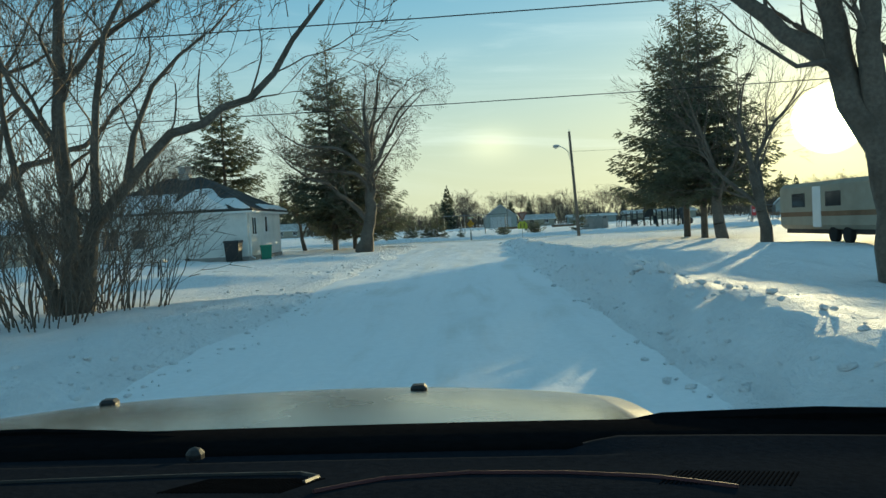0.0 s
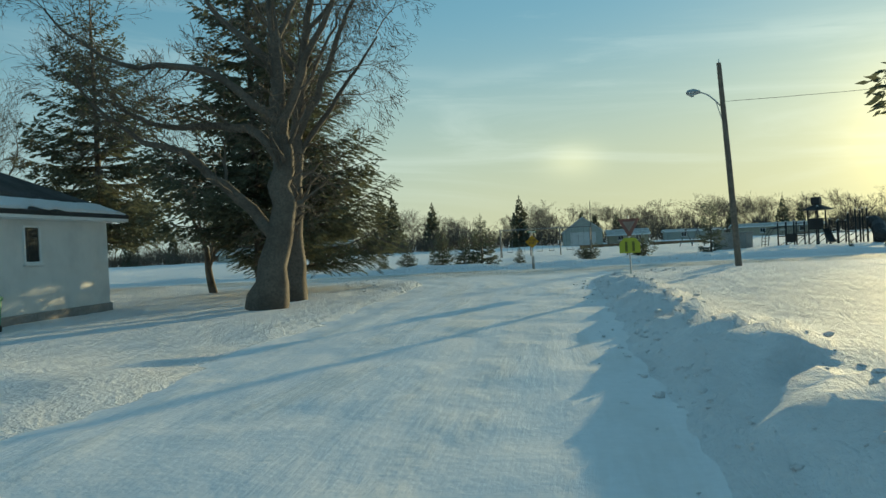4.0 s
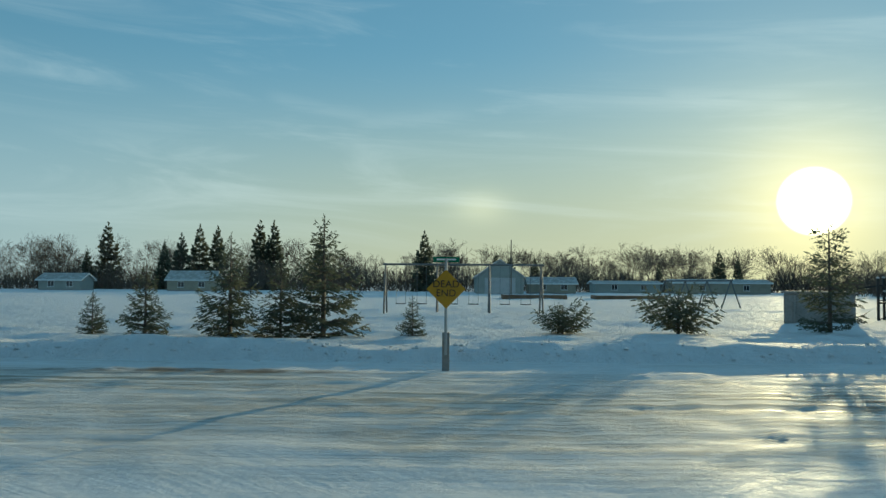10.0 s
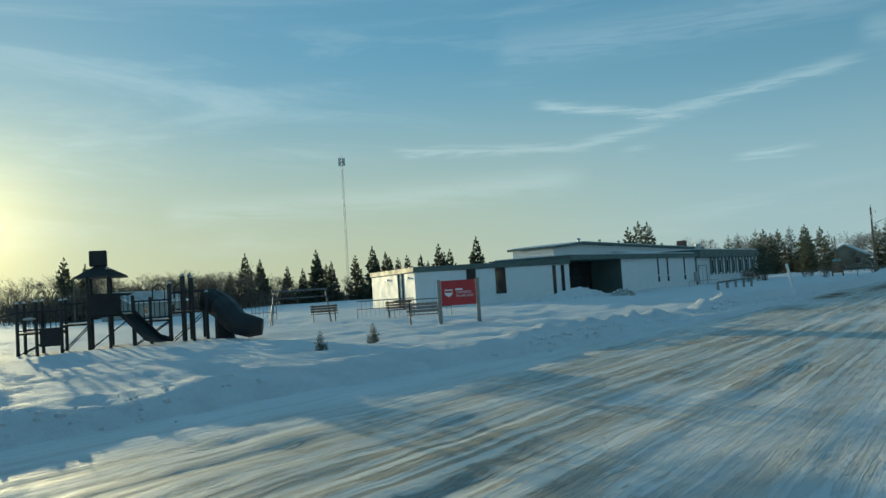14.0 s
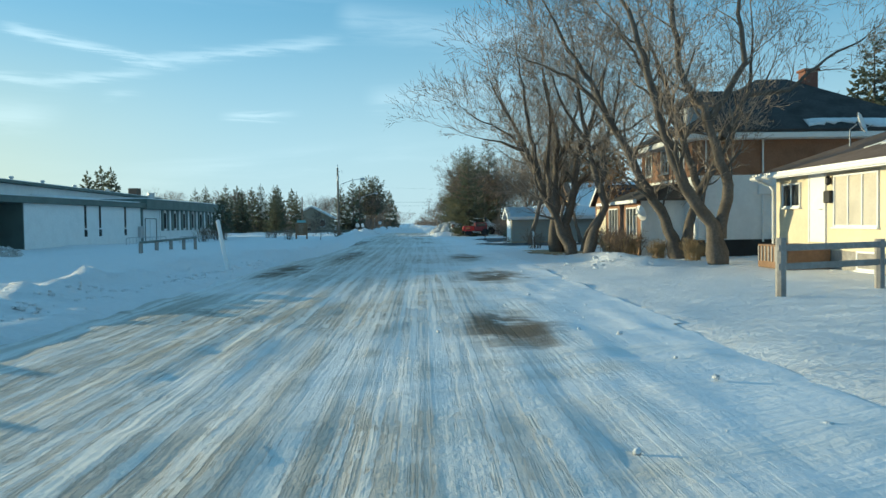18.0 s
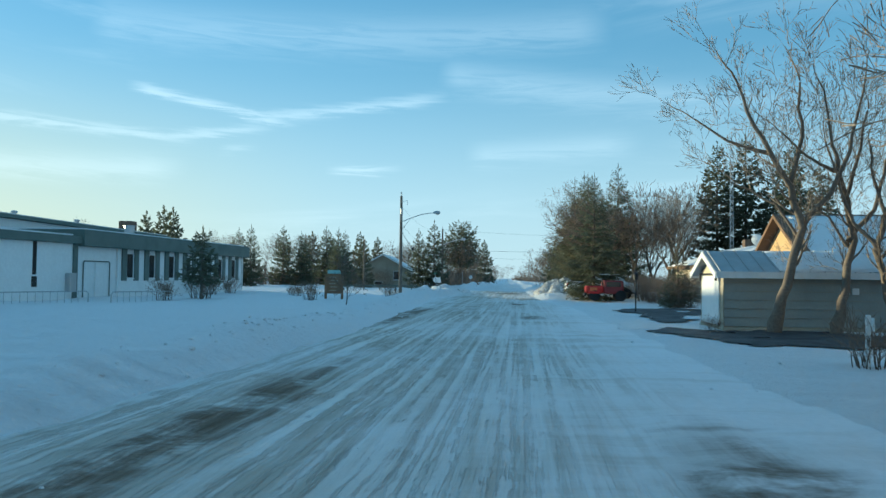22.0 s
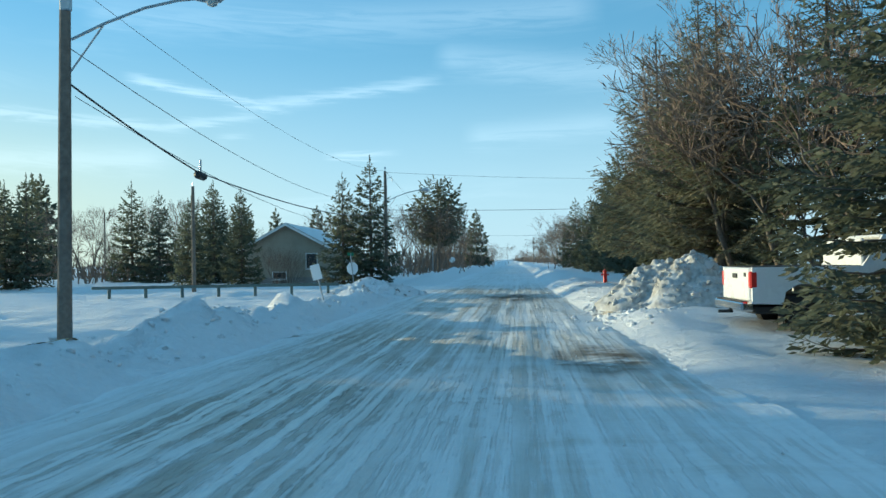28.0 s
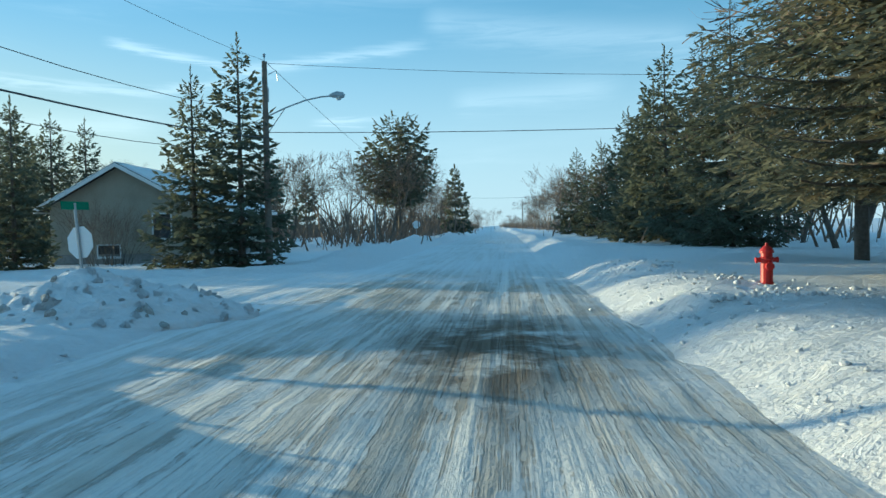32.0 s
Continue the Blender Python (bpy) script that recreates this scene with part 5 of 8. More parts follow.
def far_wood(name, seed, spans, label, mat, n, h0, h1, stout=0.13):
    """A joined belt of distant leafless trees."""
    rng = np.random.default_rng(seed)
    out = []
    for i in range(n):
        (xa, ya), (xb, yb) = spans[i % len(spans)]
        s = rng.random()
        x, y = xa + (xb - xa) * s + rng.normal(0, 2), ya + (yb - ya) * s + rng.normal(0, 5)
        h = rng.uniform(h0, h1)
        segs = []
        grow(rng, Vector((0, 0, 0)), Vector((0, 0, 1)), h * 0.24, stout, 0, segs, 4, 0.05, 0.16, (5, 4, 4, 5))
        a = np.array(segs)
        a[:, :6] *= h / a[:, 5].max()
        a[:, [0, 1, 3, 4]] *= 1.15
        a[:, [0, 3]] += x
        a[:, [1, 4]] += y
        a[:, 6:] = np.maximum(a[:, 6:] * 1.1, 0.16 * stout)
        out.append(a)
    v, q = ribbons(np.concatenate(out), rng)
    ob = new(name, array_mesh(name, v, q))
    ob.data.materials.append(mat)
    return tagged(ob, label, "wood", kind="stuff")


far_wood("far_wood", 51, (((-130, 150), (-20, 165)), ((-20, 165), (60, 190)), ((60, 190), (170, 170))), "distant belt of leafless trees along the field", TWIG, 120, 8.0, 12.8)
far_wood("far_scrub", 52, (((-130, 140), (-10, 150)), ((-10, 150), (60, 170)), ((90, 150), (150, 110)), ((140, 60), (260, 45))), "distant low scrub along the field's edge", TWIG, 40, 4.0, 8.0)
far_wood("far_thicket", 53, (((165, 36), (260, 30)), ((330, -13), (700, 0)), ((330, 14), (700, 22)), ((160, -18), (330, -16))), "leafless thicket behind the yards along the street", TWIG_RED, 50, 4.5, 8.5, 0.075)


def undergrowth(name, seed, spans, label, mat, n, h0, h1):
    """Low tangled brush that closes a far belt towards the ground."""
    rng = np.random.default_rng(seed)
    k = rng.integers(0, len(spans), n)
    a = np.array(spans, float)[k]
    s = rng.random(n)[:, None]
    p = a[:, 0] + (a[:, 1] - a[:, 0]) * s + rng.normal(0, 2.5, (n, 2))
    clump = 0.45 + 0.9 * value_noise(p[:, 0], p[:, 1], 6.0, seed)
    h = rng.uniform(h0, h1, n) * clump
    z0 = h * 0.55 * rng.random(n)
    tilt = rng.normal(0, 0.3, (n, 2)) * h[:, None]
    rows = np.concatenate([p, z0[:, None] - 0.1, p + tilt, h[:, None], np.full((n, 1), 0.07), np.full((n, 1), 0.025)], 1)
    v, q = ribbons(rows, rng)
    ob = new(name, array_mesh(name, v, q))
    ob.data.materials.append(mat)
    return tagged(ob, label, "wood", kind="stuff")


undergrowth("far_brush", 54, (((-130, 136), (-20, 146)), ((-20, 146), (60, 166)), ((60, 166), (110, 150)), ((90, 150), (150, 108)), ((-130, 150), (-20, 160)), ((64, 108), (110, 112))), "dense low brush along the far edge of the field", TWIG, 24000, 2.0, 5.5)
undergrowth("far_brush", 55, (((140, 60), (260, 42)), ((165, 34), (260, 28)), ((176, 10), (330, 11)), ((330, 14), (700, 22)), ((160, -17), (330, -15)), ((330, -13), (700, 0))), "dense low brush behind the yards along the street", TWIG_RED, 11000, 1.2, 4.0)
for i in range(9):
    again(brush, 88 + 2.6 * i, 108 + 3 * (i % 3), i * 41, 0.75 + 0.06 * (i % 3), "distant leafless tree in a round clump")

# ---- buildings ----


def sheet(pts, thick):
    """A slab on a planar outline, thickened downwards."""
    s = Shape()
    n = len(pts)
    s.add([*pts, *[(x, y, z - thick) for x, y, z in pts]],
          [tuple(range(n)), tuple(range(2 * n - 1, n - 1, -1))] + [(i, i + n, (i + 1) % n + n, (i + 1) % n) for i in range(n)])
    return s


def snow_on(parent, corners, u0, u1, v0, v1, seed, thick=0.09, steps_u=26, steps_v=10, ragged=0.12):
    """A blanket of snow on a roof plane given by its four corners, with an uneven lower edge."""
    rng = np.random.default_rng(seed)
    a, b, c, d = [np.array(p, float) for p in corners]
    us, vs = np.linspace(u0, u1, steps_u), np.linspace(v0, v1, steps_v)
    wob = np.convolve(rng.normal(0, 1, steps_u + 4), np.ones(5) / 5, "valid") * ragged
    top, low = [], []
    for i, u in enumerate(us):
        for j, v in enumerate(vs):
            vv = v0 + (v - v0) + wob[i] * (1 - j / (steps_v - 1))
            vv = min(max(vv, 0.0), 1.0)
            p = (a * (1 - u) + b * u) * (1 - vv) + (d * (1 - u) + c * u) * vv
            edge = min(i, steps_u - 1 - i, j * 2, (steps_v - 1 - j) * 2)
            h = thick * (1 - 0.75 * math.exp(-edge * 0.9)) * (0.85 + 0.3 * rng.random())
            top.append((p[0], p[1], p[2] + 0.012 + h))
            low.append((p[0], p[1], p[2] + 0.006))
    n = len(top)
    f = []
    for i in range(steps_u - 1):
        for j in range(steps_v - 1):
            k = i * steps_v + j
            f += [(k, k + steps_v, k + steps_v + 1, k + 1), (n + k, n + k + 1, n + k + steps_v + 1, n + k + steps_v)]
    rim = [i * steps_v for i in range(steps_u)] + [(steps_u - 1) * steps_v + j for j in range(1, steps_v)] + \
          [i * steps_v + steps_v - 1 for i in range(steps_u - 2, -1, -1)] + [j for j in range(steps_v - 2, 0, -1)]
    f += [(p, rim[(i + 1) % len(rim)], n + rim[(i + 1) % len(rim)], n + p) for i, p in enumerate(rim)]
    s = Shape()
    s.add(top + low, f)
    return part("roof_snow", s, SNOW, parent, "layer of snow lying on the roof", True)


FACES = {"s": (0, (0, -1)), "n": (180, (0, 1)), "e": (90, (1, 0)), "w": (-90, (-1, 0))}


def face_matrix(face, along, out, z):
    """Local x runs along the face, local -y points out of it."""
    turn, (nx, ny) = FACES[face]
    x, y = (along, ny * out) if ny else (nx * out, along)
    return pose(x, y, z, 0, 0, turn)


def window(parent, m, w, h, mull=1, curtain=False, frame_mat=None, name="window"):
    """A window whose frame stands proud of the wall at m; its middle is at m's origin."""
    f = frame_mat or WHITE
    win = new(name)
    win.parent = parent
    win.matrix_basis = m
    fr = Shape()
    b = 0.06
    for x0, x1, z0, z1 in ((-w / 2 - b, -w / 2, -h / 2 - b, h / 2 + b), (w / 2, w / 2 + b, -h / 2 - b, h / 2 + b), (-w / 2, w / 2, h / 2, h / 2 + b), (-w / 2, w / 2, -h / 2 - b, -h / 2)):
        fr.box(x0, x1, -0.05, 0.02, z0, z1, 0.008)
    for i in range(1, mull):
        x = -w / 2 + w * i / mull
        fr.box(x - 0.025, x + 0.025, -0.045, 0.02, -h / 2, h / 2, 0.006)
    part("frame", fr, f, win)
    for i in range(mull):
        part("pane", Shape().box(-w / 2 + w * i / mull + (0.025 if i else 0), -w / 2 + w * (i + 1) / mull - (0.025 if i < mull - 1 else 0), -0.012, 0.01, -h / 2, h / 2), CURTAIN if curtain else GLASS, win)
    part("sill", Shape().box(-w / 2 - 0.1, w / 2 + 0.1, -0.10, 0.0, -h / 2 - b - 0.05, -h / 2 - b, 0.01), f, win)
    return win


def door(parent, m, w=0.9, h=2.03, mat=None, label=""):
    d = new("door")
    d.parent = parent
    d.matrix_basis = m
    if label:
        tagged(d, label)
    fr = Shape().box(-w / 2 - 0.08, -w / 2, -0.05, 0.02, 0, h + 0.08, 0.008).box(w / 2, w / 2 + 0.08, -0.05, 0.02, 0, h + 0.08, 0.008).box(-w / 2, w / 2, -0.05, 0.02, h, h + 0.08, 0.008)
    part("frame", fr, WHITE, d)
    part("leaf", Shape().box(-w / 2 + 0.004, w / 2 - 0.004, -0.03, 0.01, 0.01, h - 0.004, 0.006), mat or WHITE, d)
    part("handle", Shape().tube([(w / 2 - 0.09, -0.03, 0.98), (w / 2 - 0.09, -0.09, 0.98), (w / 2 - 0.2, -0.09, 0.98)], 0.012, 6), GREY_METAL, d)
    return d


def gable_house(label, at, turn, lx, ly, eave, apex, wall, roof, axis="x", over=0.4, snow=((0.05, 0.95, 0.05, 0.95), (0.05, 0.95, 0.05, 0.95)), gable=None, category="house", name="house", base=0.35, trim=None):
    """A house with a ridge along its local x or y; local origin at the middle of its floor."""
    h = thing(name, label, category, at, turn)
    a, b = lx / 2, ly / 2
    s = Shape()
    if axis == "x":
        vs = [(-a, -b, -0.2), (a, -b, -0.2), (a, b, -0.2), (-a, b, -0.2), (-a, -b, eave), (a, -b, eave), (a, b, eave), (-a, b, eave), (-a, 0, apex), (a, 0, apex)]
        fs = [(0, 1, 2, 3), (0, 4, 5, 1), (2, 6, 7, 3), (0, 3, 7, 8, 4), (1, 5, 9, 6, 2), (4, 8, 9, 5), (6, 9, 8, 7)]
    else:
        vs = [(-a, -b, -0.2), (a, -b, -0.2), (a, b, -0.2), (-a, b, -0.2), (-a, -b, eave), (a, -b, eave), (a, b, eave), (-a, b, eave), (0, -b, apex), (0, b, apex)]
        fs = [(0, 1, 2, 3), (0, 4, 8, 5, 1), (2, 6, 9, 7, 3), (1, 5, 6, 2), (3, 7, 4, 0), (4, 7, 9, 8), (5, 8, 9, 6)]
    part("wall", s.add(vs, fs), wall, h)
    part("plinth", Shape().box(-a - 0.03, a + 0.03, -b - 0.03, b + 0.03, -0.2, base, 0.02), GREYWOOD if base else wall, h, "grey concrete plinth")
    half = b if axis == "x" else a
    rise = (apex - eave) / half
    drop = eave - over * rise + 0.03
    planes = []
    for sgn in (-1, 1):
        if axis == "x":
            q = [(-a - over, sgn * (b + over), drop), (a + over, sgn * (b + over), drop), (a + over, 0, apex + 0.03), (-a - over, 0, apex + 0.03)]
        else:
            q = [(sgn * (a + over), -b - over, drop), (sgn * (a + over), b + over, drop), (0, b + over, apex + 0.03), (0, -b - over, apex + 0.03)]
        up = [(x, y, z + 0.12) for x, y, z in q]
        r = part("roof_slope", sheet(up, 0.12), roof, h)
        planes.append(up)
        lo, hi = up[0], up[1]
        f = Shape()
        if axis == "x":
            f.box(lo[0], hi[0], min(lo[1], lo[1] + sgn * 0.03), max(lo[1], lo[1] + sgn * 0.03), drop - 0.08, drop + 0.13, 0.005)
        else:
            f.box(min(lo[0], lo[0] + sgn * 0.03), max(lo[0], lo[0] + sgn * 0.03), lo[1], hi[1], drop - 0.08, drop + 0.13, 0.005)
        part("fascia", f, trim or WHITE, h)
    for i, sn in enumerate(snow):
        if sn:
            snow_on(h, planes[i], *sn, seed=int(abs(at[0]) * 7) + i)
    if gable:
        for sgn in (-1, 1):
            if axis == "y":
                tri = [(-a + 0.1, eave), (a - 0.1, eave), (0, apex - 0.1)]
                m = pose(0, sgn * (b + 0.03), 0) if sgn < 0 else pose(0, sgn * (b + 0.03), 0, 0, 0, 180)
                part("gable", Shape().plate(tri, 0.025, m), gable, h)
    # rake boards on the gable ends
    for sgn in (-1, 1):
        for side in (-1, 1):
            if axis == "y":
                pts = [(side * (a + over), drop + 0.1), (0, apex + 0.13), (0, apex - 0.06), (side * (a + over), drop - 0.09)]
                m = pose(0, sgn * (b + over) - (0.03 if sgn < 0 else 0), 0)
            else:
                pts = [(side * (b + over), drop + 0.1), (0, apex + 0.13), (0, apex - 0.06), (side * (b + over), drop - 0.09)]
                m = pose(sgn * (a + over) + (0.03 if sgn > 0 else 0), 0, 0, 0, 0, 90)
            part("rake_board", Shape().plate(pts, 0.03, m), trim or WHITE, h)
    return h


# small white house with a hip roof beside the first street
def white_house():
    x0, x1, y0, y1, ev = -22.6, -12.6, -25.9, -17.9, 3.0
    cx, cy = (x0 + x1) / 2, (y0 + y1) / 2
    h = thing("house", "small white stucco house with a dark hip roof half under snow", "house", (cx, cy, 0))
    a, b = (x1 - x0) / 2, (y1 - y0) / 2
    part("wall", Shape().box(-a, a, -b, b, -0.2, ev, 0.02), STUCCO, h)
    part("plinth", Shape().box(-a - 0.05, a + 0.05, -b - 0.05, b + 0.05, -0.2, 0.3, 0.02), GREYWOOD, h, "stained concrete plinth")
    o, pk = 0.5, 5.3
    A, B = a + o, b + o
    r0, r1 = (-1.2, 0, pk), (1.2, 0, pk)
    c = [(-A, -B, ev), (A, -B, ev), (A, B, ev), (-A, B, ev)]
    planes = [(c[0], c[1], r1, r0), (c[1], c[2], r1), (c[2], c[3], r0, r1), (c[3], c[0], r0)]
    for p in planes:
        part("roof_slope", sheet([(x, y, z + 0.12) for x, y, z in p], 0.12), SHINGLE, h)
    part("soffit", Shape().box(-A + 0.01, A - 0.01, -B + 0.01, B - 0.01, ev - 0.10, ev - 0.004, 0.01), WHITE, h)
    q = [(x, y, z + 0.12) for x, y, z in planes[0]]
    snow_on(h, q, 0.02, 0.55, 0.02, 0.5, 5)
    snow_on(h, q, 0.72, 0.99, 0.02, 0.30, 6)
    q = [(x, y, z + 0.12) for x, y, z in (c[1], c[2], r1, r1)]
    snow_on(h, q, 0.3, 0.98, 0.02, 0.14, 7)
    # cross gable over the front
    g = Shape().add([(0.2, -B - 0.05, ev + 0.05), (4.2, -B - 0.05, ev + 0.05), (2.2, -B - 0.05, ev + 1.35), (2.2, -1.0, ev + 1.55)], [(0, 1, 2), (0, 2, 3), (1, 3, 2)])
    part("front_gable", g, SHINGLE, h)
    part("gable_snow", Shape().add([(0.35, -B - 0.1, ev + 0.16), (4.1, -B - 0.1, ev + 0.16), (2.2, -B - 0.1, ev + 1.36), (2.2, -1.1, ev + 1.64), (0.1, -B + 0.5, ev + 0.3)], [(0, 1, 2), (1, 3, 2), (0, 2, 4), (2, 3, 4)]), SNOW, h)
    part("chimney", Shape().box(-0.33, 0.33, -0.3, 0.3, pk - 0.6, pk + 0.75, 0.03).box(-0.38, 0.38, -0.35, 0.35, pk + 0.75, pk + 0.84, 0.02), GREYWOOD, h, "squat grey chimney")
    window(h, face_matrix("e", 0.2, a, 2.2), 0.6, 0.95)
    window(h, face_matrix("e", -2.6, a, 2.1), 0.95, 1.0, 2)
    window(h, face_matrix("s", -3.3, b, 1.6), 1.0, 1.2, 2)
    window(h, face_matrix("s", -1.6, b, 1.6), 0.7, 1.1)
    part("rainwater_pipe", Shape().tube([(a + 0.06, -b + 0.3, ev - 0.1), (a + 0.06, -b + 0.3, 0.3), (a + 0.3, -b + 0.3, 0.15)], 0.04, 8), WHITE, h)
    return h


white_house()
low = thing("house", "low grey house half hidden behind the white one", "house", (-31.0, -22.0, 0))
part("wall", Shape().box(-3, 3, -3, 3, -0.2, 2.3, 0.02), GREY_SIDING, low)
part("roof", Shape().add([(-3.4, -3.4, 2.3), (3.4, -3.4, 2.3), (3.4, 3.4, 2.3), (-3.4, 3.4, 2.3), (-3.4, 0, 3.3), (3.4, 0, 3.3)], [(0, 1, 5, 4), (2, 3, 4, 5), (0, 4, 3), (1, 2, 5), (0, 3, 2, 1)]), SNOW, low, "snow-covered low roof")
window(low, face_matrix("e", 0, 3, 1.4), 1.0, 0.9, 2)

# long school of white block walls under dark fascia boards
def school():
    w = thing("school", "long low white school wing with dark fascia boards", "school", (53.0, 30.8, 0), -33)
    part("wall", Shape().box(0, 13.6, 0, 11.0, -0.3, 2.95, 0.03), WHITE, w)
    part("fascia", Shape().box(-0.12, 13.7, -0.12, 11.1, 2.95, 3.35, 0.02), FASCIA, w, "dark flat roof edge")
    for y in (2.6, 3.5):
        part("slot_window", Shape().box(-0.05, 0.02, y, y + 0.4, 0.2, 2.9, 0.01), GLASS, w)
    for y, z in ((1.2, 2.5), (6.3, 2.5)):
        part("wall_lamp", Shape().box(-0.16, 0.0, y, y + 0.45, z, z + 0.13, 0.02), GREY_METAL, w)
    for x, wd in ((4.3, 0.8), (5.4, 0.7), (6.8, 0.9)):
        part("tall_window", Shape().box(x, x + wd, -0.05, 0.02, 0.9, 2.94, 0.01), GLASS if wd != 0.7 else WHITE, w)
    for x in (12.0, 12.8):
        part("slot_window", Shape().box(x, x + 0.3, -0.05, 0.02, 0.4, 2.9, 0.01), GLASS, w)
    e = thing("school", "main white school block with tall slot windows and a dark entrance", "school", (64.7, 23.6, 0), -3.5)
    part("wall", Shape().box(10.0, 28.9, 0, 7.8, -0.3, 3.25, 0.03).box(0, 10.0, 3.2, 7.8, -0.3, 3.25, 0.03), WHITE, e)
    # the recess gets its dark from this near-black sheet over the white wall
    part("entrance_wall", Shape().box(0.02, 9.98, 3.14, 3.2, 0.0, 3.24), DARK, e, "near-black sheet on the recessed entrance wall")
    for i, x in enumerate((2.6, 3.7, 5.4, 6.5)):
        part("door", Shape().box(x, x + 0.95, 3.06, 3.14, 0.05, 2.15, 0.01), GLASS if i != 1 else FASCIA, e)
    part("entrance_side", Shape().box(9.9, 10.0, 0.02, 3.1, 0.0, 3.24, 0.01), FASCIA, e)
    part("fascia", Shape().box(-0.1, 29.0, -0.35, 7.9, 3.25, 3.68, 0.02), FASCIA, e, "dark green roof edge")
    for x in (18.2, 20.6, 25.2):
        part("slot_window", Shape().box(x, x + 0.28, -0.04, 0.02, 1.5, 3.24, 0.01), GLASS, e)
        part("slot_panel", Shape().box(x - 0.04, x + 0.32, -0.06, 0.02, 0.85, 1.40, 0.01), DARK, e)
    part("rain_pipe", Shape().box(28.55, 28.95, -0.08, 0.0, 0.2, 3.25, 0.01), FASCIA, e)
    part("meter_box", Shape().box(27.9, 28.5, -0.35, 0.0, 0.6, 1.6, 0.04), GREY_METAL, e)
    # classroom wing with paired windows between dark boards
    c = thing("school", "school classroom wing with paired windows between dark boards", "school", (93.6, 21.6, 0), -1.5)
    part("wall", Shape().box(0, 25, 0.3, 20, -0.3, 3.15, 0.03), WHITE, c)
    part("fascia", Shape().box(-0.05, 25.4, -0.25, 20.2, 3.15, 4.08, 0.02), FASCIA, c, "deep dark green roof edge")
    part("roof_snow", Shape().box(0.2, 25, 0.1, 19.8, 4.082, 4.17, 0.04), SNOW, c)
    part("panel_frame", Shape().tube([(0.7, 0.26, 0.2), (0.7, 0.26, 2.2), (0.8, 0.26, 2.3), (3.4, 0.26, 2.3), (3.5, 0.26, 2.2), (3.5, 0.26, 0.2)], 0.035, 6), FASCIA, c)
    part("door", Shape().box(1.9, 2.8, 0.22, 0.3, 0.1, 2.2, 0.01), WHITE, c, "white side door")
    for i in range(7):
        x = 5.0 + i * 2.85
        part("board", Shape().box(x - 0.1, x + 0.44, 0.2, 0.3, 1.15, 3.15, 0.01), FASCIA, c)
        part("board", Shape().box(x + 1.40, x + 1.94, 0.2, 0.3, 1.15, 3.15, 0.01), FASCIA, c)
        window(c, pose(x + 0.92, 0.3, 2.1), 0.76, 1.5, 1)
    for x in (4.3, 14.6, 24.9):
        part("rain_pipe", Shape().tube([(x, 0.2, 3.4), (x, 0.2, 0.3)], 0.05, 6), WHITE, c)
    part("roof_drum", Shape().lathe([(0.36, 0), (0.36, 0.95), (0.40, 0.97), (0.40, 1.03), (0.02, 1.05)], 14, (12.5, 4.0, 4.08)), GREY_METAL, c, "grey drum-shaped roof vent")
    part("roof_snow", Shape().box(0.3, 28.6, 0.0, 7.6, 3.682, 3.78, 0.04), SNOW, e, "layer of snow lying on the flat roof")
    # the hall behind, with a low-pitched roof
    g = thing("school_hall", "taller school hall with a low pitched snowy roof", "school", (84.0, 31.5, 0), -3.5)
    x0, xr, x1, z0, zr, z1 = -5.4, 0.5, 36.0, 4.95, 5.4, 4.8
    part("wall", Shape().add([(x0, 0, -0.3), (x1, 0, -0.3), (x1, 5, -0.3), (x0, 5, -0.3), (x0, 0, z0), (xr, 0, zr), (x1, 0, z1), (x0, 5, z0), (xr, 5, zr), (x1, 5, z1)],
                             [(0, 1, 6, 5, 4), (3, 7, 8, 9, 2), (0, 4, 7, 3), (1, 2, 9, 6), (0, 3, 2, 1), (4, 5, 8, 7), (5, 6, 9, 8)]), WHITE, g)
    for a, za, b, zb in ((x0 - 0.5, z0, xr, zr), (xr, zr, x1 + 0.5, z1)):
        part("roof_slope", sheet([(a, -0.6, za + 0.25), (b, -0.6, zb + 0.25), (b, 5.4, zb + 0.25), (a, 5.4, za + 0.25)], 0.22), FASCIA, g)
        part("roof_snow", sheet([(a + 0.3, -0.3, za + 0.34), (b, -0.3, zb + 0.34), (b, 5.2, zb + 0.34), (a + 0.3, 5.2, za + 0.34)], 0.08), SNOW, g)
    part("roof_box", Shape().box(31.5, 32.6, 0.4, 1.5, 4.9, 6.1, 0.05), BROWN_ROOF, g, "brown roof vent")
    part("lean_roof", sheet([(8, -6.5, 3.75), (21, -6.5, 3.75), (21, 0, 4.6), (8, 0, 4.6)], 0.1), SNOW, g, "snow-covered lean-to roof")
    for x, z in ((2.0, 5.6), (7.0, 5.5), (12.0, 5.4), (18.0, 5.25), (25.0, 5.15)):
        part("roof_vent", Shape().lathe([(0.14, 0), (0.14, 0.4), (0.24, 0.42), (0.2, 0.55), (0.02, 0.6)], 10, (x, 1.0, z)), GREY_METAL, g)


school()

# cream house with a brown roof
cream = gable_house("cream bungalow with white trim and a brown shingle roof under snow", (43.2, -19.9, 0.25), 0, 8.4, 9.8, 2.75, 4.3, CREAM, BROWN_ROOF, "x", 0.55, ((0.0, 1.0, 0.0, 1.0), (0.04, 0.62, 0.35, 0.92)))
window(cream, face_matrix("n", -0.6, 4.9, 1.75), 2.1, 1.35, 3, True)
window(cream, face_matrix("n", 3.1, 4.9, 2.0), 1.1, 0.65, 2)
window(cream, face_matrix("n", -1.2, 4.9, 0.12), 0.9, 0.4, 1)
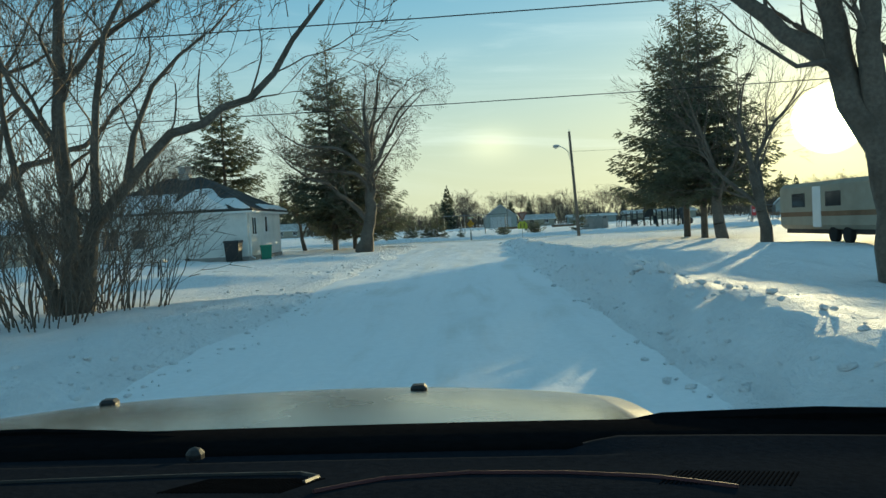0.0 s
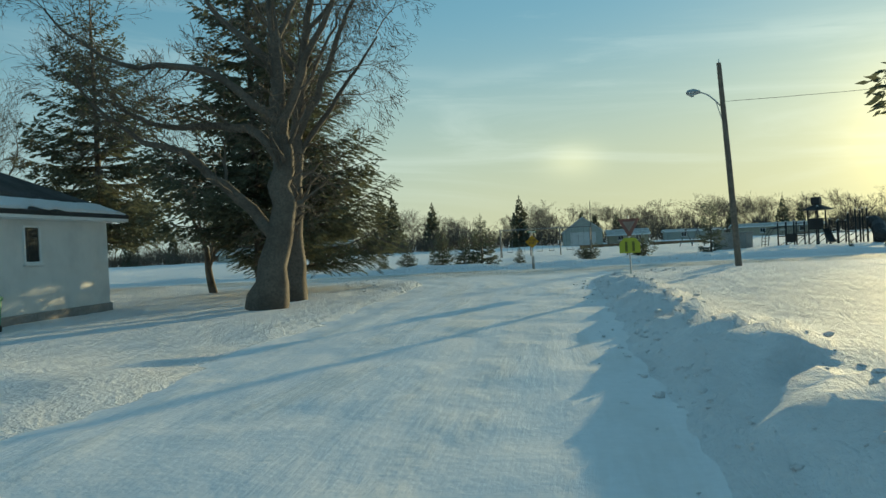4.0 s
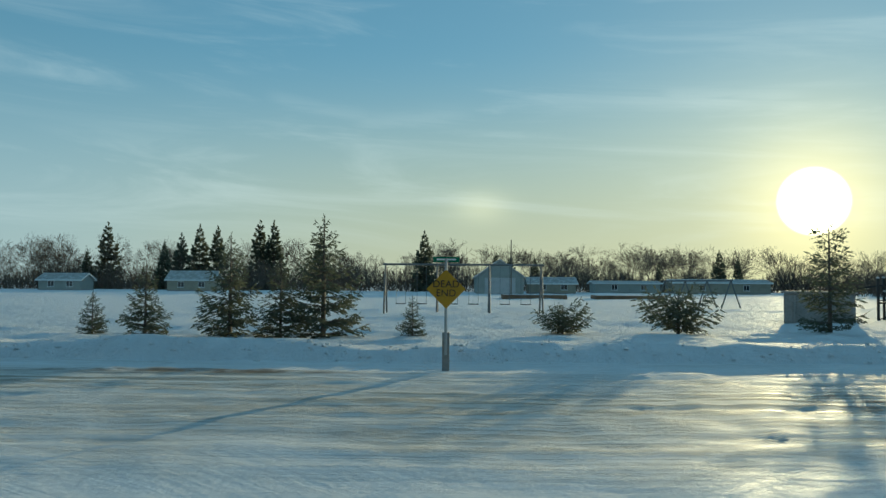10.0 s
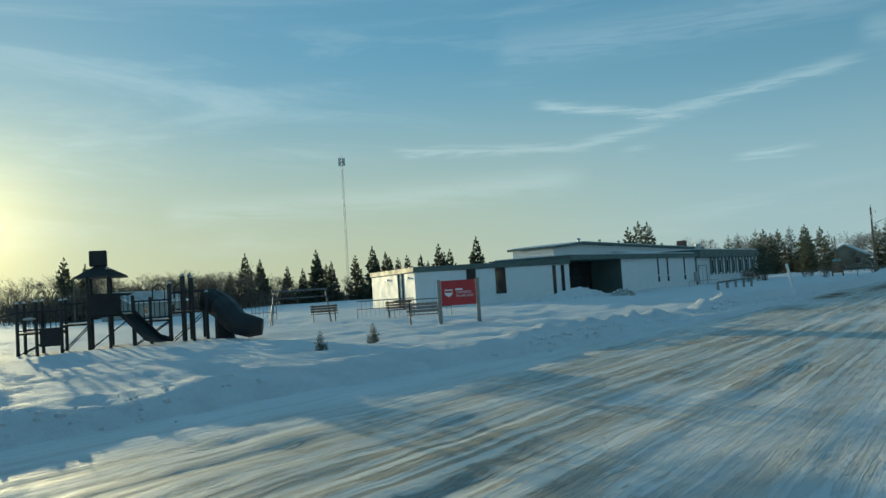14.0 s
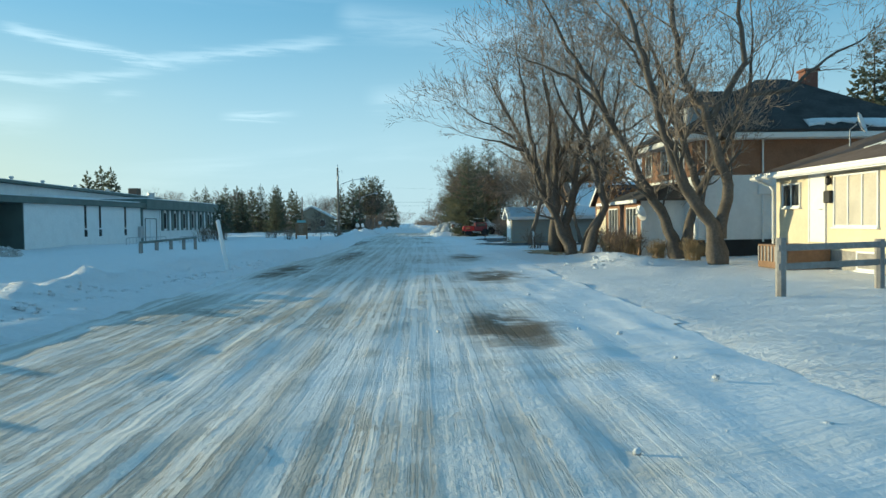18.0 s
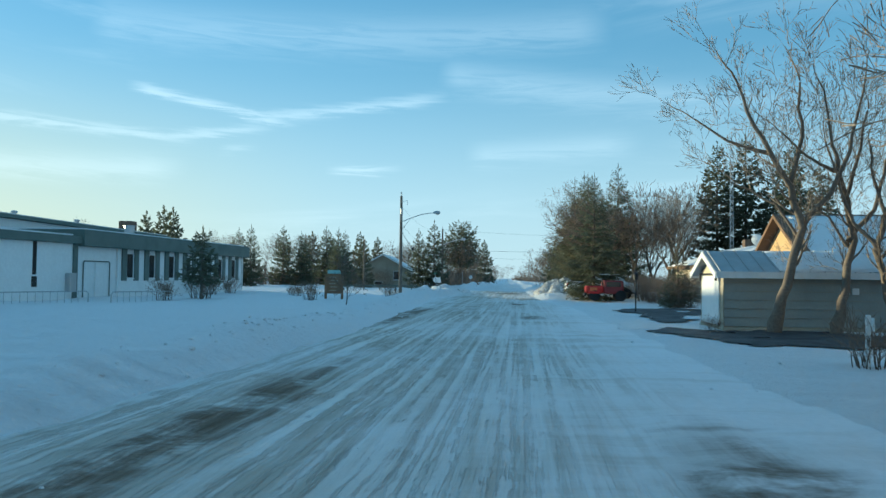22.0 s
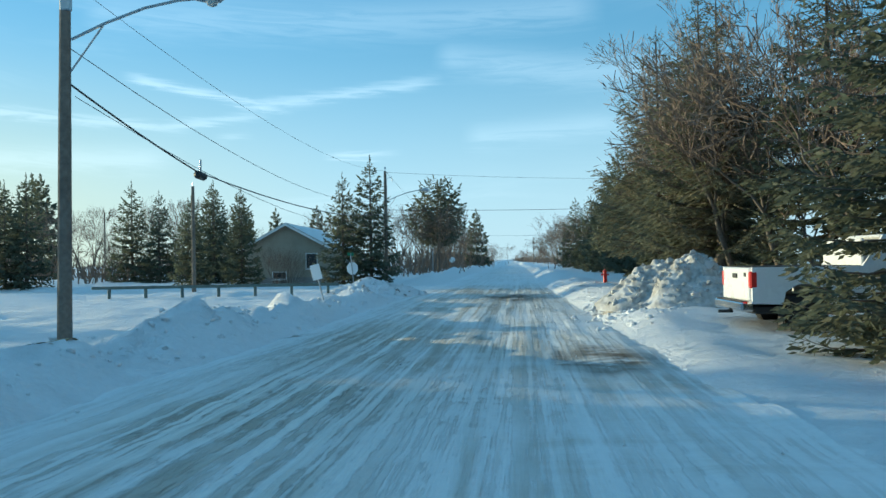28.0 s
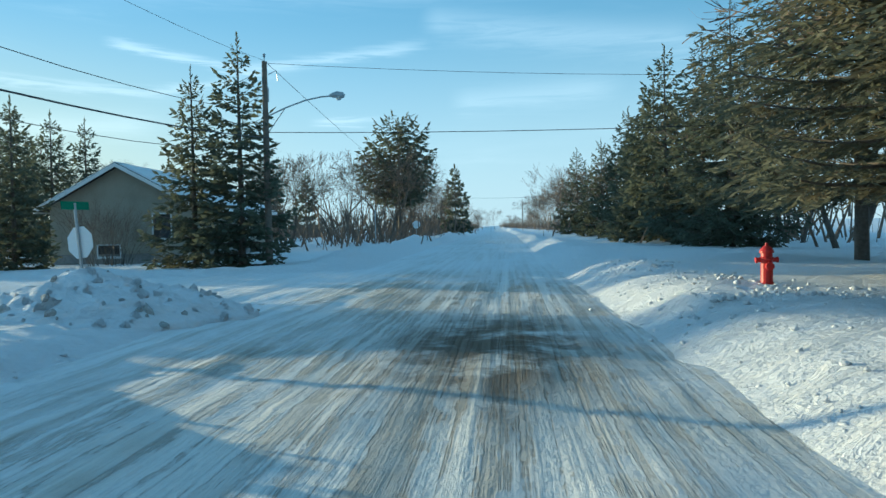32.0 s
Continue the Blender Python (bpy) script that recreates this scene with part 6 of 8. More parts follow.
door(cream, face_matrix("n", 1.45, 4.9, 0.55), 0.85, 2.0, None, "white front door")
part("porch_step", Shape().box(0.6, 2.6, 4.95, 6.2, -0.2, 0.5, 0.02), WOOD, cream, "brown wooden porch landing")
for i in range(9):
    part("lattice_slat", Shape().box(0.62 + i * 0.23, 0.70 + i * 0.23, 6.2, 6.23, 0.0, 0.45, 0.005), GREYWOOD, cream)
part("letter_box", Shape().box(0.5, 0.85, 4.92, 5.06, 1.7, 2.05, 0.02), BLACK, cream)
part("porch_lamp", Shape().lathe([(0.02, 0), (0.08, 0.05), (0.09, 0.2), (0.02, 0.28)], 8, (0.68, 5.0, 2.2)), BLACK, cream)
part("gutter", Shape().tube([(-4.7, 5.5, 2.62), (4.75, 5.5, 2.6)], 0.06, 8), WHITE, cream)
part("rainwater_pipe", Shape().tube([(4.7, 5.45, 2.6), (4.5, 4.98, 2.35), (4.3, 4.96, 2.2), (4.3, 4.96, 0.1)], 0.04, 8), WHITE, cream)


def dish(parent, at, r, turn):
    d = new("satellite_dish")
    d.parent = parent
    d.matrix_basis = pose(*at, 0, 0, turn)
    bowl = Shape().lathe([(0.02, 0.0), (r * 0.5, 0.03), (r, 0.11), (r, 0.13), (r * 0.5, 0.05), (0.02, 0.02)], 16)
    bowl.v = [tuple(pose(0, 0, 0.55, 72) @ Vector(p)) for p in bowl.v]
    part("bowl", bowl, WHITE, d, "pale satellite dish")
    part("mast", Shape().tube([(0, 0.05, 0.55), (0, 0.25, 0.4), (0, 0.25, -0.4)], 0.025, 6), GREY_METAL, d)
    part("arm", Shape().tube([(0, -0.02, 0.35), (0, -0.42, 0.5)], 0.014, 6), GREY_METAL, d)


dish(cream, (3.4, 2.6, 3.7), 0.36, -40)


def brick_house():
    """Two storeys: white below, brown brick above, a steep hip roof with a dormer and a chimney."""
    h = thing("house", "old two-storey brown brick house with a steep dark hip roof", "house", (57.15, -19.2, 0.2))
    a, b, ev, pk = 4.05, 4.8, 4.55, 7.5
    part("lower_wall", Shape().box(-a, a, -b, b, -0.3, 3.1, 0.02), WHITE, h, "white lower storey")
    part("plinth", Shape().box(-a - 0.05, a + 0.05, -b - 0.05, b + 0.05, -0.3, 0.5, 0.02), DARK, h)
    part("upper_wall", Shape().box(-a - 0.01, a + 0.01, -b - 0.01, b + 0.01, 3.1, ev, 0.02), BRICK, h, "brown brick upper storey")
    o = 0.65
    A, B = a + o, b + o
    part("eaves_box", Shape().box(-A, A, -B, B, ev - 0.05, ev + 0.18, 0.03), WHITE, h, "white boxed eaves")
    c = [(-A, -B, ev + 0.19), (A, -B, ev + 0.19), (A, B, ev + 0.19), (-A, B, ev + 0.19)]
    r0, r1 = (0, -0.7, pk), (0, 0.7, pk)
    for p in ((c[0], c[1], r0), (c[1], c[2], r1, r0), (c[2], c[3], r1), (c[3], c[0], r0, r1)):
        part("roof_slope", sheet([(x, y, z + 0.1) for x, y, z in p], 0.1), SHINGLE, h)
    snow_on(h, [(x, y, z + 0.1) for x, y, z in (c[3], c[0], r0, r1)], 0.45, 0.98, 0.03, 0.16, 31)
    part("chimney", Shape().box(-0.45, 0.2, -1.9, -1.3, pk - 2.2, pk + 0.4, 0.03).box(-0.52, 0.27, -1.97, -1.23, pk + 0.4, pk + 0.5, 0.02), material("red_brick", (0.22, 0.10, 0.07), 0.85, bump=0.3), h, "red brick chimney")
    d = new("dormer")
    d.parent = h
    d.matrix_basis = pose(-1.2, 3.3, ev + 0.3)
    part("dormer_wall", Shape().box(-1.0, 1.0, -1.6, 1.3, 0, 1.25, 0.02), WHITE, d)
    part("dormer_roof", Shape().add([(-1.35, -2.2, 1.25), (1.35, -2.2, 1.25), (1.35, 1.65, 1.25), (-1.35, 1.65, 1.25), (0, -2.2, 2.05), (0, 0.8, 2.05)], [(0, 1, 4), (1, 2, 5, 4), (2, 3, 5), (3, 0, 4, 5), (0, 3, 2, 1)]), SHINGLE, d)
    window(d, pose(0.0, 1.3, 0.65, 0, 0, 180), 0.9, 0.7, 2)
    for x in (-1.95, 0.2, 2.7):
        window(h, face_matrix("n", x, b + 0.01, 3.95), 0.95, 0.95, 2)
    window(h, face_matrix("w", -0.4, a, 1.35), 2.6, 1.2, 2)
    part("shade_board", Shape().box(-a - 0.12, -a, -2.6, 2.4, 2.3, 2.7, 0.02), WHITE, h)
    for y in (2.2, 4.5):
        part("rainwater_pipe", Shape().tube([(-a - 0.07, y, ev), (-a - 0.07, y, 0.4)], 0.04, 6), WHITE, h)
    # single-storey front part with tall windows
    e = thing("brick_porch", "single-storey brick front part with tall white windows", "house", (58.0, -13.4, 0.2))
    part("wall", Shape().box(-3.2, 3.2, -0.98, 0.85, -0.3, 2.15, 0.02), BRICK, e)
    part("side_wall", Shape().box(-3.26, -3.2, -0.98, 0.85, -0.3, 2.15), WHITE, e)
    part("roof", Shape().add([(-3.6, -0.98, 2.15), (3.6, -0.98, 2.15), (3.6, 1.15, 2.15), (-3.6, 1.15, 2.15), (-2.4, -0.98, 2.98), (2.4, -0.98, 2.98)], [(0, 3, 2, 1), (0, 1, 5, 4), (1, 2, 5), (3, 4, 5, 2), (0, 4, 3)]), SHINGLE, e)
    part("gutter", Shape().box(-3.62, 3.62, 1.14, 1.24, 2.05, 2.2, 0.02), WHITE, e)
    for x in (-1.8, 1.5):
        window(e, face_matrix("n", x, 0.85, 1.24), 1.6, 1.2, 3)
    dish(e, (-3.45, 1.0, 1.05), 0.34, 20)
    part("base_board", Shape().box(-3.28, 3.24, 0.85, 0.89, -0.3, 0.25, 0.01), WOOD, e)


brick_house()

# garage with a metal roof and horizontal siding
def garage():
    g = gable_house("small tan garage with white door and snowy metal roof", (78.5, -12.8, 0.15), 0, 3.1, 6.4, 1.7, 2.3, TAN, GREY_METAL, "y", 0.3, ((0.02, 0.72, 0.03, 0.98), (0.02, 0.9, 0.03, 0.98)), CREAM, "garage", "garage", 0.0, WHITE)
    part("garage_door", Shape().box(-1.15, 1.2, 3.2, 3.26, 0.02, 1.62, 0.02), WHITE, g, "plain white lift-up door")
    part("door_track", Shape().box(-1.35, 1.4, 3.26, 3.3, 1.64, 1.7, 0.01), BLACK, g)
    for x in (-1.1, 1.1):
        part("hinge", Shape().box(x - 0.05, x + 0.05, 3.3, 3.36, 1.45, 1.72, 0.01), BLACK, g)
    for i in range(6):
        z = 0.02 + i * 0.278
        part("siding_board", Shape().add([(-1.59, -3.18, z), (-1.59, 3.18, z), (-1.56, 3.18, z + 0.265), (-1.56, -3.18, z + 0.265), (-1.54, -3.18, z), (-1.54, 3.18, z)], [(0, 1, 2, 3), (0, 4, 5, 1)]), GREY_SIDING, g)
    for i in range(16):
        y = -3.4 + i * 0.45
        part("roof_rib", Shape().tube([(-1.86, y, 1.745), (-0.02, y, 2.46)], 0.022, 5), GREY_METAL, g)
    for z0, z1, y in ((1.06, 1.26, -0.9), (1.06, 1.26, -0.62)):
        part("number_plate", Shape().box(-1.63, -1.59, y, y + 0.2, z0, z1, 0.005), WHITE, g)


garage()
hut = gable_house("brick garage with a brown gable, pale door and dark roof", (70.5, -17.5, 0.15), 0, 3.8, 6.0, 2.45, 3.45, BRICK, SHINGLE, "y", 0.3, (None, None), BRICK, "garage", "garage", 0.0, WHITE)
part("overhead_door", Shape().box(-1.3, 1.3, 3.01, 3.06, 0.0, 2.1, 0.01), CREAM, hut, "pale garage door")
for z in (0.5, 1.0, 1.5):
    part("door_seam", Shape().box(-1.28, 1.28, 3.06, 3.075, z, z + 0.03), WHITE, hut)
ochre = gable_house("tan house with an ochre gable and a snowy roof", (93.0, -21.4, 0.2), 0, 7.6, 9.5, 2.6, 4.7, BEIGE, BROWN_ROOF, "y", 0.6, ((0.05, 0.95, 0.1, 0.95), (0.05, 0.95, 0.1, 0.95)), ORANGE, trim=WOOD)
window(ochre, face_matrix("n", -2.2, 4.75, 1.4), 1.0, 1.3, 2, True)
part("porch_roof", sheet([(-6.5, 3.0, 2.4), (-3.6, 3.0, 2.4), (-3.6, 7.0, 2.25), (-6.5, 7.0, 2.25)], 0.15), SNOW, ochre, "snowy porch roof")
brown = gable_house("low brown bungalow with a snow-covered roof behind a hedge", (110.6, -20.0, 0.2), 0, 13.0, 8.5, 2.5, 3.8, TAN, BROWN_ROOF, "x", 0.6, ((0.0, 1.0, 0.0, 1.0), (0.0, 1.0, 0.05, 1.0)), trim=WOOD)
for x in (-3.5, 0.5, 4.0):
    window(brown, face_matrix("n", x, 4.25, 1.5), 1.5, 1.0, 2, True)
window(brown, face_matrix("w", 1.4, 6.5, 1.5), 1.5, 1.3, 2)
window(brown, face_matrix("w", -1.6, 6.5, 1.5), 1.3, 1.3, 2)
part("chimney", Shape().box(1.0, 1.7, -0.4, 0.3, 3.2, 4.5, 0.03), BROWN_ROOF, brown, "squat brown chimney")
dish(brown, (-4.5, 1.0, 3.6), 0.4, 60)
dish(brown, (-6.7, 3.0, 2.0), 0.36, 30)
cottage = gable_house("grey cottage with its gable to the street and a snowy roof", (166.0, 16.2, 0.2), 4, 15.0, 6.6, 2.6, 4.4, BEIGE, SHINGLE, "x", 0.5, ((0.0, 1.0, 0.03, 1.0), (0.0, 1.0, 0.03, 1.0)))
window(cottage, face_matrix("w", -1.9, 7.5, 1.6), 0.8, 1.1, 1)
window(cottage, face_matrix("w", 0.6, 7.5, 0.5), 1.0, 0.5, 1)
window(cottage, face_matrix("s", 2.0, 3.3, 1.5), 1.4, 1.0, 2)
barn = gable_house("large grey gabled shed far across the field", (7.3, 121, 0), 0, 7.4, 18, 2.9, 5.5, GREY_SIDING, GREY_METAL, "y", 0.3, (None, None), GREY_SIDING, "barn", "barn", 0.0, GREY_METAL)
part("barn_door", Shape().box(-2.4, 2.4, -9.06, -9.0, 0, 2.7, 0.02), GREY_METAL, barn)
FARHOUSES = ((-46, 128, 8, 5, 2.2, 3.6, BEIGE), (-66, 122, 7, 5, 2.0, 3.0, GREY_SIDING), (17, 128, 8, 6, 1.9, 2.9, BEIGE), (32, 138, 12, 6, 2.0, 2.4, GREY_SIDING), (50, 140, 18, 6, 2.2, 2.8, BEIGE), (62, 78, 7, 6, 2.3, 3.4, GREY_SIDING))
for x, y, lx, ly, e, p, m in FARHOUSES:
    f = gable_house("distant low house with a snowy roof at the field's edge", (x, y, 0), 0, lx, ly, e, p, m, HEAP, "x", 0.4, (None, None))
    window(f, face_matrix("s", -lx / 5, ly / 2, 1.3), 1.0, 0.9, 2)
    window(f, face_matrix("s", lx / 4, ly / 2, 1.3), 1.0, 0.9, 2)

# ---- signs, poles and wires ----


def words(parent, text, size, m, mat, name="lettering"):
    """Lettering as a thin mesh in local x and z, facing -y."""
    cu = bpy.data.curves.new(name, "FONT")
    cu.body, cu.size, cu.align_x, cu.align_y, cu.extrude = text, size, "CENTER", "CENTER", 0.002
    tmp = bpy.data.objects.new(name, cu)
    me = bpy.data.meshes.new_from_object(tmp)
    bpy.data.objects.remove(tmp)
    ob = part(name, me, mat, parent)
    ob.matrix_basis = m @ pose(0, 0, 0, 90)
    return ob


def ngon(n, r, turn=0.0):
    return [(r * math.cos(2 * math.pi * i / n + turn), r * math.sin(2 * math.pi * i / n + turn)) for i in range(n)]


def sign_post(t, h, r=0.03, mat=None):
    part("post", Shape().tube([(0, 0.04, -0.3), (0, 0.04, h)], r, 8), mat or GREY_METAL, t)


def stand(name, label, category, x, y, turn=0.0, lean=0.0, z=None, tip=0.0):
    t = thing(name, label, category)
    h = float(ground_height(x, y)) if z is None else z
    t.matrix_basis = pose(x, y, h - 0.02, tip, lean, turn)
    return t


t = stand("yield_sign", "red and white give-way triangle over a lime school crossing sign", "road sign", 4.52, -12.1, 4, z=0.27)
sign_post(t, 2.1)
tri = [(-0.40, 1.98), (0.40, 1.98), (0.05, 1.34), (-0.05, 1.34)]
# both plate colours carry the shade on this backlit side
part("triangle", Shape().plate(tri, 0.006), SIGN_SHADED_RED, t)
part("triangle_centre", Shape().plate([(-0.23, 1.88), (0.23, 1.88), (0, 1.5)], 0.004, pose(0, -0.006, 0)), SIGN_SHADED_FROST, t)
part("crossing_plate", Shape().plate([(-0.38, 0.72), (0.38, 0.72), (0.38, 1.08), (0.2, 1.28), (-0.2, 1.28), (-0.38, 1.08)], 0.006), LIME_SIGN, t, "lime crossing plate")
for x in (-0.13, 0.13):
    part("symbol_bar", Shape().box(x - 0.045, x + 0.045, -0.012, -0.006, 0.78, 1.14), SIGN_OLIVE, t)

t = stand("dead_end_sign", "orange-yellow dead end diamond on a post with a green street blade", "road sign", 0.55, 3.0, 0, z=0.12)
part("stub_post", Shape().box(-0.07, 0.07, 0.02, 0.12, -0.3, 0.62, 0.01), GREYWOOD, t, "weathered wooden stub")
part("post", Shape().tube([(0, 0.0, 0.2), (0, 0.0, 2.02)], 0.028, 8), GREY_METAL, t)
part("diamond", Shape().plate(ngon(4, 0.37), 0.006, pose(0, -0.04, 1.44)), YELLOW_SIGN, t)
words(t, "DEAD", 0.19, pose(0, -0.048, 1.53), BLACK)
words(t, "END", 0.19, pose(0, -0.048, 1.36), BLACK)
part("street_blade", Shape().plate([(-0.25, 1.95), (0.25, 1.95), (0.25, 2.05), (-0.25, 2.05)], 0.008, pose(0, 0, 0)), SIGN_GREEN, t, "green street name blade")
part("writing_bar", Shape().box(-0.18, 0.18, -0.006, -0.002, 1.985, 2.015), WHITE_SIGN, t)

t = stand("playground_sign", "red community playground board on two wooden posts", "sign", 30.7, 12.05, -52, z=0.02)
for x in (-0.95, 0.95):
    part("post", Shape().box(x - 0.09, x + 0.09, 0.0, 0.16, -0.3, 1.95, 0.015), GREYWOOD, t, "brown square post")
part("board", Shape().box(-0.85, 0.85, -0.03, 0.0, 0.92, 1.9, 0.01), SIGN_RED, t)
part("badge", Shape().plate([(-0.68, 1.55), (-0.30, 1.55), (-0.30, 1.36), (-0.49, 1.24), (-0.68, 1.36)], 0.004, pose(0, -0.036, 0)), WHITE_SIGN, t)
part("badge_band", Shape().box(-0.66, -0.32, -0.041, -0.037, 1.42, 1.50), SIGN_RED, t)
part("writing_bar", Shape().box(-0.16, 0.2, -0.036, -0.031, 1.50, 1.57), WHITE_SIGN, t)
words(t, "COMMUNITY", 0.125, pose(0.26, -0.034, 1.41), WHITE_SIGN)
words(t, "PLAYGROUND", 0.125, pose(0.30, -0.034, 1.28), WHITE_SIGN)
t.scale = (0.8, 1.0, 1.0)

t = stand("stop_sign", "stop sign seen from behind under a white street blade", "road sign", 137.9, 6.0, 75, 6)
sign_post(t, 2.15)
part("octagon", Shape().plate(ngon(8, 0.33, math.pi / 8), 0.006, pose(0, 0, 1.38)), WHITE_SIGN, t, "bare metal back of an octagon plate")
part("street_blade", Shape().plate([(-0.35, 2.02), (0.35, 2.02), (0.35, 2.18), (-0.35, 2.18)], 0.01, pose(0, 0.03, 0, 0, 0, 90)), SIGN_GREEN, t, "green street name blade")
t = stand("leaning_sign", "white panel on a thin post leaning in a snow bank", "road sign", 124.0, 4.1, -90, -14)
sign_post(t, 1.2, 0.025)
part("panel", Shape().box(-0.16, 0.16, -0.01, 0.0, 0.75, 1.25, 0.004), WHITE_SIGN, t)
t = stand("marker_post", "thin white marker post leaning out of the snow bank", "post", 46.3, 2.75, -90, -10)
part("post", Shape().box(-0.06, 0.06, -0.02, 0.02, -0.3, 1.6, 0.01), WHITE_SIGN, t)
t = stand("marker_post", "thin grey marker post in the snow bank", "post", 168.0, 5.4)
part("post", Shape().tube([(0, 0, -0.2), (0, 0, 2.3)], 0.03, 6), GREY_METAL, t)
t = stand("road_sign", "small white road sign far along the street", "road sign", 190.0, 5.6, -90)
sign_post(t, 1.5)
part("octagon", Shape().plate(ngon(8, 0.35, math.pi / 8), 0.006, pose(0, 0, 1.3)), WHITE_SIGN, t)

t = stand("notice_board", "dark wooden notice board with pale lettering on two posts", "sign", 100.8, 8.7, -78)
for x in (-0.52, 0.52):
    part("post", Shape().box(x - 0.08, x + 0.08, 0.0, 0.16, -0.3, 1.5, 0.015), WOOD, t)
part("board", Shape().box(-0.45, 0.45, 0.03, 0.11, 0.35, 1.6, 0.01), WOOD, t)
part("head_plate", Shape().box(-0.42, 0.42, 0.0, 0.1, 1.62, 1.85, 0.01), material("teal_plate", (0.25, 0.45, 0.45), 0.5), t)
for i in range(5):
    part("writing_bar", Shape().box(-0.30 + 0.05 * (i % 2), 0.24 - 0.07 * (i % 3), 0.02, 0.03, 0.54 + i * 0.21, 0.585 + i * 0.21), BEIGE, t)


def utility_pole(label, x, y, h, lean=(0, 0), lamp_arm=None, arm_z=6.0, bracket=True, r=0.14, cans=True):
    """A wooden pole; lamp_arm: the way its street lamp reaches out, in metres."""
    g = float(ground_height(x, y))
    t = thing("utility_pole", label, "pole", (x, y, g))
    top = Vector((lean[0], lean[1], h))
    part("pole", Shape().tube([(0, 0, -0.4), top * 0.5, top], [r, r * 0.85, r * 0.68], 12), WOOD_POLE, t)
    part("cap_pin", Shape().tube([top * 0.99, top + Vector((0, 0, 0.18))], 0.02, 6), GREY_METAL, t)
    if cans:
        part("insulator", Shape().lathe([(0.03, 0), (0.06, 0.03), (0.04, 0.07), (0.06, 0.1), (0.02, 0.14)], 10, tuple(top + Vector((0, 0, 0.16)))), GREY_METAL, t)
        part("meter_box", Shape().box(r * 0.6, r * 0.6 + 0.16, -0.09, 0.09, h - 1.5, h - 0.95, 0.02), GREY_METAL, t)
        part("cutout", Shape().tube([(0, -r, h - 0.5), (0, -0.45, h - 0.35), (0, -0.5, h - 0.75)], 0.02, 6), GREY_METAL, t)
    if lamp_arm:
        ax, ay = lamp_arm
        base = top * (arm_z / h)
        pts = [base + Vector((ax * s, ay * s, 0.75 * math.sin(s * math.pi / 2))) for s in (0.05, 0.3, 0.6, 0.85, 1.0)]
        part("lamp_arm", Shape().tube(pts, 0.03, 8), GREY_METAL, t)
        if bracket:
            part("brace", Shape().tube([base - Vector((0, 0, 0.7)), pts[1]], 0.018, 6), GREY_METAL, t)
        d = Vector((ax, ay, 0)).normalized()
        head = new("lamp_head")
        head.parent = t
        head.matrix_basis = Matrix.Translation(pts[-1]) @ pose(0, 0, 0, 0, 0, math.degrees(math.atan2(d.y, d.x)))
        part("housing", Shape().tube([(-0.08, 0, 0.02), (0.02, 0, 0.03), (0.2, 0, 0.04), (0.42, 0, 0.02), (0.5, 0, 0)], [0.05, 0.09, 0.14, 0.12, 0.05], 10), GREY_METAL, head, "grey lamp housing")
        part("lens", Shape().lathe([(0.02, -0.17), (0.09, -0.14), (0.12, -0.06), (0.1, 0.0)], 12, (0.27, 0, 0)), LAMP_GLASS, head, "frosted lamp bowl")
    return t


utility_pole("old leaning wooden pole with a small street lamp", 9.38, -7.4, 8.5, (-0.45, -0.1), (-0.95, 0.1), 6.6, cans=False)
utility_pole("tall wooden pole with a curved street lamp arm", 112.85, 6.25, 7.8, (0.25, 0.05), (0.1, -2.6), 5.7)
utility_pole("tall wooden pole with a curved street lamp arm", 152.6, 6.9, 7.7, (0, 0), (0.2, -2.5), 5.6)
utility_pole("plain bare wooden pole beside a low rail", 137.0, 14.0, 5.3, (0, 0), cans=False, r=0.11)
utility_pole("distant bare pole among the trees", 176.0, 40.0, 7.0, cans=False, r=0.1)
utility_pole("distant pole at the field's edge", 8.5, 104.0, 8.0, cans=False, r=0.1)
utility_pole("distant pole at the field's edge", 64.0, 96.0, 6.0, cans=False, r=0.1)
utility_pole("distant street lamp pole", 330.0, -6.0, 8.0, (0, 0), (0, 2.0), 6.4, cans=False, r=0.12)


def cable(label, a, b, sag, r=0.012, name="power_cable"):
    a, b = Vector(a), Vector(b)
    pts = [a.lerp(b, s / 14) - Vector((0, 0, sag * 4 * (s / 14) * (1 - s / 14))) for s in range(15)]
    ob = new(name, Shape().tube(pts, r, 5).mesh(name))
    ob.data.materials.append(BLACK)
    return tagged(ob, label, "cable", "overhead wires")


cable("thin black overhead wire crossing the street", (-40, -56.0, 6.2), (40, -58.0, 6.6), 0.8)
cable("thin black overhead wire crossing the street", (-40, -49.5, 5.3), (40, -51.5, 5.5), 0.5)
cable("thin wire running from the leaning pole", (8.95, -7.5, 7.0), (40, -14, 8.0), 0.5, 0.009)
cable("thick bundled cable from the pole down to the splice box", (113.0, 6.2, 5.15), (119.0, 6.2, 4.12), 0.05, 0.022)
cable("thick bundled cable sagging between poles", (119.4, 6.2, 4.1), (152.6, 6.8, 5.0), 0.55, 0.02)
cable("black overhead wire between poles", (113.05, 6.3, 5.9), (152.6, 6.9, 6.0), 1.2, 0.009)
cable("black overhead wire between poles", (113.1, 6.3, 7.2), (152.6, 6.9, 7.9), 0.9, 0.006)
cable("thin low wire between poles", (113.05, 6.1, 4.9), (152.6, 6.8, 4.6), 1.25, 0.008)
cable("overhead wire running on along the street", (152.6, 6.9, 7.9), (260, 12.0, 7.5), 0.8, 0.01)
cable("overhead wire crossing the street", (152.6, 6.9, 5.2), (153.5, -24, 5.4), 0.3, 0.014)
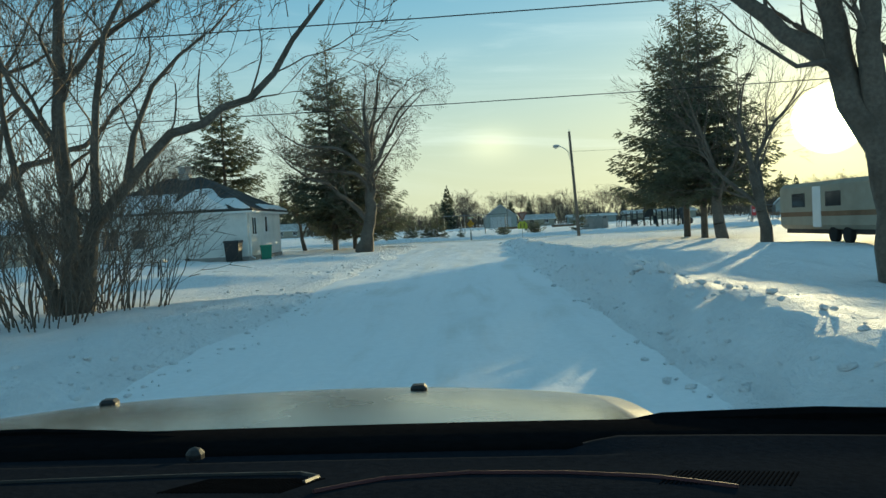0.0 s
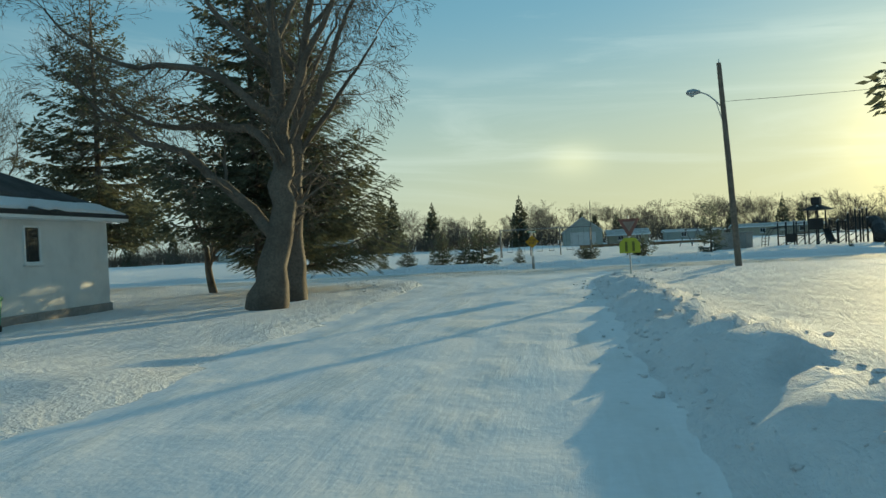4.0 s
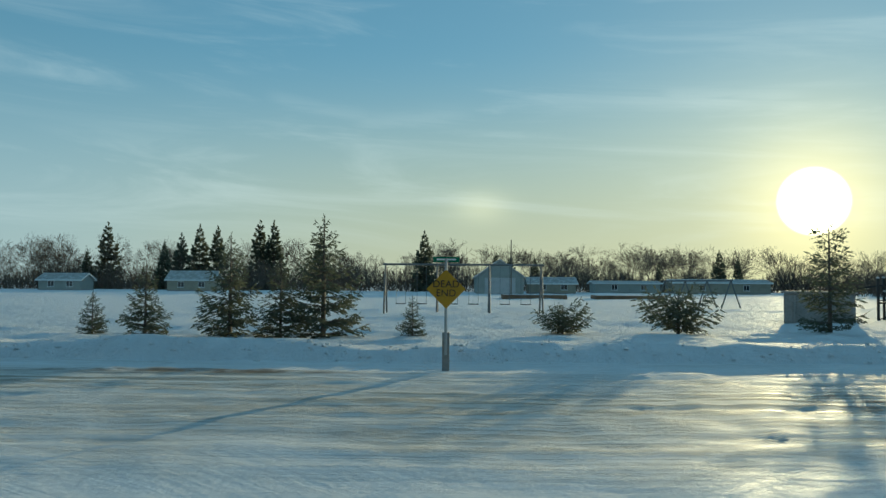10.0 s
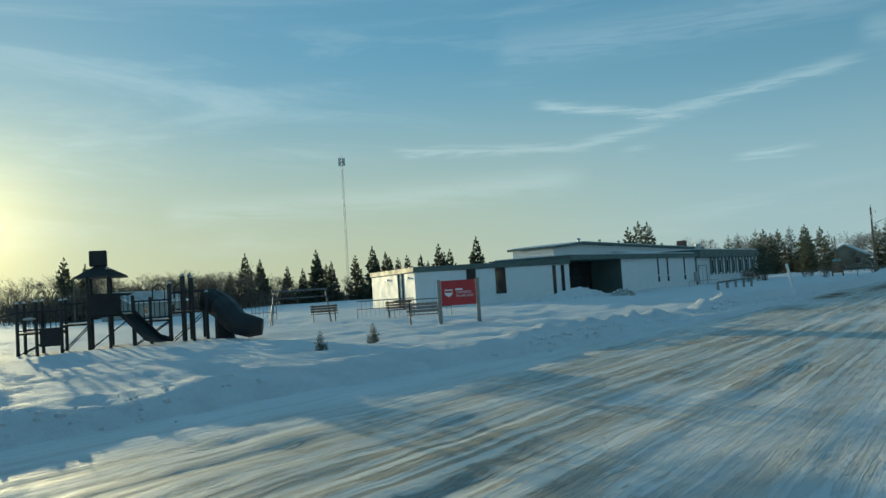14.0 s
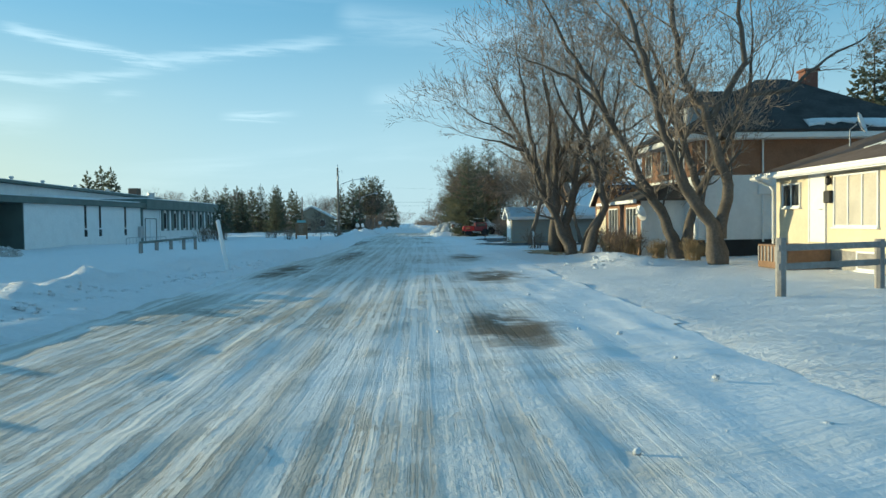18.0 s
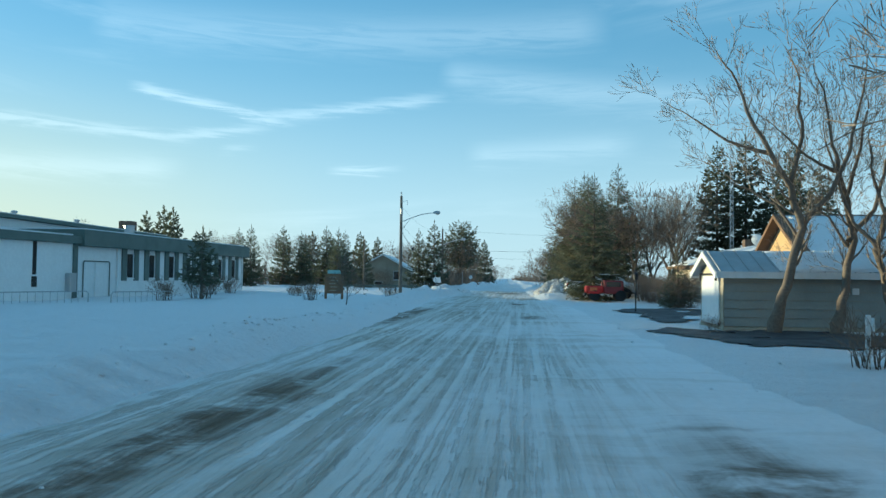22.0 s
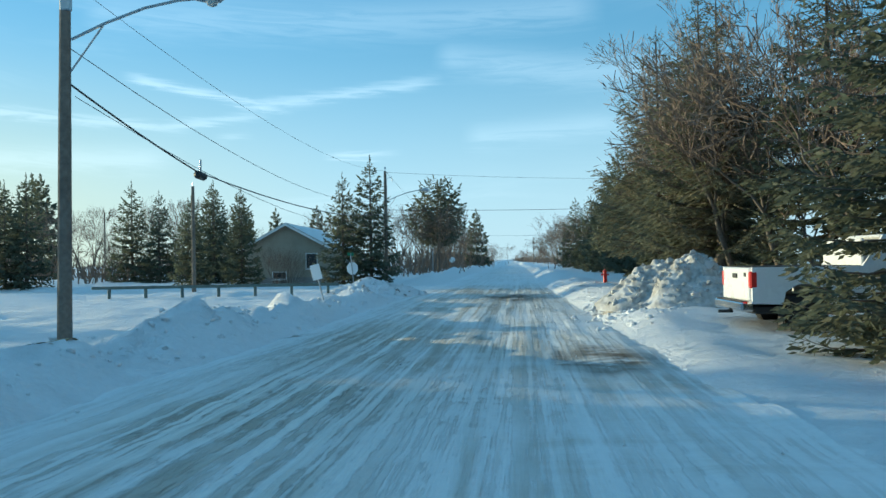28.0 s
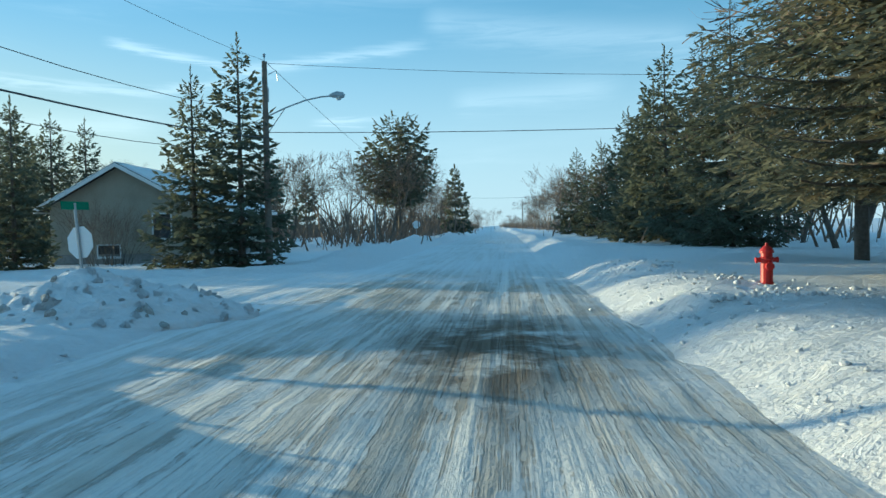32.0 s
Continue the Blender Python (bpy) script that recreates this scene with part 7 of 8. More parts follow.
cable("overhead wire crossing the street", (152.6, 6.9, 7.8), (156, -26, 7.4), 0.5, 0.008)
cable("overhead wire crossing far along the street", (300, 12.0, 8.0), (300, -20, 8.0), 0.4, 0.02)
t = thing("splice_box", "black splice box hanging from the bundled cable", "cable box", (119.2, 6.2, 4.05))
part("box", Shape().tube([(-0.25, 0, 0), (-0.2, 0, 0), (0.2, 0, -0.02), (0.25, 0, -0.02)], [0.04, 0.11, 0.11, 0.04], 10), BLACK, t)
part("clamp", Shape().box(-0.03, 0.03, -0.02, 0.02, 0.1, 0.42, 0.005), GREY_METAL, t)

# lattice mast far behind the school, and a slim aerial by the houses
t = thing("lattice_mast", "tall slender lattice radio mast far behind the school", "mast", (231.2, 195, 0))
for i in range(3):
    a = 2 * math.pi * i / 3
    part("leg", Shape().tube([(0.5 * math.cos(a), 0.5 * math.sin(a), 0), (0.4 * math.cos(a), 0.4 * math.sin(a), 55)], 0.06, 5), GREY_METAL, t)
br = Shape()
for k in range(36):
    for i in range(3):
        a, b = 2 * math.pi * i / 3, 2 * math.pi * (i + 1) / 3
        br.tube([(0.46 * math.cos(a), 0.46 * math.sin(a), k * 1.5), (0.46 * math.cos(b), 0.46 * math.sin(b), k * 1.5 + 1.5)], 0.03, 4, False)
part("bracing", br, GREY_METAL, t)
for i in range(6):
    a = i * math.pi / 3
    part("antenna", Shape().box(1.1 * math.cos(a) - 0.14, 1.1 * math.cos(a) + 0.14, 1.1 * math.sin(a) - 0.14, 1.1 * math.sin(a) + 0.14, 50.5, 53.5, 0.03), GREY_METAL, t)
    part("antenna_arm", Shape().tube([(0, 0, 52), (1.1 * math.cos(a), 1.1 * math.sin(a), 52)], 0.05, 4), GREY_METAL, t)
t = thing("aerial_mast", "slim grey lattice aerial beside the spruces", "mast", (114.6, -19.5, 0))
for i in range(3):
    a = 2 * math.pi * i / 3
    part("leg", Shape().tube([(0.16 * math.cos(a), 0.16 * math.sin(a), 0), (0.12 * math.cos(a), 0.12 * math.sin(a), 11.3)], 0.025, 5), GREY_METAL, t)
br = Shape()
for k in range(22):
    for i in range(3):
        a, b = 2 * math.pi * i / 3, 2 * math.pi * (i + 1) / 3
        br.tube([(0.14 * math.cos(a), 0.14 * math.sin(a), k * 0.5), (0.14 * math.cos(b), 0.14 * math.sin(b), k * 0.5 + 0.5)], 0.012, 4, False)
part("bracing", br, GREY_METAL, t)

# ---- park ----


def swing_set(label, x, y, turn, n, bay=2.6, h=2.3, seats=True):
    t = stand("swing_set", label, "swing set", x, y, turn)
    for i in range(n + 1):
        for s in (-1, 1):
            part("leg", Shape().tube([(i * bay, s * 0.9, -0.2), (i * bay, 0, h)], 0.045, 8), STEEL, t)
    part("top_bar", Shape().tube([(-0.15, 0, h), (n * bay + 0.15, 0, h)], 0.05, 8), STEEL, t)
    for i in range(n):
        for k in ((0.3, 0.7) if seats else ()):
            xx = (i + k) * bay
            seat = part("seat", Shape().box(xx - 0.25, xx + 0.25, -0.1, 0.1, 0.45, 0.49, 0.01), BLACK, t)
            for d in (-0.23, 0.23):
                part("chain", Shape().tube([(xx + d, 0, 0.48), (xx + d, 0, h)], 0.012, 4), STEEL, t)
    return t


swing_set("tall galvanised swing frame with hanging seats in the snow", -2.8, 27.0, 0, 3, 2.55, 2.4)
swing_set("row of low swing frames at the back of the park", 15.8, 46.0, -68, 3, 2.3, 1.9, False)


def playground():
    t = stand("play_structure", "dark climbing frame with a roofed tower, slides and railings", "playground", 22.3, 21.8, -35)
    rng = random.Random(5)
    cols = (-3.3, -2.7, -1.9, -1.0, -0.3, 0.5, 1.1, 1.8, 2.3, 2.6, 3.1)
    tall = {-1.0: 2.75, -0.3: 2.75, 2.3: 2.6, 2.6: 2.45, 1.8: 2.2}
    for x in cols:
        for y in (-0.9, 0.9):
            h = tall.get(x, 1.75) + rng.uniform(-0.1, 0.15)
            p = part("post", Shape().tube([(x, y, -0.2), (x, y, h)], 0.06, 8), BLACK, t)
            part("post_cap", Shape().lathe([(0.07, 0), (0.07, 0.05), (0.01, 0.09)], 8, (x, y, h)), GREY_METAL, p)
    for x0, x1, z in ((-3.3, -1.9, 0.7), (-1.9, -1.0, 0.9), (-1.0, 0.5, 1.15), (0.5, 1.8, 0.85), (1.8, 3.1, 1.1)):
        part("deck", Shape().box(x0, x1, -0.9, 0.9, z, z + 0.07, 0.01), DARK, t)
        for y in (-0.9, 0.9):
            part("rail", Shape().tube([(x0, y, z + 0.8), (x1, y, z + 0.8)], 0.03, 6), BLACK, t)
            part("rail", Shape().tube([(x0, y, z + 0.15), (x1, y, z + 0.15)], 0.022, 6), BLACK, t)
            n = int((x1 - x0) / 0.17)
            for k in range(1, n):
                xx = x0 + (x1 - x0) * k / n
                part("baluster", Shape().tube([(xx, y, z + 0.15), (xx, y, z + 0.8)], 0.014, 4), BLACK, t)
            part("brace", Shape().tube([(x0, y, 0.0), (x1, y, z)], 0.022, 5), BLACK, t)
    part("tower_panel", Shape().box(-1.02, 0.1, -0.98, -0.92, 1.2, 2.0, 0.02), DARK, t)
    part("store_panel", Shape().box(-2.6, -1.95, -0.98, -0.92, 0.25, 0.9, 0.02), DARK, t)
    roof = [(-1.45, -1.25, 2.62), (0.35, -1.25, 2.62), (0.35, 1.25, 2.62), (-1.45, 1.25, 2.62), (-0.6, 0, 3.15)]
    part("tower_roof", Shape().add(roof, [(0, 3, 2, 1), (0, 1, 4), (1, 2, 4), (2, 3, 4), (3, 0, 4)]), DARK, t, "dark peaked tower roof")
    part("lookout_box", Shape().box(-0.95, -0.35, -0.3, 0.3, 3.05, 3.62, 0.02), BLACK, t, "small dark box on the tower top")
    part("slide", Shape().add([(0.0, -1.0, 1.2), (0.5, -1.0, 1.2), (0.9, -2.9, 0.25), (1.4, -2.8, 0.25), (0.0, -1.0, 1.42), (0.5, -1.0, 1.42), (0.9, -2.9, 0.45), (1.4, -2.8, 0.45), (1.2, -3.5, 0.2), (1.7, -3.4, 0.2), (1.2, -3.5, 0.36), (1.7, -3.4, 0.36)],
                              [(0, 1, 3, 2), (0, 2, 6, 4), (1, 5, 7, 3), (2, 3, 9, 8), (2, 8, 10, 6), (3, 7, 11, 9)]), BLACK, t, "straight dark slide")
    tube = [(3.0, 0, 1.55), (3.35, -0.1, 1.5), (3.7, -0.5, 1.25), (3.9, -1.1, 0.95), (4.15, -1.6, 0.6), (4.6, -1.9, 0.45), (5.0, -2.0, 0.4)]
    part("tube_slide", Shape().tube(tube, [0.42, 0.5, 0.5, 0.52, 0.46, 0.42, 0.3], 12), BLACK, t, "fat dark tube slide")
    part("tube_support", Shape().box(3.4, 4.1, -0.95, -0.3, -0.1, 1.1, 0.1), BLACK, t)
    for y in (-0.7, 0.0, 0.7):
        part("climbing_arch", Shape().tube([(-4.7, y, -0.1), (-4.6, y, 0.8), (-4.2, y, 1.35), (-3.3, y, 1.5)], 0.03, 7), BLACK, t)
    for k in range(6):
        x = -4.7 + 0.07 * k + 0.02 * k * k
        part("rung", Shape().tube([(x, -0.7, 0.15 + k * 0.24), (x, 0.7, 0.15 + k * 0.24)], 0.022, 5), BLACK, t)
    for x in (1.2, 2.0):
        part("hoop", Shape().tube([(x, 0.9, 1.7), (x, 0.9, 2.1), (x + 0.22, 0.9, 2.3), (x + 0.44, 0.9, 2.1), (x + 0.44, 0.9, 1.7)], 0.028, 6), BLACK, t)
    part("bubble_panel", Shape().lathe([(0.02, 0), (0.2, 0.03), (0.22, 0.08), (0.02, 0.12)], 14, (-2.9, -0.98, 1.2)), GREY_METAL, t)


playground()
t = stand("storage_box", "large grey wooden box standing in the park", "box", 14.9, 19.3, -30)
# grey timber in place of brown: the sun behind the box is in the colour
part("body", Shape().box(-1.2, 1.2, -0.8, 0.8, -0.1, 1.15, 0.03), GREYWOOD, t)
part("lid", Shape().box(-1.28, 1.28, -0.88, 0.88, 1.15, 1.25, 0.02), GREYWOOD, t)
for x in (-0.8, 0.0, 0.8):
    part("batten", Shape().box(x - 0.05, x + 0.05, -0.84, -0.8, 0.0, 1.1, 0.01), GREYWOOD, t)


def bench(label, x, y, turn, back=True, mat=None):
    t = stand("park_bench", label, "bench", x, y, turn)
    m = mat or GREYWOOD
    for k in range(3):
        part("seat_slat", Shape().box(-0.75, 0.75, -0.25 + k * 0.17, -0.11 + k * 0.17, 0.42, 0.46, 0.008), m, t)
    if back:
        for k in range(3):
            part("back_slat", Shape().box(-0.75, 0.75, 0.27 + k * 0.04, 0.30 + k * 0.04, 0.52 + k * 0.14, 0.63 + k * 0.14, 0.008), m, t)
    for x in (-0.6, 0.6):
        part("leg", Shape().tube([(x, -0.22, -0.1), (x, -0.22, 0.42)], 0.025, 6), BLACK, t)
        part("leg", Shape().tube([(x, 0.24, -0.1), (x, 0.24, 0.45), (x, 0.38, 0.95 if back else 0.46)], 0.025, 6), BLACK, t)
    return t


bench("grey slatted park bench beside the red board", 31.3, 14.2, -50)
bench("brown park bench under a swing frame", 37.2, 25.4, -45, True, WOOD)
bench("brown park bench behind a low railing", 39.4, 21.8, -45, True, WOOD)
t = stand("swing_bench", "steel swing frame with a hanging board bench", "bench", 35.4, 27.4, -48)
for x in (0, 2.8):
    for s in (-0.7, 0.7):
        part("leg", Shape().tube([(x + 0.25 * (1 if x else -1), s, -0.1), (x, 0, 1.9)], 0.04, 6), STEEL, t)
part("top_bar", Shape().tube([(-0.1, 0, 1.9), (2.9, 0, 1.9)], 0.045, 6), STEEL, t)
part("crossbar", Shape().tube([(0, 0, 1.5), (2.8, 0, 1.5)], 0.03, 6), STEEL, t)
for x, y, w, turn in ((40.5, 35.0, 1.6, -50), (38.6, 24.2, 3.2, -48), (37.4, 20.6, 3.0, -48)):
    t = stand("railing", "low steel tube railing in the snow", "railing", x, y, turn)
    part("top_tube", Shape().tube([(0, 0, -0.1), (0, 0, 0.95), (w, 0, 0.95), (w, 0, -0.1)], 0.03, 6), STEEL, t)
    part("middle_tube", Shape().tube([(0, 0, 0.5), (w, 0, 0.5)], 0.02, 6), STEEL, t)
    for k in range(1, int(w * 4)):
        part("bar", Shape().tube([(k * 0.25, 0, 0.1), (k * 0.25, 0, 0.95)], 0.01, 4), STEEL, t)
for x, y, w in ((5.5, 70, 6.5), (15.5, 72, 7.0)):
    t = stand("timber_border", "low dark timber border of a sand pit", "border", x, y)
    part("beam", Shape().box(0, w, -0.1, 0.1, -0.1, 0.45, 0.03), WOOD, t)
    part("side_beam", Shape().box(-0.1, 0.1, 0.1, 4, -0.1, 0.45, 0.03), WOOD, t)

# ---- street things ----
t = thing("low_rail", "low dark rail on short posts in front of the school", "railing", (60.2, 10.3, 0.2))
for i in range(5):
    part("post", Shape().box(i * 2.3 - 0.08, i * 2.3 + 0.08, -0.08, 0.08, -0.4, 0.55 + i * 0.02, 0.01), GREYWOOD, t)
part("rail", Shape().tube([(-0.1, 0, 0.58), (9.4, 0, 0.66)], 0.06, 8), FASCIA, t)
for x, y, w in ((83.5, 19.6, 5.0), (88.5, 17.0, 4.2)):
    t = stand("bike_rack", "long low tube bicycle rack in deep snow", "bike rack", x, y, -18)
    part("frame", Shape().tube([(0, 0, -0.2), (0, 0, 0.45), (0.12, 0, 0.55), (w - 0.12, 0, 0.55), (w, 0, 0.45), (w, 0, -0.2)], 0.03, 6), GREY_METAL, t)
    for k in range(1, int(w / 0.4)):
        part("bar", Shape().tube([(k * 0.4, 0, -0.1), (k * 0.4, 0, 0.55)], 0.012, 4), GREY_METAL, t)
t = thing("low_rail", "long low dark rail on short posts along the side street", "railing", (135.1, 6.7, 0.15), 6)
for i in range(7):
    part("post", Shape().box(-0.06, 0.06, i * 1.7 - 0.06, i * 1.7 + 0.06, -0.5, 0.42, 0.01), FASCIA, t)
part("rail", Shape().box(-0.07, 0.07, -0.5, 11.0, 0.42, 0.56, 0.01), FASCIA, t)
t = thing("yard_fence", "weathered wooden two-rail fence at the edge of the yard", "fence", (36.8, -10.3, 0.2), -66)
for i in range(4):
    part("post", Shape().tube([(i * 2.9, 0, -0.3), (i * 2.9, 0, 0.95 - 0.08 * i)], 0.1, 8), GREYWOOD, t)
for z in (0.38, 0.75):
    part("rail", Shape().box(-0.1, 8.9, -0.05, 0.0, z - 0.06, z + 0.07, 0.01), GREYWOOD, t)


def hydrant(x, y):
    t = stand("fire_hydrant", "red fire hydrant standing in the snow", "hydrant", x, y)
    part("barrel", Shape().lathe([(0.17, -0.3), (0.17, 0.04), (0.13, 0.06), (0.125, 0.52), (0.15, 0.55), (0.15, 0.6), (0.12, 0.62), (0.12, 0.7)], 14), RED, t)
    part("bonnet", Shape().lathe([(0.15, 0.7), (0.15, 0.74), (0.12, 0.8), (0.06, 0.85), (0.03, 0.86), (0.03, 0.92), (0.01, 0.92)], 14), RED, t)
    for s, r in ((-1, 0.05), (1, 0.05)):
        part("side_nozzle", Shape().tube([(0, s * 0.1, 0.55), (0, s * 0.2, 0.55), (0, s * 0.2, 0.55), (0, s * 0.24, 0.55)], [r, r, r * 1.25, r * 1.25], 10), RED, t)
    part("front_nozzle", Shape().tube([(-0.1, 0, 0.42), (-0.2, 0, 0.42), (-0.2, 0, 0.42), (-0.25, 0, 0.42)], [0.075, 0.075, 0.09, 0.09], 10), RED, t)
    t.scale = (0.72, 0.72, 0.72)


hydrant(135.9, -6.15)


def wheel(parent, x, y, z, r=0.40, w=0.28):
    o = new("wheel")
    o.parent = parent
    o.matrix_basis = pose(x, y, z, 0, 90, 0)
    part("tyre", Shape().lathe([(r * 0.62, -w / 2), (r * 0.92, -w / 2), (r, -w / 3), (r, w / 3), (r * 0.92, w / 2), (r * 0.62, w / 2)], 24), RUBBER, o)
    part("rim", Shape().lathe([(r * 0.62, -w * 0.4), (r * 0.5, -w * 0.3), (r * 0.15, -w * 0.36), (r * 0.15, w * 0.3), (r * 0.6, w * 0.4)], 16), GREY_METAL, o)
    return o


def pickup():
    """A pickup whose tail points along its local +y."""
    t = stand("pickup_truck", "white pickup truck parked under the spruce, tail to the street", "truck", 116.2, -9.75, 2, z=0.08)
    side = [(2.9, 0.62), (2.9, 1.35), (0.75, 1.35), (0.7, 1.42), (0.35, 1.95), (-1.2, 1.95), (-1.75, 1.35), (-2.9, 1.2), (-2.95, 0.6), (-2.25, 0.55), (-2.2, 0.85), (-1.95, 1.0), (-1.6, 1.0), (-1.35, 0.85), (-1.3, 0.52), (1.35, 0.52), (1.4, 0.85), (1.65, 1.0), (2.0, 1.0), (2.25, 0.85), (2.3, 0.6)]
    for x in (-1.0, 0.92):
        m = Matrix.Translation((x + 0.08, 0, 0)) @ pose(0, 0, 0, 0, 0, 90)
        part("side_panel", Shape().plate(side, 0.08, m), TRUCK_WHITE, t)
    part("bed_floor", Shape().box(-0.92, 0.92, 0.7, 2.85, 0.7, 0.78, 0.01), BLACK, t)
    part("bed_wall", Shape().box(-0.92, 0.92, 0.68, 0.74, 0.7, 1.9, 0.02), TRUCK_WHITE, t)
    part("tailgate", Shape().box(-0.88, 0.88, 2.84, 2.93, 0.66, 1.34, 0.03), TRUCK_WHITE, t)
    part("badge_bar", Shape().box(-0.7, -0.6, 2.93, 2.945, 1.16, 1.24), BLACK, t)
    part("tailgate_handle", Shape().box(-0.14, 0.14, 2.93, 2.955, 1.12, 1.22, 0.01), BLACK, t)
    for x in (-1.0, 0.88):
        part("tail_lamp", Shape().box(x - 0.010, x + 0.13, 2.79, 2.945 if x < 0 else 2.925, 0.93, 1.27, 0.03), RED, t, "red tail lamp")
    part("bumper", Shape().box(-0.98, 0.98, 2.86, 3.12, 0.46, 0.66, 0.04), CHROME, t, "chrome rear bumper")
    part("step_pad", Shape().box(-0.9, 0.9, 2.95, 3.10, 0.661, 0.675, 0.004), BLACK, t)
    part("tow_hitch", Shape().tube([(0, 3.0, 0.42), (0, 3.3, 0.42)], 0.035, 8), BLACK, t)
    part("chassis", Shape().box(-0.8, 0.8, -2.7, 2.8, 0.4, 0.56, 0.02), BLACK, t)
    part("hood", Shape().box(-0.92, 0.92, -2.9, -1.3, 1.1, 1.3, 0.06), TRUCK_WHITE, t)
    part("cab_roof", Shape().box(-0.86, 0.86, -1.15, 0.35, 1.88, 1.97, 0.04), TRUCK_WHITE, t)
    part("rear_window", Shape().box(-0.75, 0.75, 0.66, 0.68, 1.42, 1.84, 0.004), GLASS, t)
    for x in (-1.012, 1.0):
        part("side_window", Shape().box(x - 0.004, x + 0.012, -0.9, 0.1, 1.42, 1.85, 0.003), GLASS, t)
    part("mud_flap", Shape().box(-0.96, -0.7, 2.28, 2.31, 0.12, 0.6, 0.005), BLACK, t)
    part("bed_cover", Shape().box(-0.9, 0.9, 0.75, 2.84, 1.3, 1.36, 0.01), BLACK, t)
    for x in (-0.86, 0.86):
        for y in (-1.78, 1.83):
            wheel(t, x, y, 0.42, 0.42)


pickup()


def red_truck():
    t = stand("red_truck", "old red truck standing by the hedge", "truck", 108.6, -9.3, 0, z=0.1)
    part("hood", Shape().box(-0.8, 0.8, 0.3, 1.5, 0.55, 1.05, 0.08), RED, t)
    part("fender", Shape().box(-0.95, 0.95, 0.5, 1.35, 0.45, 0.75, 0.1), RED, t)
    part("cab", Shape().box(-0.85, 0.85, -1.1, 0.3, 0.5, 1.45, 0.1), material("dark_red_paint", (0.22, 0.03, 0.03), 0.5), t, "dark red cab")
    part("cab_window", Shape().box(-0.862, -0.85, -0.9, 0.1, 1.0, 1.35), GLASS, t)
    part("tow_plate", Shape().box(-0.9, -0.82, 0.75, 1.25, 0.6, 0.95, 0.01), material("orange_plate", (0.75, 0.18, 0.06), 0.5), t)
    part("exhaust", Shape().tube([(-0.6, 0.35, 1.0), (-0.6, 0.35, 1.6)], 0.05, 8), BLACK, t)
    part("bumper", Shape().box(-0.95, 0.95, 1.5, 1.62, 0.35, 0.55, 0.03), BLACK, t)
    for x in (-0.8, 0.8):
        for y in (0.9, -0.9):
            wheel(t, x, y, 0.38, 0.38, 0.24)


red_truck()
t = stand("garden_lamp", "thin black garden lamp post by the drive", "lamp", 90.6, -8.8)
part("post", Shape().tube([(0, 0, -0.2), (0, 0, 1.6)], 0.035, 8), BLACK, t)
part("lantern", Shape().lathe([(0.03, 1.58), (0.1, 1.62), (0.12, 1.86), (0.15, 1.88), (0.02, 1.98)], 8), BLACK, t)
t = stand("letter_post", "white board on a short post in a snowy shrub", "post", 66.4, -9.6)
part("post", Shape().box(-0.04, 0.04, -0.04, 0.04, -0.2, 1.0, 0.01), WHITE, t)
part("board", Shape().box(-0.15, 0.15, -0.06, -0.04, 0.7, 0.95, 0.01), WHITE, t)

# trailer, bins and table by the first street
t = stand("travel_trailer", "long pale travel trailer parked behind the trees", "trailer", 16.4, -40.2, 3)
part("body", Shape().box(-1.15, 1.15, -5.2, 5.2, 0.55, 2.55, 0.18), BEIGE, t)
part("belt", Shape().box(-1.165, 1.165, -5.0, 5.0, 1.1, 1.3, 0.01), WOOD, t, "brown belt stripe")
for y in (-3.5, 0.2, 3.2):
    part("window", Shape().box(-1.18, -1.15, y - 0.6, y + 0.6, 1.5, 2.1, 0.01), GLASS, t)
part("door", Shape().box(-1.18, -1.15, 1.2, 1.9, 0.65, 2.35, 0.01), WHITE, t)
part("frame", Shape().box(-0.9, 0.9, -6.2, 5.0, 0.35, 0.55, 0.02), BLACK, t)
part("bumper", Shape().box(-1.1, 1.1, -5.45, -5.3, 0.4, 0.6, 0.03), CHROME, t)
for x in (-0.95, 0.95):
    for y in (-0.6, 0.5):
        wheel(t, x, y, 0.34, 0.34, 0.22)


def bin_(label, x, y, mat, w=0.58, h=1.05, turn=0):
    t = stand("rubbish_bin", label, "bin", x, y, turn)
    part("body", Shape().add([(-w * .42, -w * .42, 0.04), (w * .42, -w * .42, 0.04), (w * .42, w * .42, 0.04), (-w * .42, w * .42, 0.04), (-w / 2, -w / 2, h * .88), (w / 2, -w / 2, h * .88), (w / 2, w / 2, h * .88), (-w / 2, w / 2, h * .88)],
                             [(3, 2, 1, 0), (4, 5, 6, 7), (0, 1, 5, 4), (1, 2, 6, 5), (2, 3, 7, 6), (3, 0, 4, 7)]), mat, t)
    part("lid", Shape().box(-w * .55, w * .55, -w * .55, w * .58, h * .88, h, 0.03), mat, t)
    part("handle", Shape().tube([(-w * .4, w * .62, h * .9), (w * .4, w * .62, h * .9)], 0.025, 6), mat, t)
    for x in (-w * .4, w * .4):
        part("wheel", Shape().tube([(x - 0.03, w * .4, 0.1), (x + 0.03, w * .4, 0.1)], 0.1, 12), RUBBER, t)


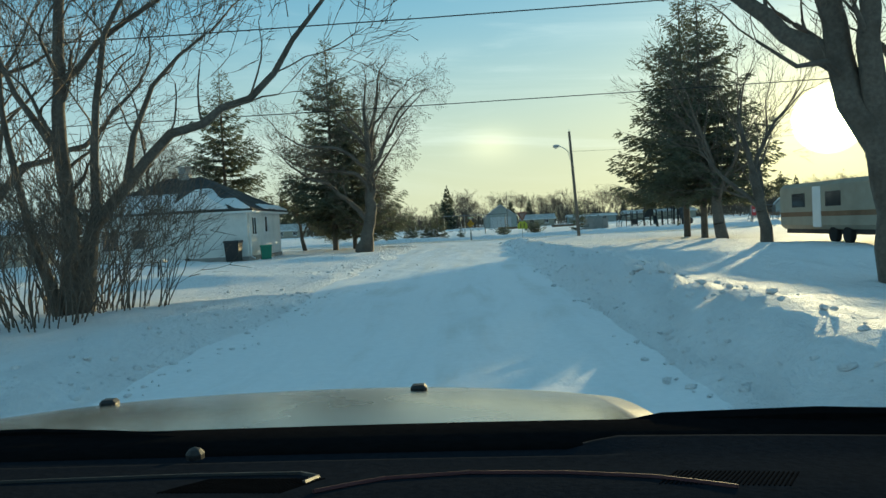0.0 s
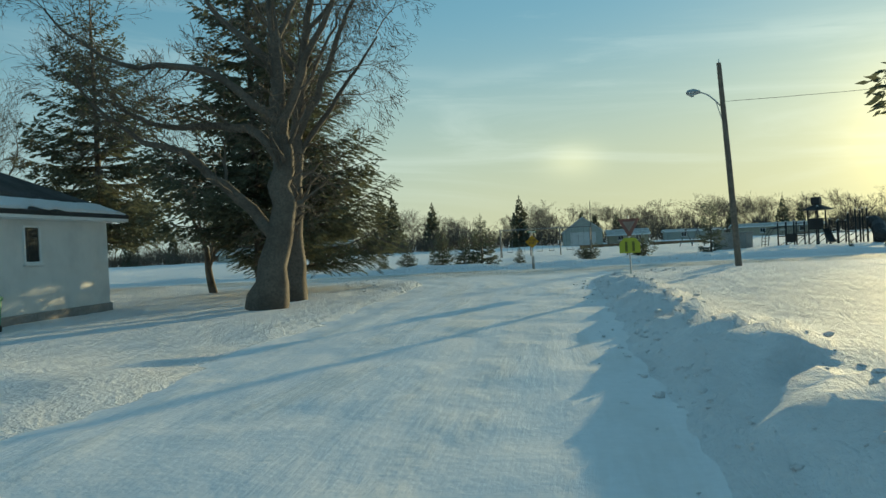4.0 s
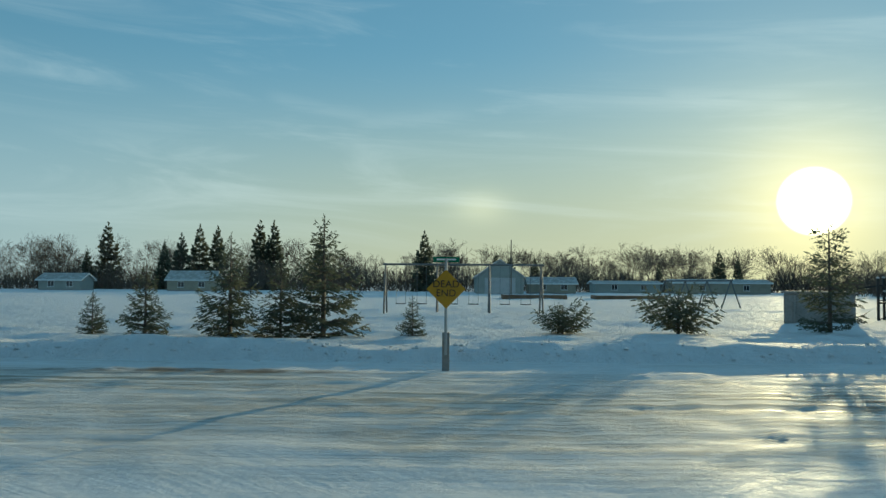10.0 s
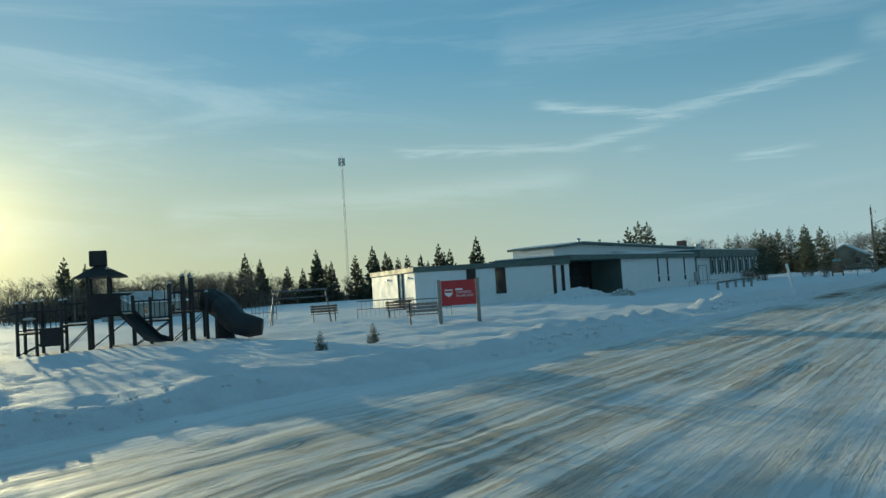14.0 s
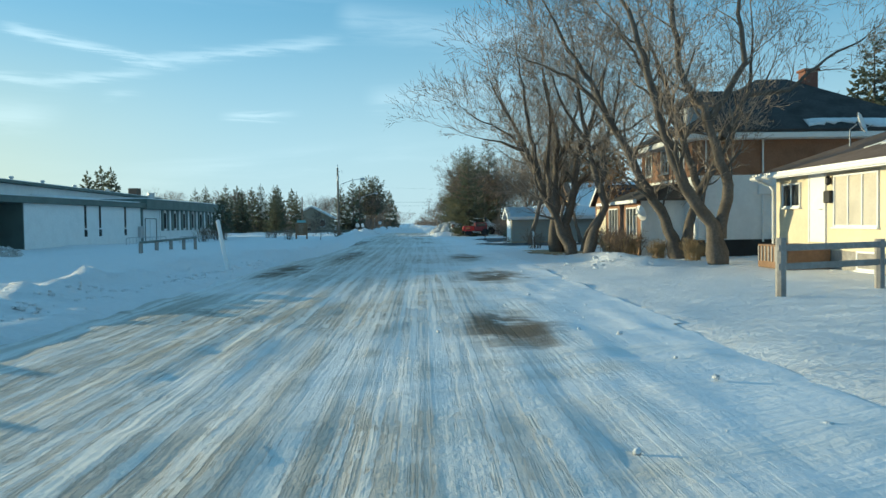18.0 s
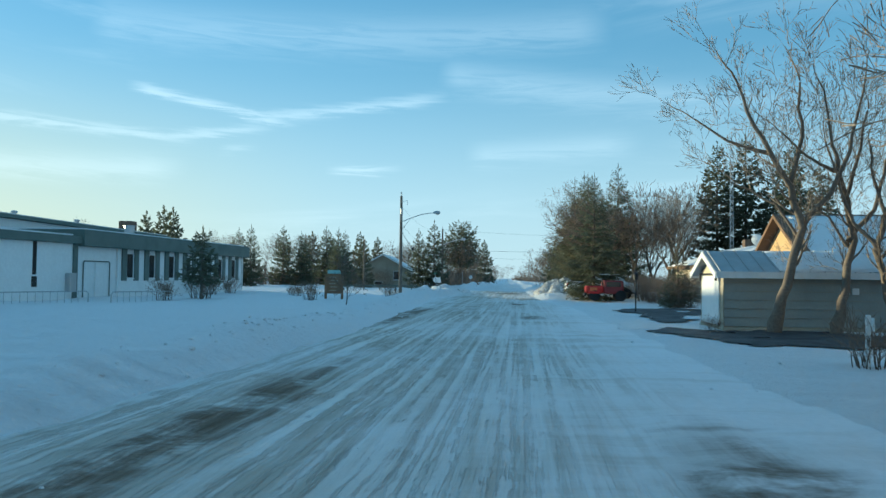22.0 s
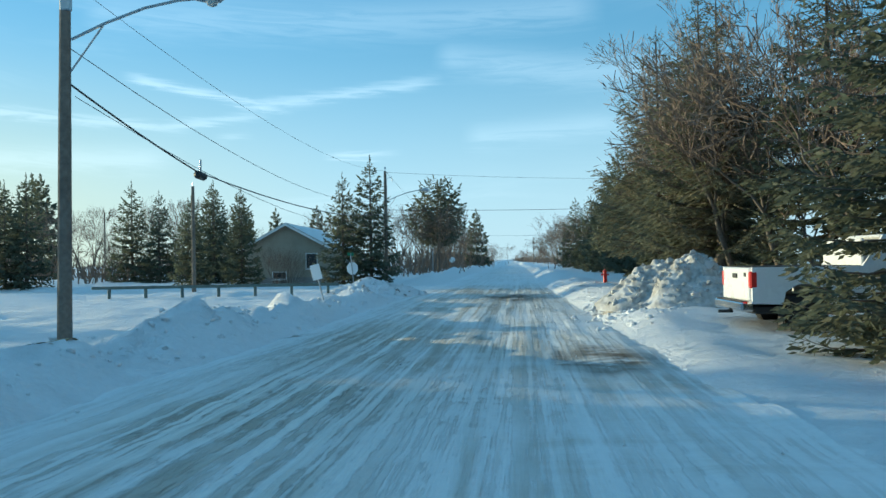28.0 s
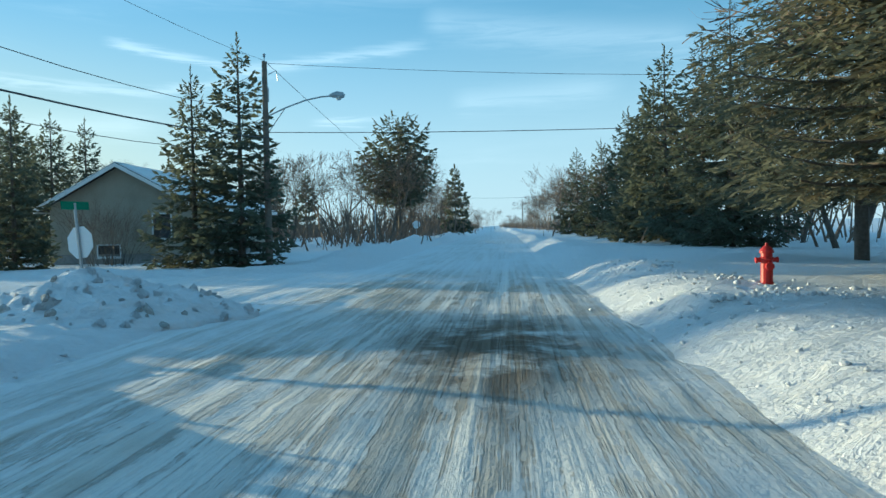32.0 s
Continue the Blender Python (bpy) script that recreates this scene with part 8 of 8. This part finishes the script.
bin_("tall black wheeled rubbish bin by the house wall", -13.2, -26.9, BLACK, 0.85, 1.25)
bin_("small green plastic bin by the house wall", -11.9, -24.6, GREEN_BIN, 0.65, 0.9, 20)
t = stand("garden_tools", "bundle of garden tools leaning at the house wall", "tools", -15.9, -26.5)
for k, (dx, dy) in enumerate(((-0.4, 0.2), (0.1, 0.3), (0.35, 0.15))):
    part("handle", Shape().tube([(k * 0.12, -0.5, 0), (k * 0.12 + dx, dy, 1.25)], 0.02, 5), WOOD, t)
part("shovel_blade", Shape().box(-0.12, 0.12, -0.6, -0.45, 0.0, 0.3, 0.02), BLACK, t)
t = stand("picnic_table", "wooden garden table under a cap of snow", "table", -11.8, -43.3, 12)
for k in range(4):
    part("top_board", Shape().box(-1.0, 1.0, -0.36 + k * 0.18, -0.2 + k * 0.18, 0.7, 0.74, 0.008), GREYWOOD, t)
for x in (-0.75, 0.75):
    for s in (-1, 1):
        part("leg", Shape().tube([(x, s * 0.55, -0.1), (x, s * 0.2, 0.7)], 0.03, 6), BLACK, t)
part("snow_cap", Shape().box(-0.98, 0.98, -0.34, 0.34, 0.742, 0.83, 0.04), SNOW, t, "cap of snow")


def snow_pile(label, x, y, rx, ry, h, seed, mat, dirty=0, lumps=150, rough=1.0):
    """A ploughed heap: a rough dome broken into lumps and blocks."""
    rng = np.random.default_rng(seed)
    n, m = 150, 64
    a, r = np.meshgrid(2 * math.pi * np.arange(n) / n, 1 - np.arange(m + 1) / m)
    out = 1 + 0.35 * rough * (value_noise(np.cos(a) * 3 + 9, np.sin(a) * 3 + 9, 1.0, seed + 6) - 0.5)
    px, py = rx * r * np.cos(a) * out, ry * r * np.sin(a) * out
    z = h * (1 - r ** 1.4)
    ridge = lambda cell, k: 1 - 2 * np.abs(value_noise(px + 50 + 0.7 * z, py + 50 - 0.5 * z, cell, seed + k) - 0.5)
    z = z * (0.62 + 0.42 * value_noise(px + 50, py + 50, 0.9, seed) + 0.30 * rough * (ridge(0.5, 1) - 0.5)) + rough * (1 - r ** 8) * (0.16 * (ridge(0.24, 2) - 0.5) + 0.10 * (value_noise(px, py, 0.11, seed + 3) - 0.5))
    z[0] -= 0.15
    v = np.stack([px, py, z], -1).reshape(-1, 3)
    idx = np.arange(n * (m + 1)).reshape(m + 1, n)
    nxt = np.roll(idx, -1, 1)
    q = np.stack([idx[:-1], nxt[:-1], nxt[1:], idx[1:]], -1).reshape(-1, 4)
    t = thing("snow_pile", label, "snow pile", (x, y, float(ground_height(x, y)) - 0.05))
    part("mound", array_mesh("mound", v, q), mat, t)
    kinds = []
    for k in range(12):
        bm = bmesh.new()
        bmesh.ops.create_icosphere(bm, subdivisions=1, radius=1.0)
        for vv in bm.verts:
            vv.co *= 0.8 + 0.75 * noise.noise(vv.co * 1.3 + Vector((k * 3.1, seed, 0)))
            vv.co.z *= 0.75
        me = bpy.data.meshes.new("snow_lump")
        bm.to_mesh(me)
        bm.free()
        me.materials.append(HEAP if k < dirty else SNOW if k < 7 else mat)
        kinds.append(me)
    for k in range(lumps):
        i, j = int(rng.integers(0, n)), int((m + 1) * (1 - rng.random() ** 0.6) * 0.98)
        o = part("snow_lump", kinds[k % 12], mat, t)
        q = 0.04 + 0.13 * rng.random() ** 2.5
        spot = v[min(j, m) * n + i]
        o.matrix_basis = pose(*spot, *rng.uniform(0, 360, 3)) @ Matrix.Diagonal((q * rng.uniform(0.8, 1.5), q, q, 1))
    return t


snow_pile("tall heap of dirty ploughed snow at the roadside", 121.0, -6.7, 2.2, 2.2, 1.45, 3, HEAP, 0, 280)
snow_pile("rounded snow mound with brown clods at the corner", 136.0, 4.7, 2.2, 2.4, 0.9, 5, SNOW, 2, 150, 0.6)
snow_pile("low heap of broken snow by the school path", 57.0, 19.5, 4.2, 2.4, 0.95, 8, SNOW, 0, 150, 0.6)
snow_pile("small heap of broken snow and earth by the school path", 62.0, 18.0, 1.6, 1.0, 0.5, 9, HEAP)


def clods(name, label, seed, spans):
    """Broken lumps of ploughed snow; spans: start, end, spread, how many, smallest and largest size."""
    rng = np.random.default_rng(seed)
    g = (1 + 5 ** 0.5) / 2
    ico = np.array([(-1, g, 0), (1, g, 0), (-1, -g, 0), (1, -g, 0), (0, -1, g), (0, 1, g), (0, -1, -g), (0, 1, -g), (g, 0, -1), (g, 0, 1), (-g, 0, -1), (-g, 0, 1)]) / 1.9
    tri = np.array([(0, 11, 5), (0, 5, 1), (0, 1, 7), (0, 7, 10), (0, 10, 11), (1, 5, 9), (5, 11, 4), (11, 10, 2), (10, 7, 6), (7, 1, 8), (3, 9, 4), (3, 4, 2), (3, 2, 6), (3, 6, 8), (3, 8, 9), (4, 9, 5), (2, 4, 11), (6, 2, 10), (8, 6, 7), (9, 8, 1)])
    vs, fs, base = [], [], 0
    for a, b, spread, count, small, large in spans:
        s = rng.random(count)
        x = a[0] + (b[0] - a[0]) * s + rng.normal(0, spread, count)
        y = a[1] + (b[1] - a[1]) * s + rng.normal(0, spread, count)
        size = small + (large - small) * rng.random(count) ** 3
        z = ground_height(x, y) + size * 0.15
        z = np.where(road_distance(x, y) < 0.1, 0.02 + size * 0.2, z)
        v = ico[None] * (1 + rng.normal(0, 0.22, (count, 12, 1))) * size[:, None, None] * np.array((1, 1, 0.62)) * rng.uniform(0.7, 1.4, (count, 1, 3))
        v = v + np.stack([x, y, z], 1)[:, None]
        vs.append(v.reshape(-1, 3))
        fs.append((tri[None] + 12 * np.arange(count)[:, None, None]).reshape(-1, 3) + base)
        base += 12 * count
    me = bpy.data.meshes.new(name)
    me.from_pydata(np.concatenate(vs).tolist(), [], np.concatenate(fs).tolist())
    ob = new(name, me)
    me.materials.append(SNOW)
    me.polygons.foreach_set("use_smooth", [True] * len(me.polygons))
    return tagged(ob, label, "snow", kind="stuff")


clods("snow_clods", "broken lumps of ploughed snow along the first street", 71, (
    ((3.0, -76), (3.0, -14), 0.25, 900, 0.012, 0.06), ((4.1, -76), (4.2, -16), 0.3, 500, 0.015, 0.08), ((-3.2, -74), (-3.2, -52), 0.4, 450, 0.012, 0.06), ((-4.0, -52), (-4.0, -40), 1.2, 160, 0.012, 0.06),
    ((3.2, -14), (7.0, -6), 0.5, 200, 0.012, 0.06), ((-3.4, -15), (-8.0, -5), 0.5, 200, 0.012, 0.06), ((-14, 4.9), (14, 5.3), 0.4, 420, 0.012, 0.07)))
clods("snow_clods", "broken lumps of ploughed snow along the cross street", 72, (
    ((20, 3.8), (54, 2.7), 0.35, 600, 0.015, 0.07), ((54, 2.4), (108, 3.6), 0.4, 600, 0.012, 0.06), ((108, 3.9), (132, 3.7), 0.45, 420, 0.015, 0.08), ((123, -4.6), (150, -4.6), 0.4, 420, 0.01, 0.045), ((134, -4.8), (134, -6.8), 0.6, 220, 0.012, 0.06), ((143, -5.6), (134, -6.2), 0.4, 260, 0.012, 0.06),
    ((117, -4.8), (124, -5.0), 0.6, 220, 0.02, 0.10), ((14, -6.4), (100, -6.9), 0.6, 260, 0.01, 0.04), ((30, -2), (120, -2), 1.8, 260, 0.008, 0.03), ((50, -9.2), (47, -9.6), 0.8, 60, 0.02, 0.09)))


def bare_patch(label, x0, x1, y0, y1, seed, mat):
    """Ground that shows through the snow, with an uneven edge."""
    def edge(x, y):
        r = np.hypot((x - (x0 + x1) / 2) / ((x1 - x0) / 2), (y - (y0 + y1) / 2) / ((y1 - y0) / 2))
        return r + 0.7 * (value_noise(x, y, 0.7, seed) - 0.5) < 0.95
    me = grid_mesh("bare_ground", steps((x0, x1, 0.12)), steps((y0, y1, 0.12)), lambda x, y: ground_height(x, y) + 0.006 + 0.02 * value_noise(x, y, 0.25, seed + 1), edge)
    ob = new("bare_ground", me)
    me.materials.append(mat)
    return tagged(ob, label, "ground", kind="structure")


bare_patch("brown dry grass showing through the snow under the trees", 56.0, 63.5, -11.6, -8.3, 81, DRY_GRASS)
bare_patch("brown earth and clods showing in the snow bank", 135.0, 137.0, 5.0, 6.4, 83, DRY_GRASS)
bare_patch("brown earth showing in the snow bank by the pole", 109.3, 110.6, 4.4, 5.1, 84, DRY_GRASS)

# dark drives beside the cross street


def drive(name, pts, seed):
    """Cleared asphalt inside an outline, with a ragged edge of packed snow."""
    p = np.array(pts, float)

    def inside(x, y):
        x = x + 0.9 * (value_noise(x, y, 1.1, seed) - 0.5) + 0.3 * (value_noise(x, y, 0.3, seed + 1) - 0.5)
        y = y + 0.8 * (value_noise(x, y, 0.9, seed + 2) - 0.5) + 0.25 * (value_noise(x, y, 0.25, seed + 3) - 0.5)
        ok = np.zeros(x.shape, bool)
        for (xa, ya), (xb, yb) in zip(p, np.roll(p, -1, 0)):
            ok ^= ((ya > y) != (yb > y)) & (x < (xb - xa) * (y - ya) / (yb - ya + 1e-9) + xa)
        return ok & (value_noise(x, y, 1.6, seed + 4) + 0.5 * value_noise(x, y, 0.4, seed + 5) > 0.34)

    me = grid_mesh(name, steps((p[:, 0].min() - 1, p[:, 0].max() + 1, 0.14)), steps((p[:, 1].min() - 1, p[:, 1].max() + 1, 0.14)), lambda x, y: np.maximum(ground_height(x, y), 0.0) + 0.035, inside)
    ob = new(name, me)
    me.materials.append(ASPHALT)
    return tagged(ob, "bare wet asphalt drive cleared of snow", "drive", kind="structure")


drive("drive_1", [(70.5, -8.3), (76.0, -6.9), (77.6, -8.0), (76.6, -9.5), (75.9, -13), (75.3, -18), (71.5, -18), (70.2, -11)], 91)
drive("drive_2", [(80.5, -8.3), (93.0, -8.0), (95.0, -9.2), (96.5, -14.5), (88.5, -14.8), (86.5, -10.4), (80.8, -9.6)], 95)

# ---- the car, where it sets off ----


def car():
    """A pale hatchback seen from its passenger seat; local origin on the ground below the eye, +y ahead."""
    paint = material("champagne_car_paint", (0.42, 0.40, 0.35), 0.22, 0.6, spread=0.04, bump=0, spec=0.5)
    vinyl = material("dark_vinyl", (0.015, 0.018, 0.024), 0.95, spread=0.2, grain=120, bump=0.12, spec=0.0)
    trim = material("matt_black_trim", (0.009, 0.009, 0.01), 0.95, spread=0.2, grain=60, bump=0.1, spec=0.0)
    stitch = material("red_stitching", (0.09, 0.03, 0.035), 0.8, bump=0)
    t = thing("car", "pale hatchback with a dark dashboard standing on the snowy street", "car", (CAR_AT[0], CAR_AT[1], 0.03), CAR_TURN)
    c = -0.44

    def hood_z(y):
        return 1.136 - 0.207 * (y - 2.0) - 0.12 * (y - 2.0) ** 2

    def surface(xs, ys, z, thick):
        n, m = len(xs), len(ys)
        v = [(x, y, z(x, y)) for x in xs for y in ys] + [(x, y, z(x, y) - thick) for x in xs for y in ys]
        f = []
        for i in range(n - 1):
            for j in range(m - 1):
                k = i * m + j
                f += [(k, k + m, k + m + 1, k + 1), (n * m + k, n * m + k + 1, n * m + k + m + 1, n * m + k + m)]
        rim = [i * m for i in range(n)] + [(n - 1) * m + j for j in range(1, m)] + [i * m + m - 1 for i in range(n - 2, -1, -1)] + [j for j in range(m - 2, 0, -1)]
        f += [(p, rim[(i + 1) % len(rim)], n * m + rim[(i + 1) % len(rim)], n * m + p) for i, p in enumerate(rim)]
        return Shape().add(v, f)

    xs = list(np.linspace(-0.80, 0.80, 25))
    part("hood", surface([c + x for x in xs], list(np.linspace(1.12, 2.95, 30)), lambda x, y: hood_z(y) + 0.01 - 0.05 * abs((x - c) / 0.8) ** 2.4, 0.03), paint, t, smooth=True)
    for x in (c - 0.345, c + 0.345):
        n = part("washer_nozzle", Shape().box(x - 0.018, x + 0.018, 1.73, 1.765, 1.165, 1.198, 0.006), BLACK, t)
    for s in (-1, 1):
        part("fender", surface([c + s * x for x in (0.80, 0.84, 0.88, 0.90)], list(np.linspace(1.0, 2.9, 20)), lambda x, y: hood_z(max(y, 1.12)) - 0.06 - 2.4 * (abs(x - c) - 0.80) ** 1.4, 0.05), paint, t, smooth=True)
        part("fender_side", Shape().box(c + s * 0.9 - 0.03, c + s * 0.9 + 0.03, 1.0, 1.75, 0.35, 1.08, 0.02).box(c + s * 0.9 - 0.03, c + s * 0.9 + 0.03, 2.55, 2.95, 0.35, 0.75, 0.02), paint, t)
        wheel(t, c + s * 0.78, 2.15, 0.31, 0.33, 0.22)
        part("pillar", Shape().tube([(c + s * 1.08, 1.0, 1.22), (c + s * 0.98, 0.62, 1.50), (c + s * 0.80, 0.15, 1.84)], [0.055, 0.05, 0.05], 8), BEIGE, t, "beige windscreen pillar trim")
    # roof out of view, added to keep sky light off the dashboard
    part("roof", Shape().box(c - 0.84, c + 0.84, -2.2, 0.14, 1.84, 1.90, 0.02), paint, t)
    part("tailgate", Shape().box(c - 0.84, c + 0.84, -2.25, -2.19, 0.4, 1.84, 0.02), paint, t)
    for s in (-1, 1):
        part("door", Shape().box(c + s * 1.0 - 0.04, c + s * 1.0 + 0.04, -2.2, 0.98, 0.35, 1.12, 0.02), paint, t)
    part("front_bumper", Shape().box(c - 0.85, c + 0.85, 2.88, 3.05, 0.3, 0.72, 0.06), paint, t)
    part("bulkhead", Shape().box(c - 0.82, c + 0.82, 1.02, 1.1, 0.3, 1.2, 0.02), BLACK, t)
    # black strip at the foot of the windscreen
    part("cowl", surface([c + x for x in np.linspace(-1.08, 1.08, 25)], [0.86, 0.92, 0.97, 1.02, 1.10], lambda x, y: 1.309 - 0.015 * (x + 0.2) - 0.02 * abs((x - c) / 1.08) ** 3 - 1.0 * max(0, y - 1.0), 0.02), trim, t, "black strip at the foot of the windscreen", True)
    for x0, x1, h0, r in ((c - 0.30, c + 0.12, 1.312, 0.006), (0.165, 0.70, 1.287, 0.013)):
        w = new("wiper")
        w.parent = t
        part("blade", Shape().tube([(x0, 0.99, h0 - 0.006), (x0 + 0.08, 0.985, h0 + 0.002), ((x0 + x1) / 2, 0.975, h0 + 0.003), (x1, 0.96, h0 - 0.006)], [r * 0.5, r, r, r * 0.6], 7), trim, w)
        part("arm", Shape().tube([(x0 + 0.1, 0.97, h0 - 0.008), (x1 - 0.1, 0.95, h0 - 0.002), (x1, 0.94, h0 - 0.012)], [0.006, 0.009, 0.009], 6), trim, w)

    # the dashboard: a sunk shelf below the glass, a rounded edge and a gently rising pad
    def dash(x, y):
        pad = 1.318 + 0.016 * float(smooth((0.815 - y) / 0.20)) - 0.30 * max(0.0, 0.56 - y) ** 1.3
        sunk = 0.012 * float(smooth((y - 0.795) / 0.012)) * float(smooth((0.16 - x) / 0.05))
        return pad - sunk - 0.02 * (x + 0.2) - 0.015 * abs((x - c) / 1.0) ** 3

    part("dashboard", surface([c + x for x in np.linspace(-1.04, 1.04, 73)], list(np.linspace(0.30, 0.74, 16)) + list(np.linspace(0.76, 0.87, 16)), dash, 0.03), vinyl, t, "black padded dashboard", True)
    part("dash_front", Shape().box(c - 0.8, c + 0.8, 0.32, 0.84, 0.75, 1.2, 0.04), vinyl, t)
    g = new("speaker_grille")
    g.parent = t
    for k in range(2):
        for i in range(26):
            x = (-0.235 if k == 0 else 0.19) + i * 0.0042
            line = [(x - 0.02 * s_, 0.72 - 0.012 * s_ * 3 - 0.0004 * i) for s_ in (0.0, 0.5, 1.0, 1.5)]
            part("grille_slot", Shape().tube([(px, py, dash(px, py) + 0.0002) for px, py in line], 0.0009, 4), trim, g)

    def seam(name, pts, r, mat, label):
        fine = []
        for (xa, ya), (xb, yb) in zip(pts, pts[1:]):
            fine += [(xa + (xb - xa) * q / 5, ya + (yb - ya) * q / 5) for q in range(5)]
        fine.append(pts[-1])
        part(name, Shape().tube([(x, y, dash(x, y) + 0.001) for x, y in fine], r, 5), mat, t, label)

    seam("panel_gap", [(-0.62, 0.70), (-0.42, 0.725), (-0.25, 0.735), (-0.155, 0.732), (-0.137, 0.715), (-0.145, 0.69)], 0.0022, BLACK, "dark gap round the upper dashboard panel")
    seam("stitched_seam", [(-0.13, 0.655), (-0.075, 0.70), (0.0, 0.718), (0.085, 0.712), (0.16, 0.69), (0.22, 0.65)], 0.0025, stitch, "red stitched seam")
    part("sensor_dome", Shape().lathe([(0.010, 0), (0.010, 0.005), (0.006, 0.010), (0.001, 0.012)], 10, (-0.287, 0.83, 1.315)), BLACK, t)
    return t


CAR_AT, CAR_TURN = (0.76, -72.49), 1.5
car()
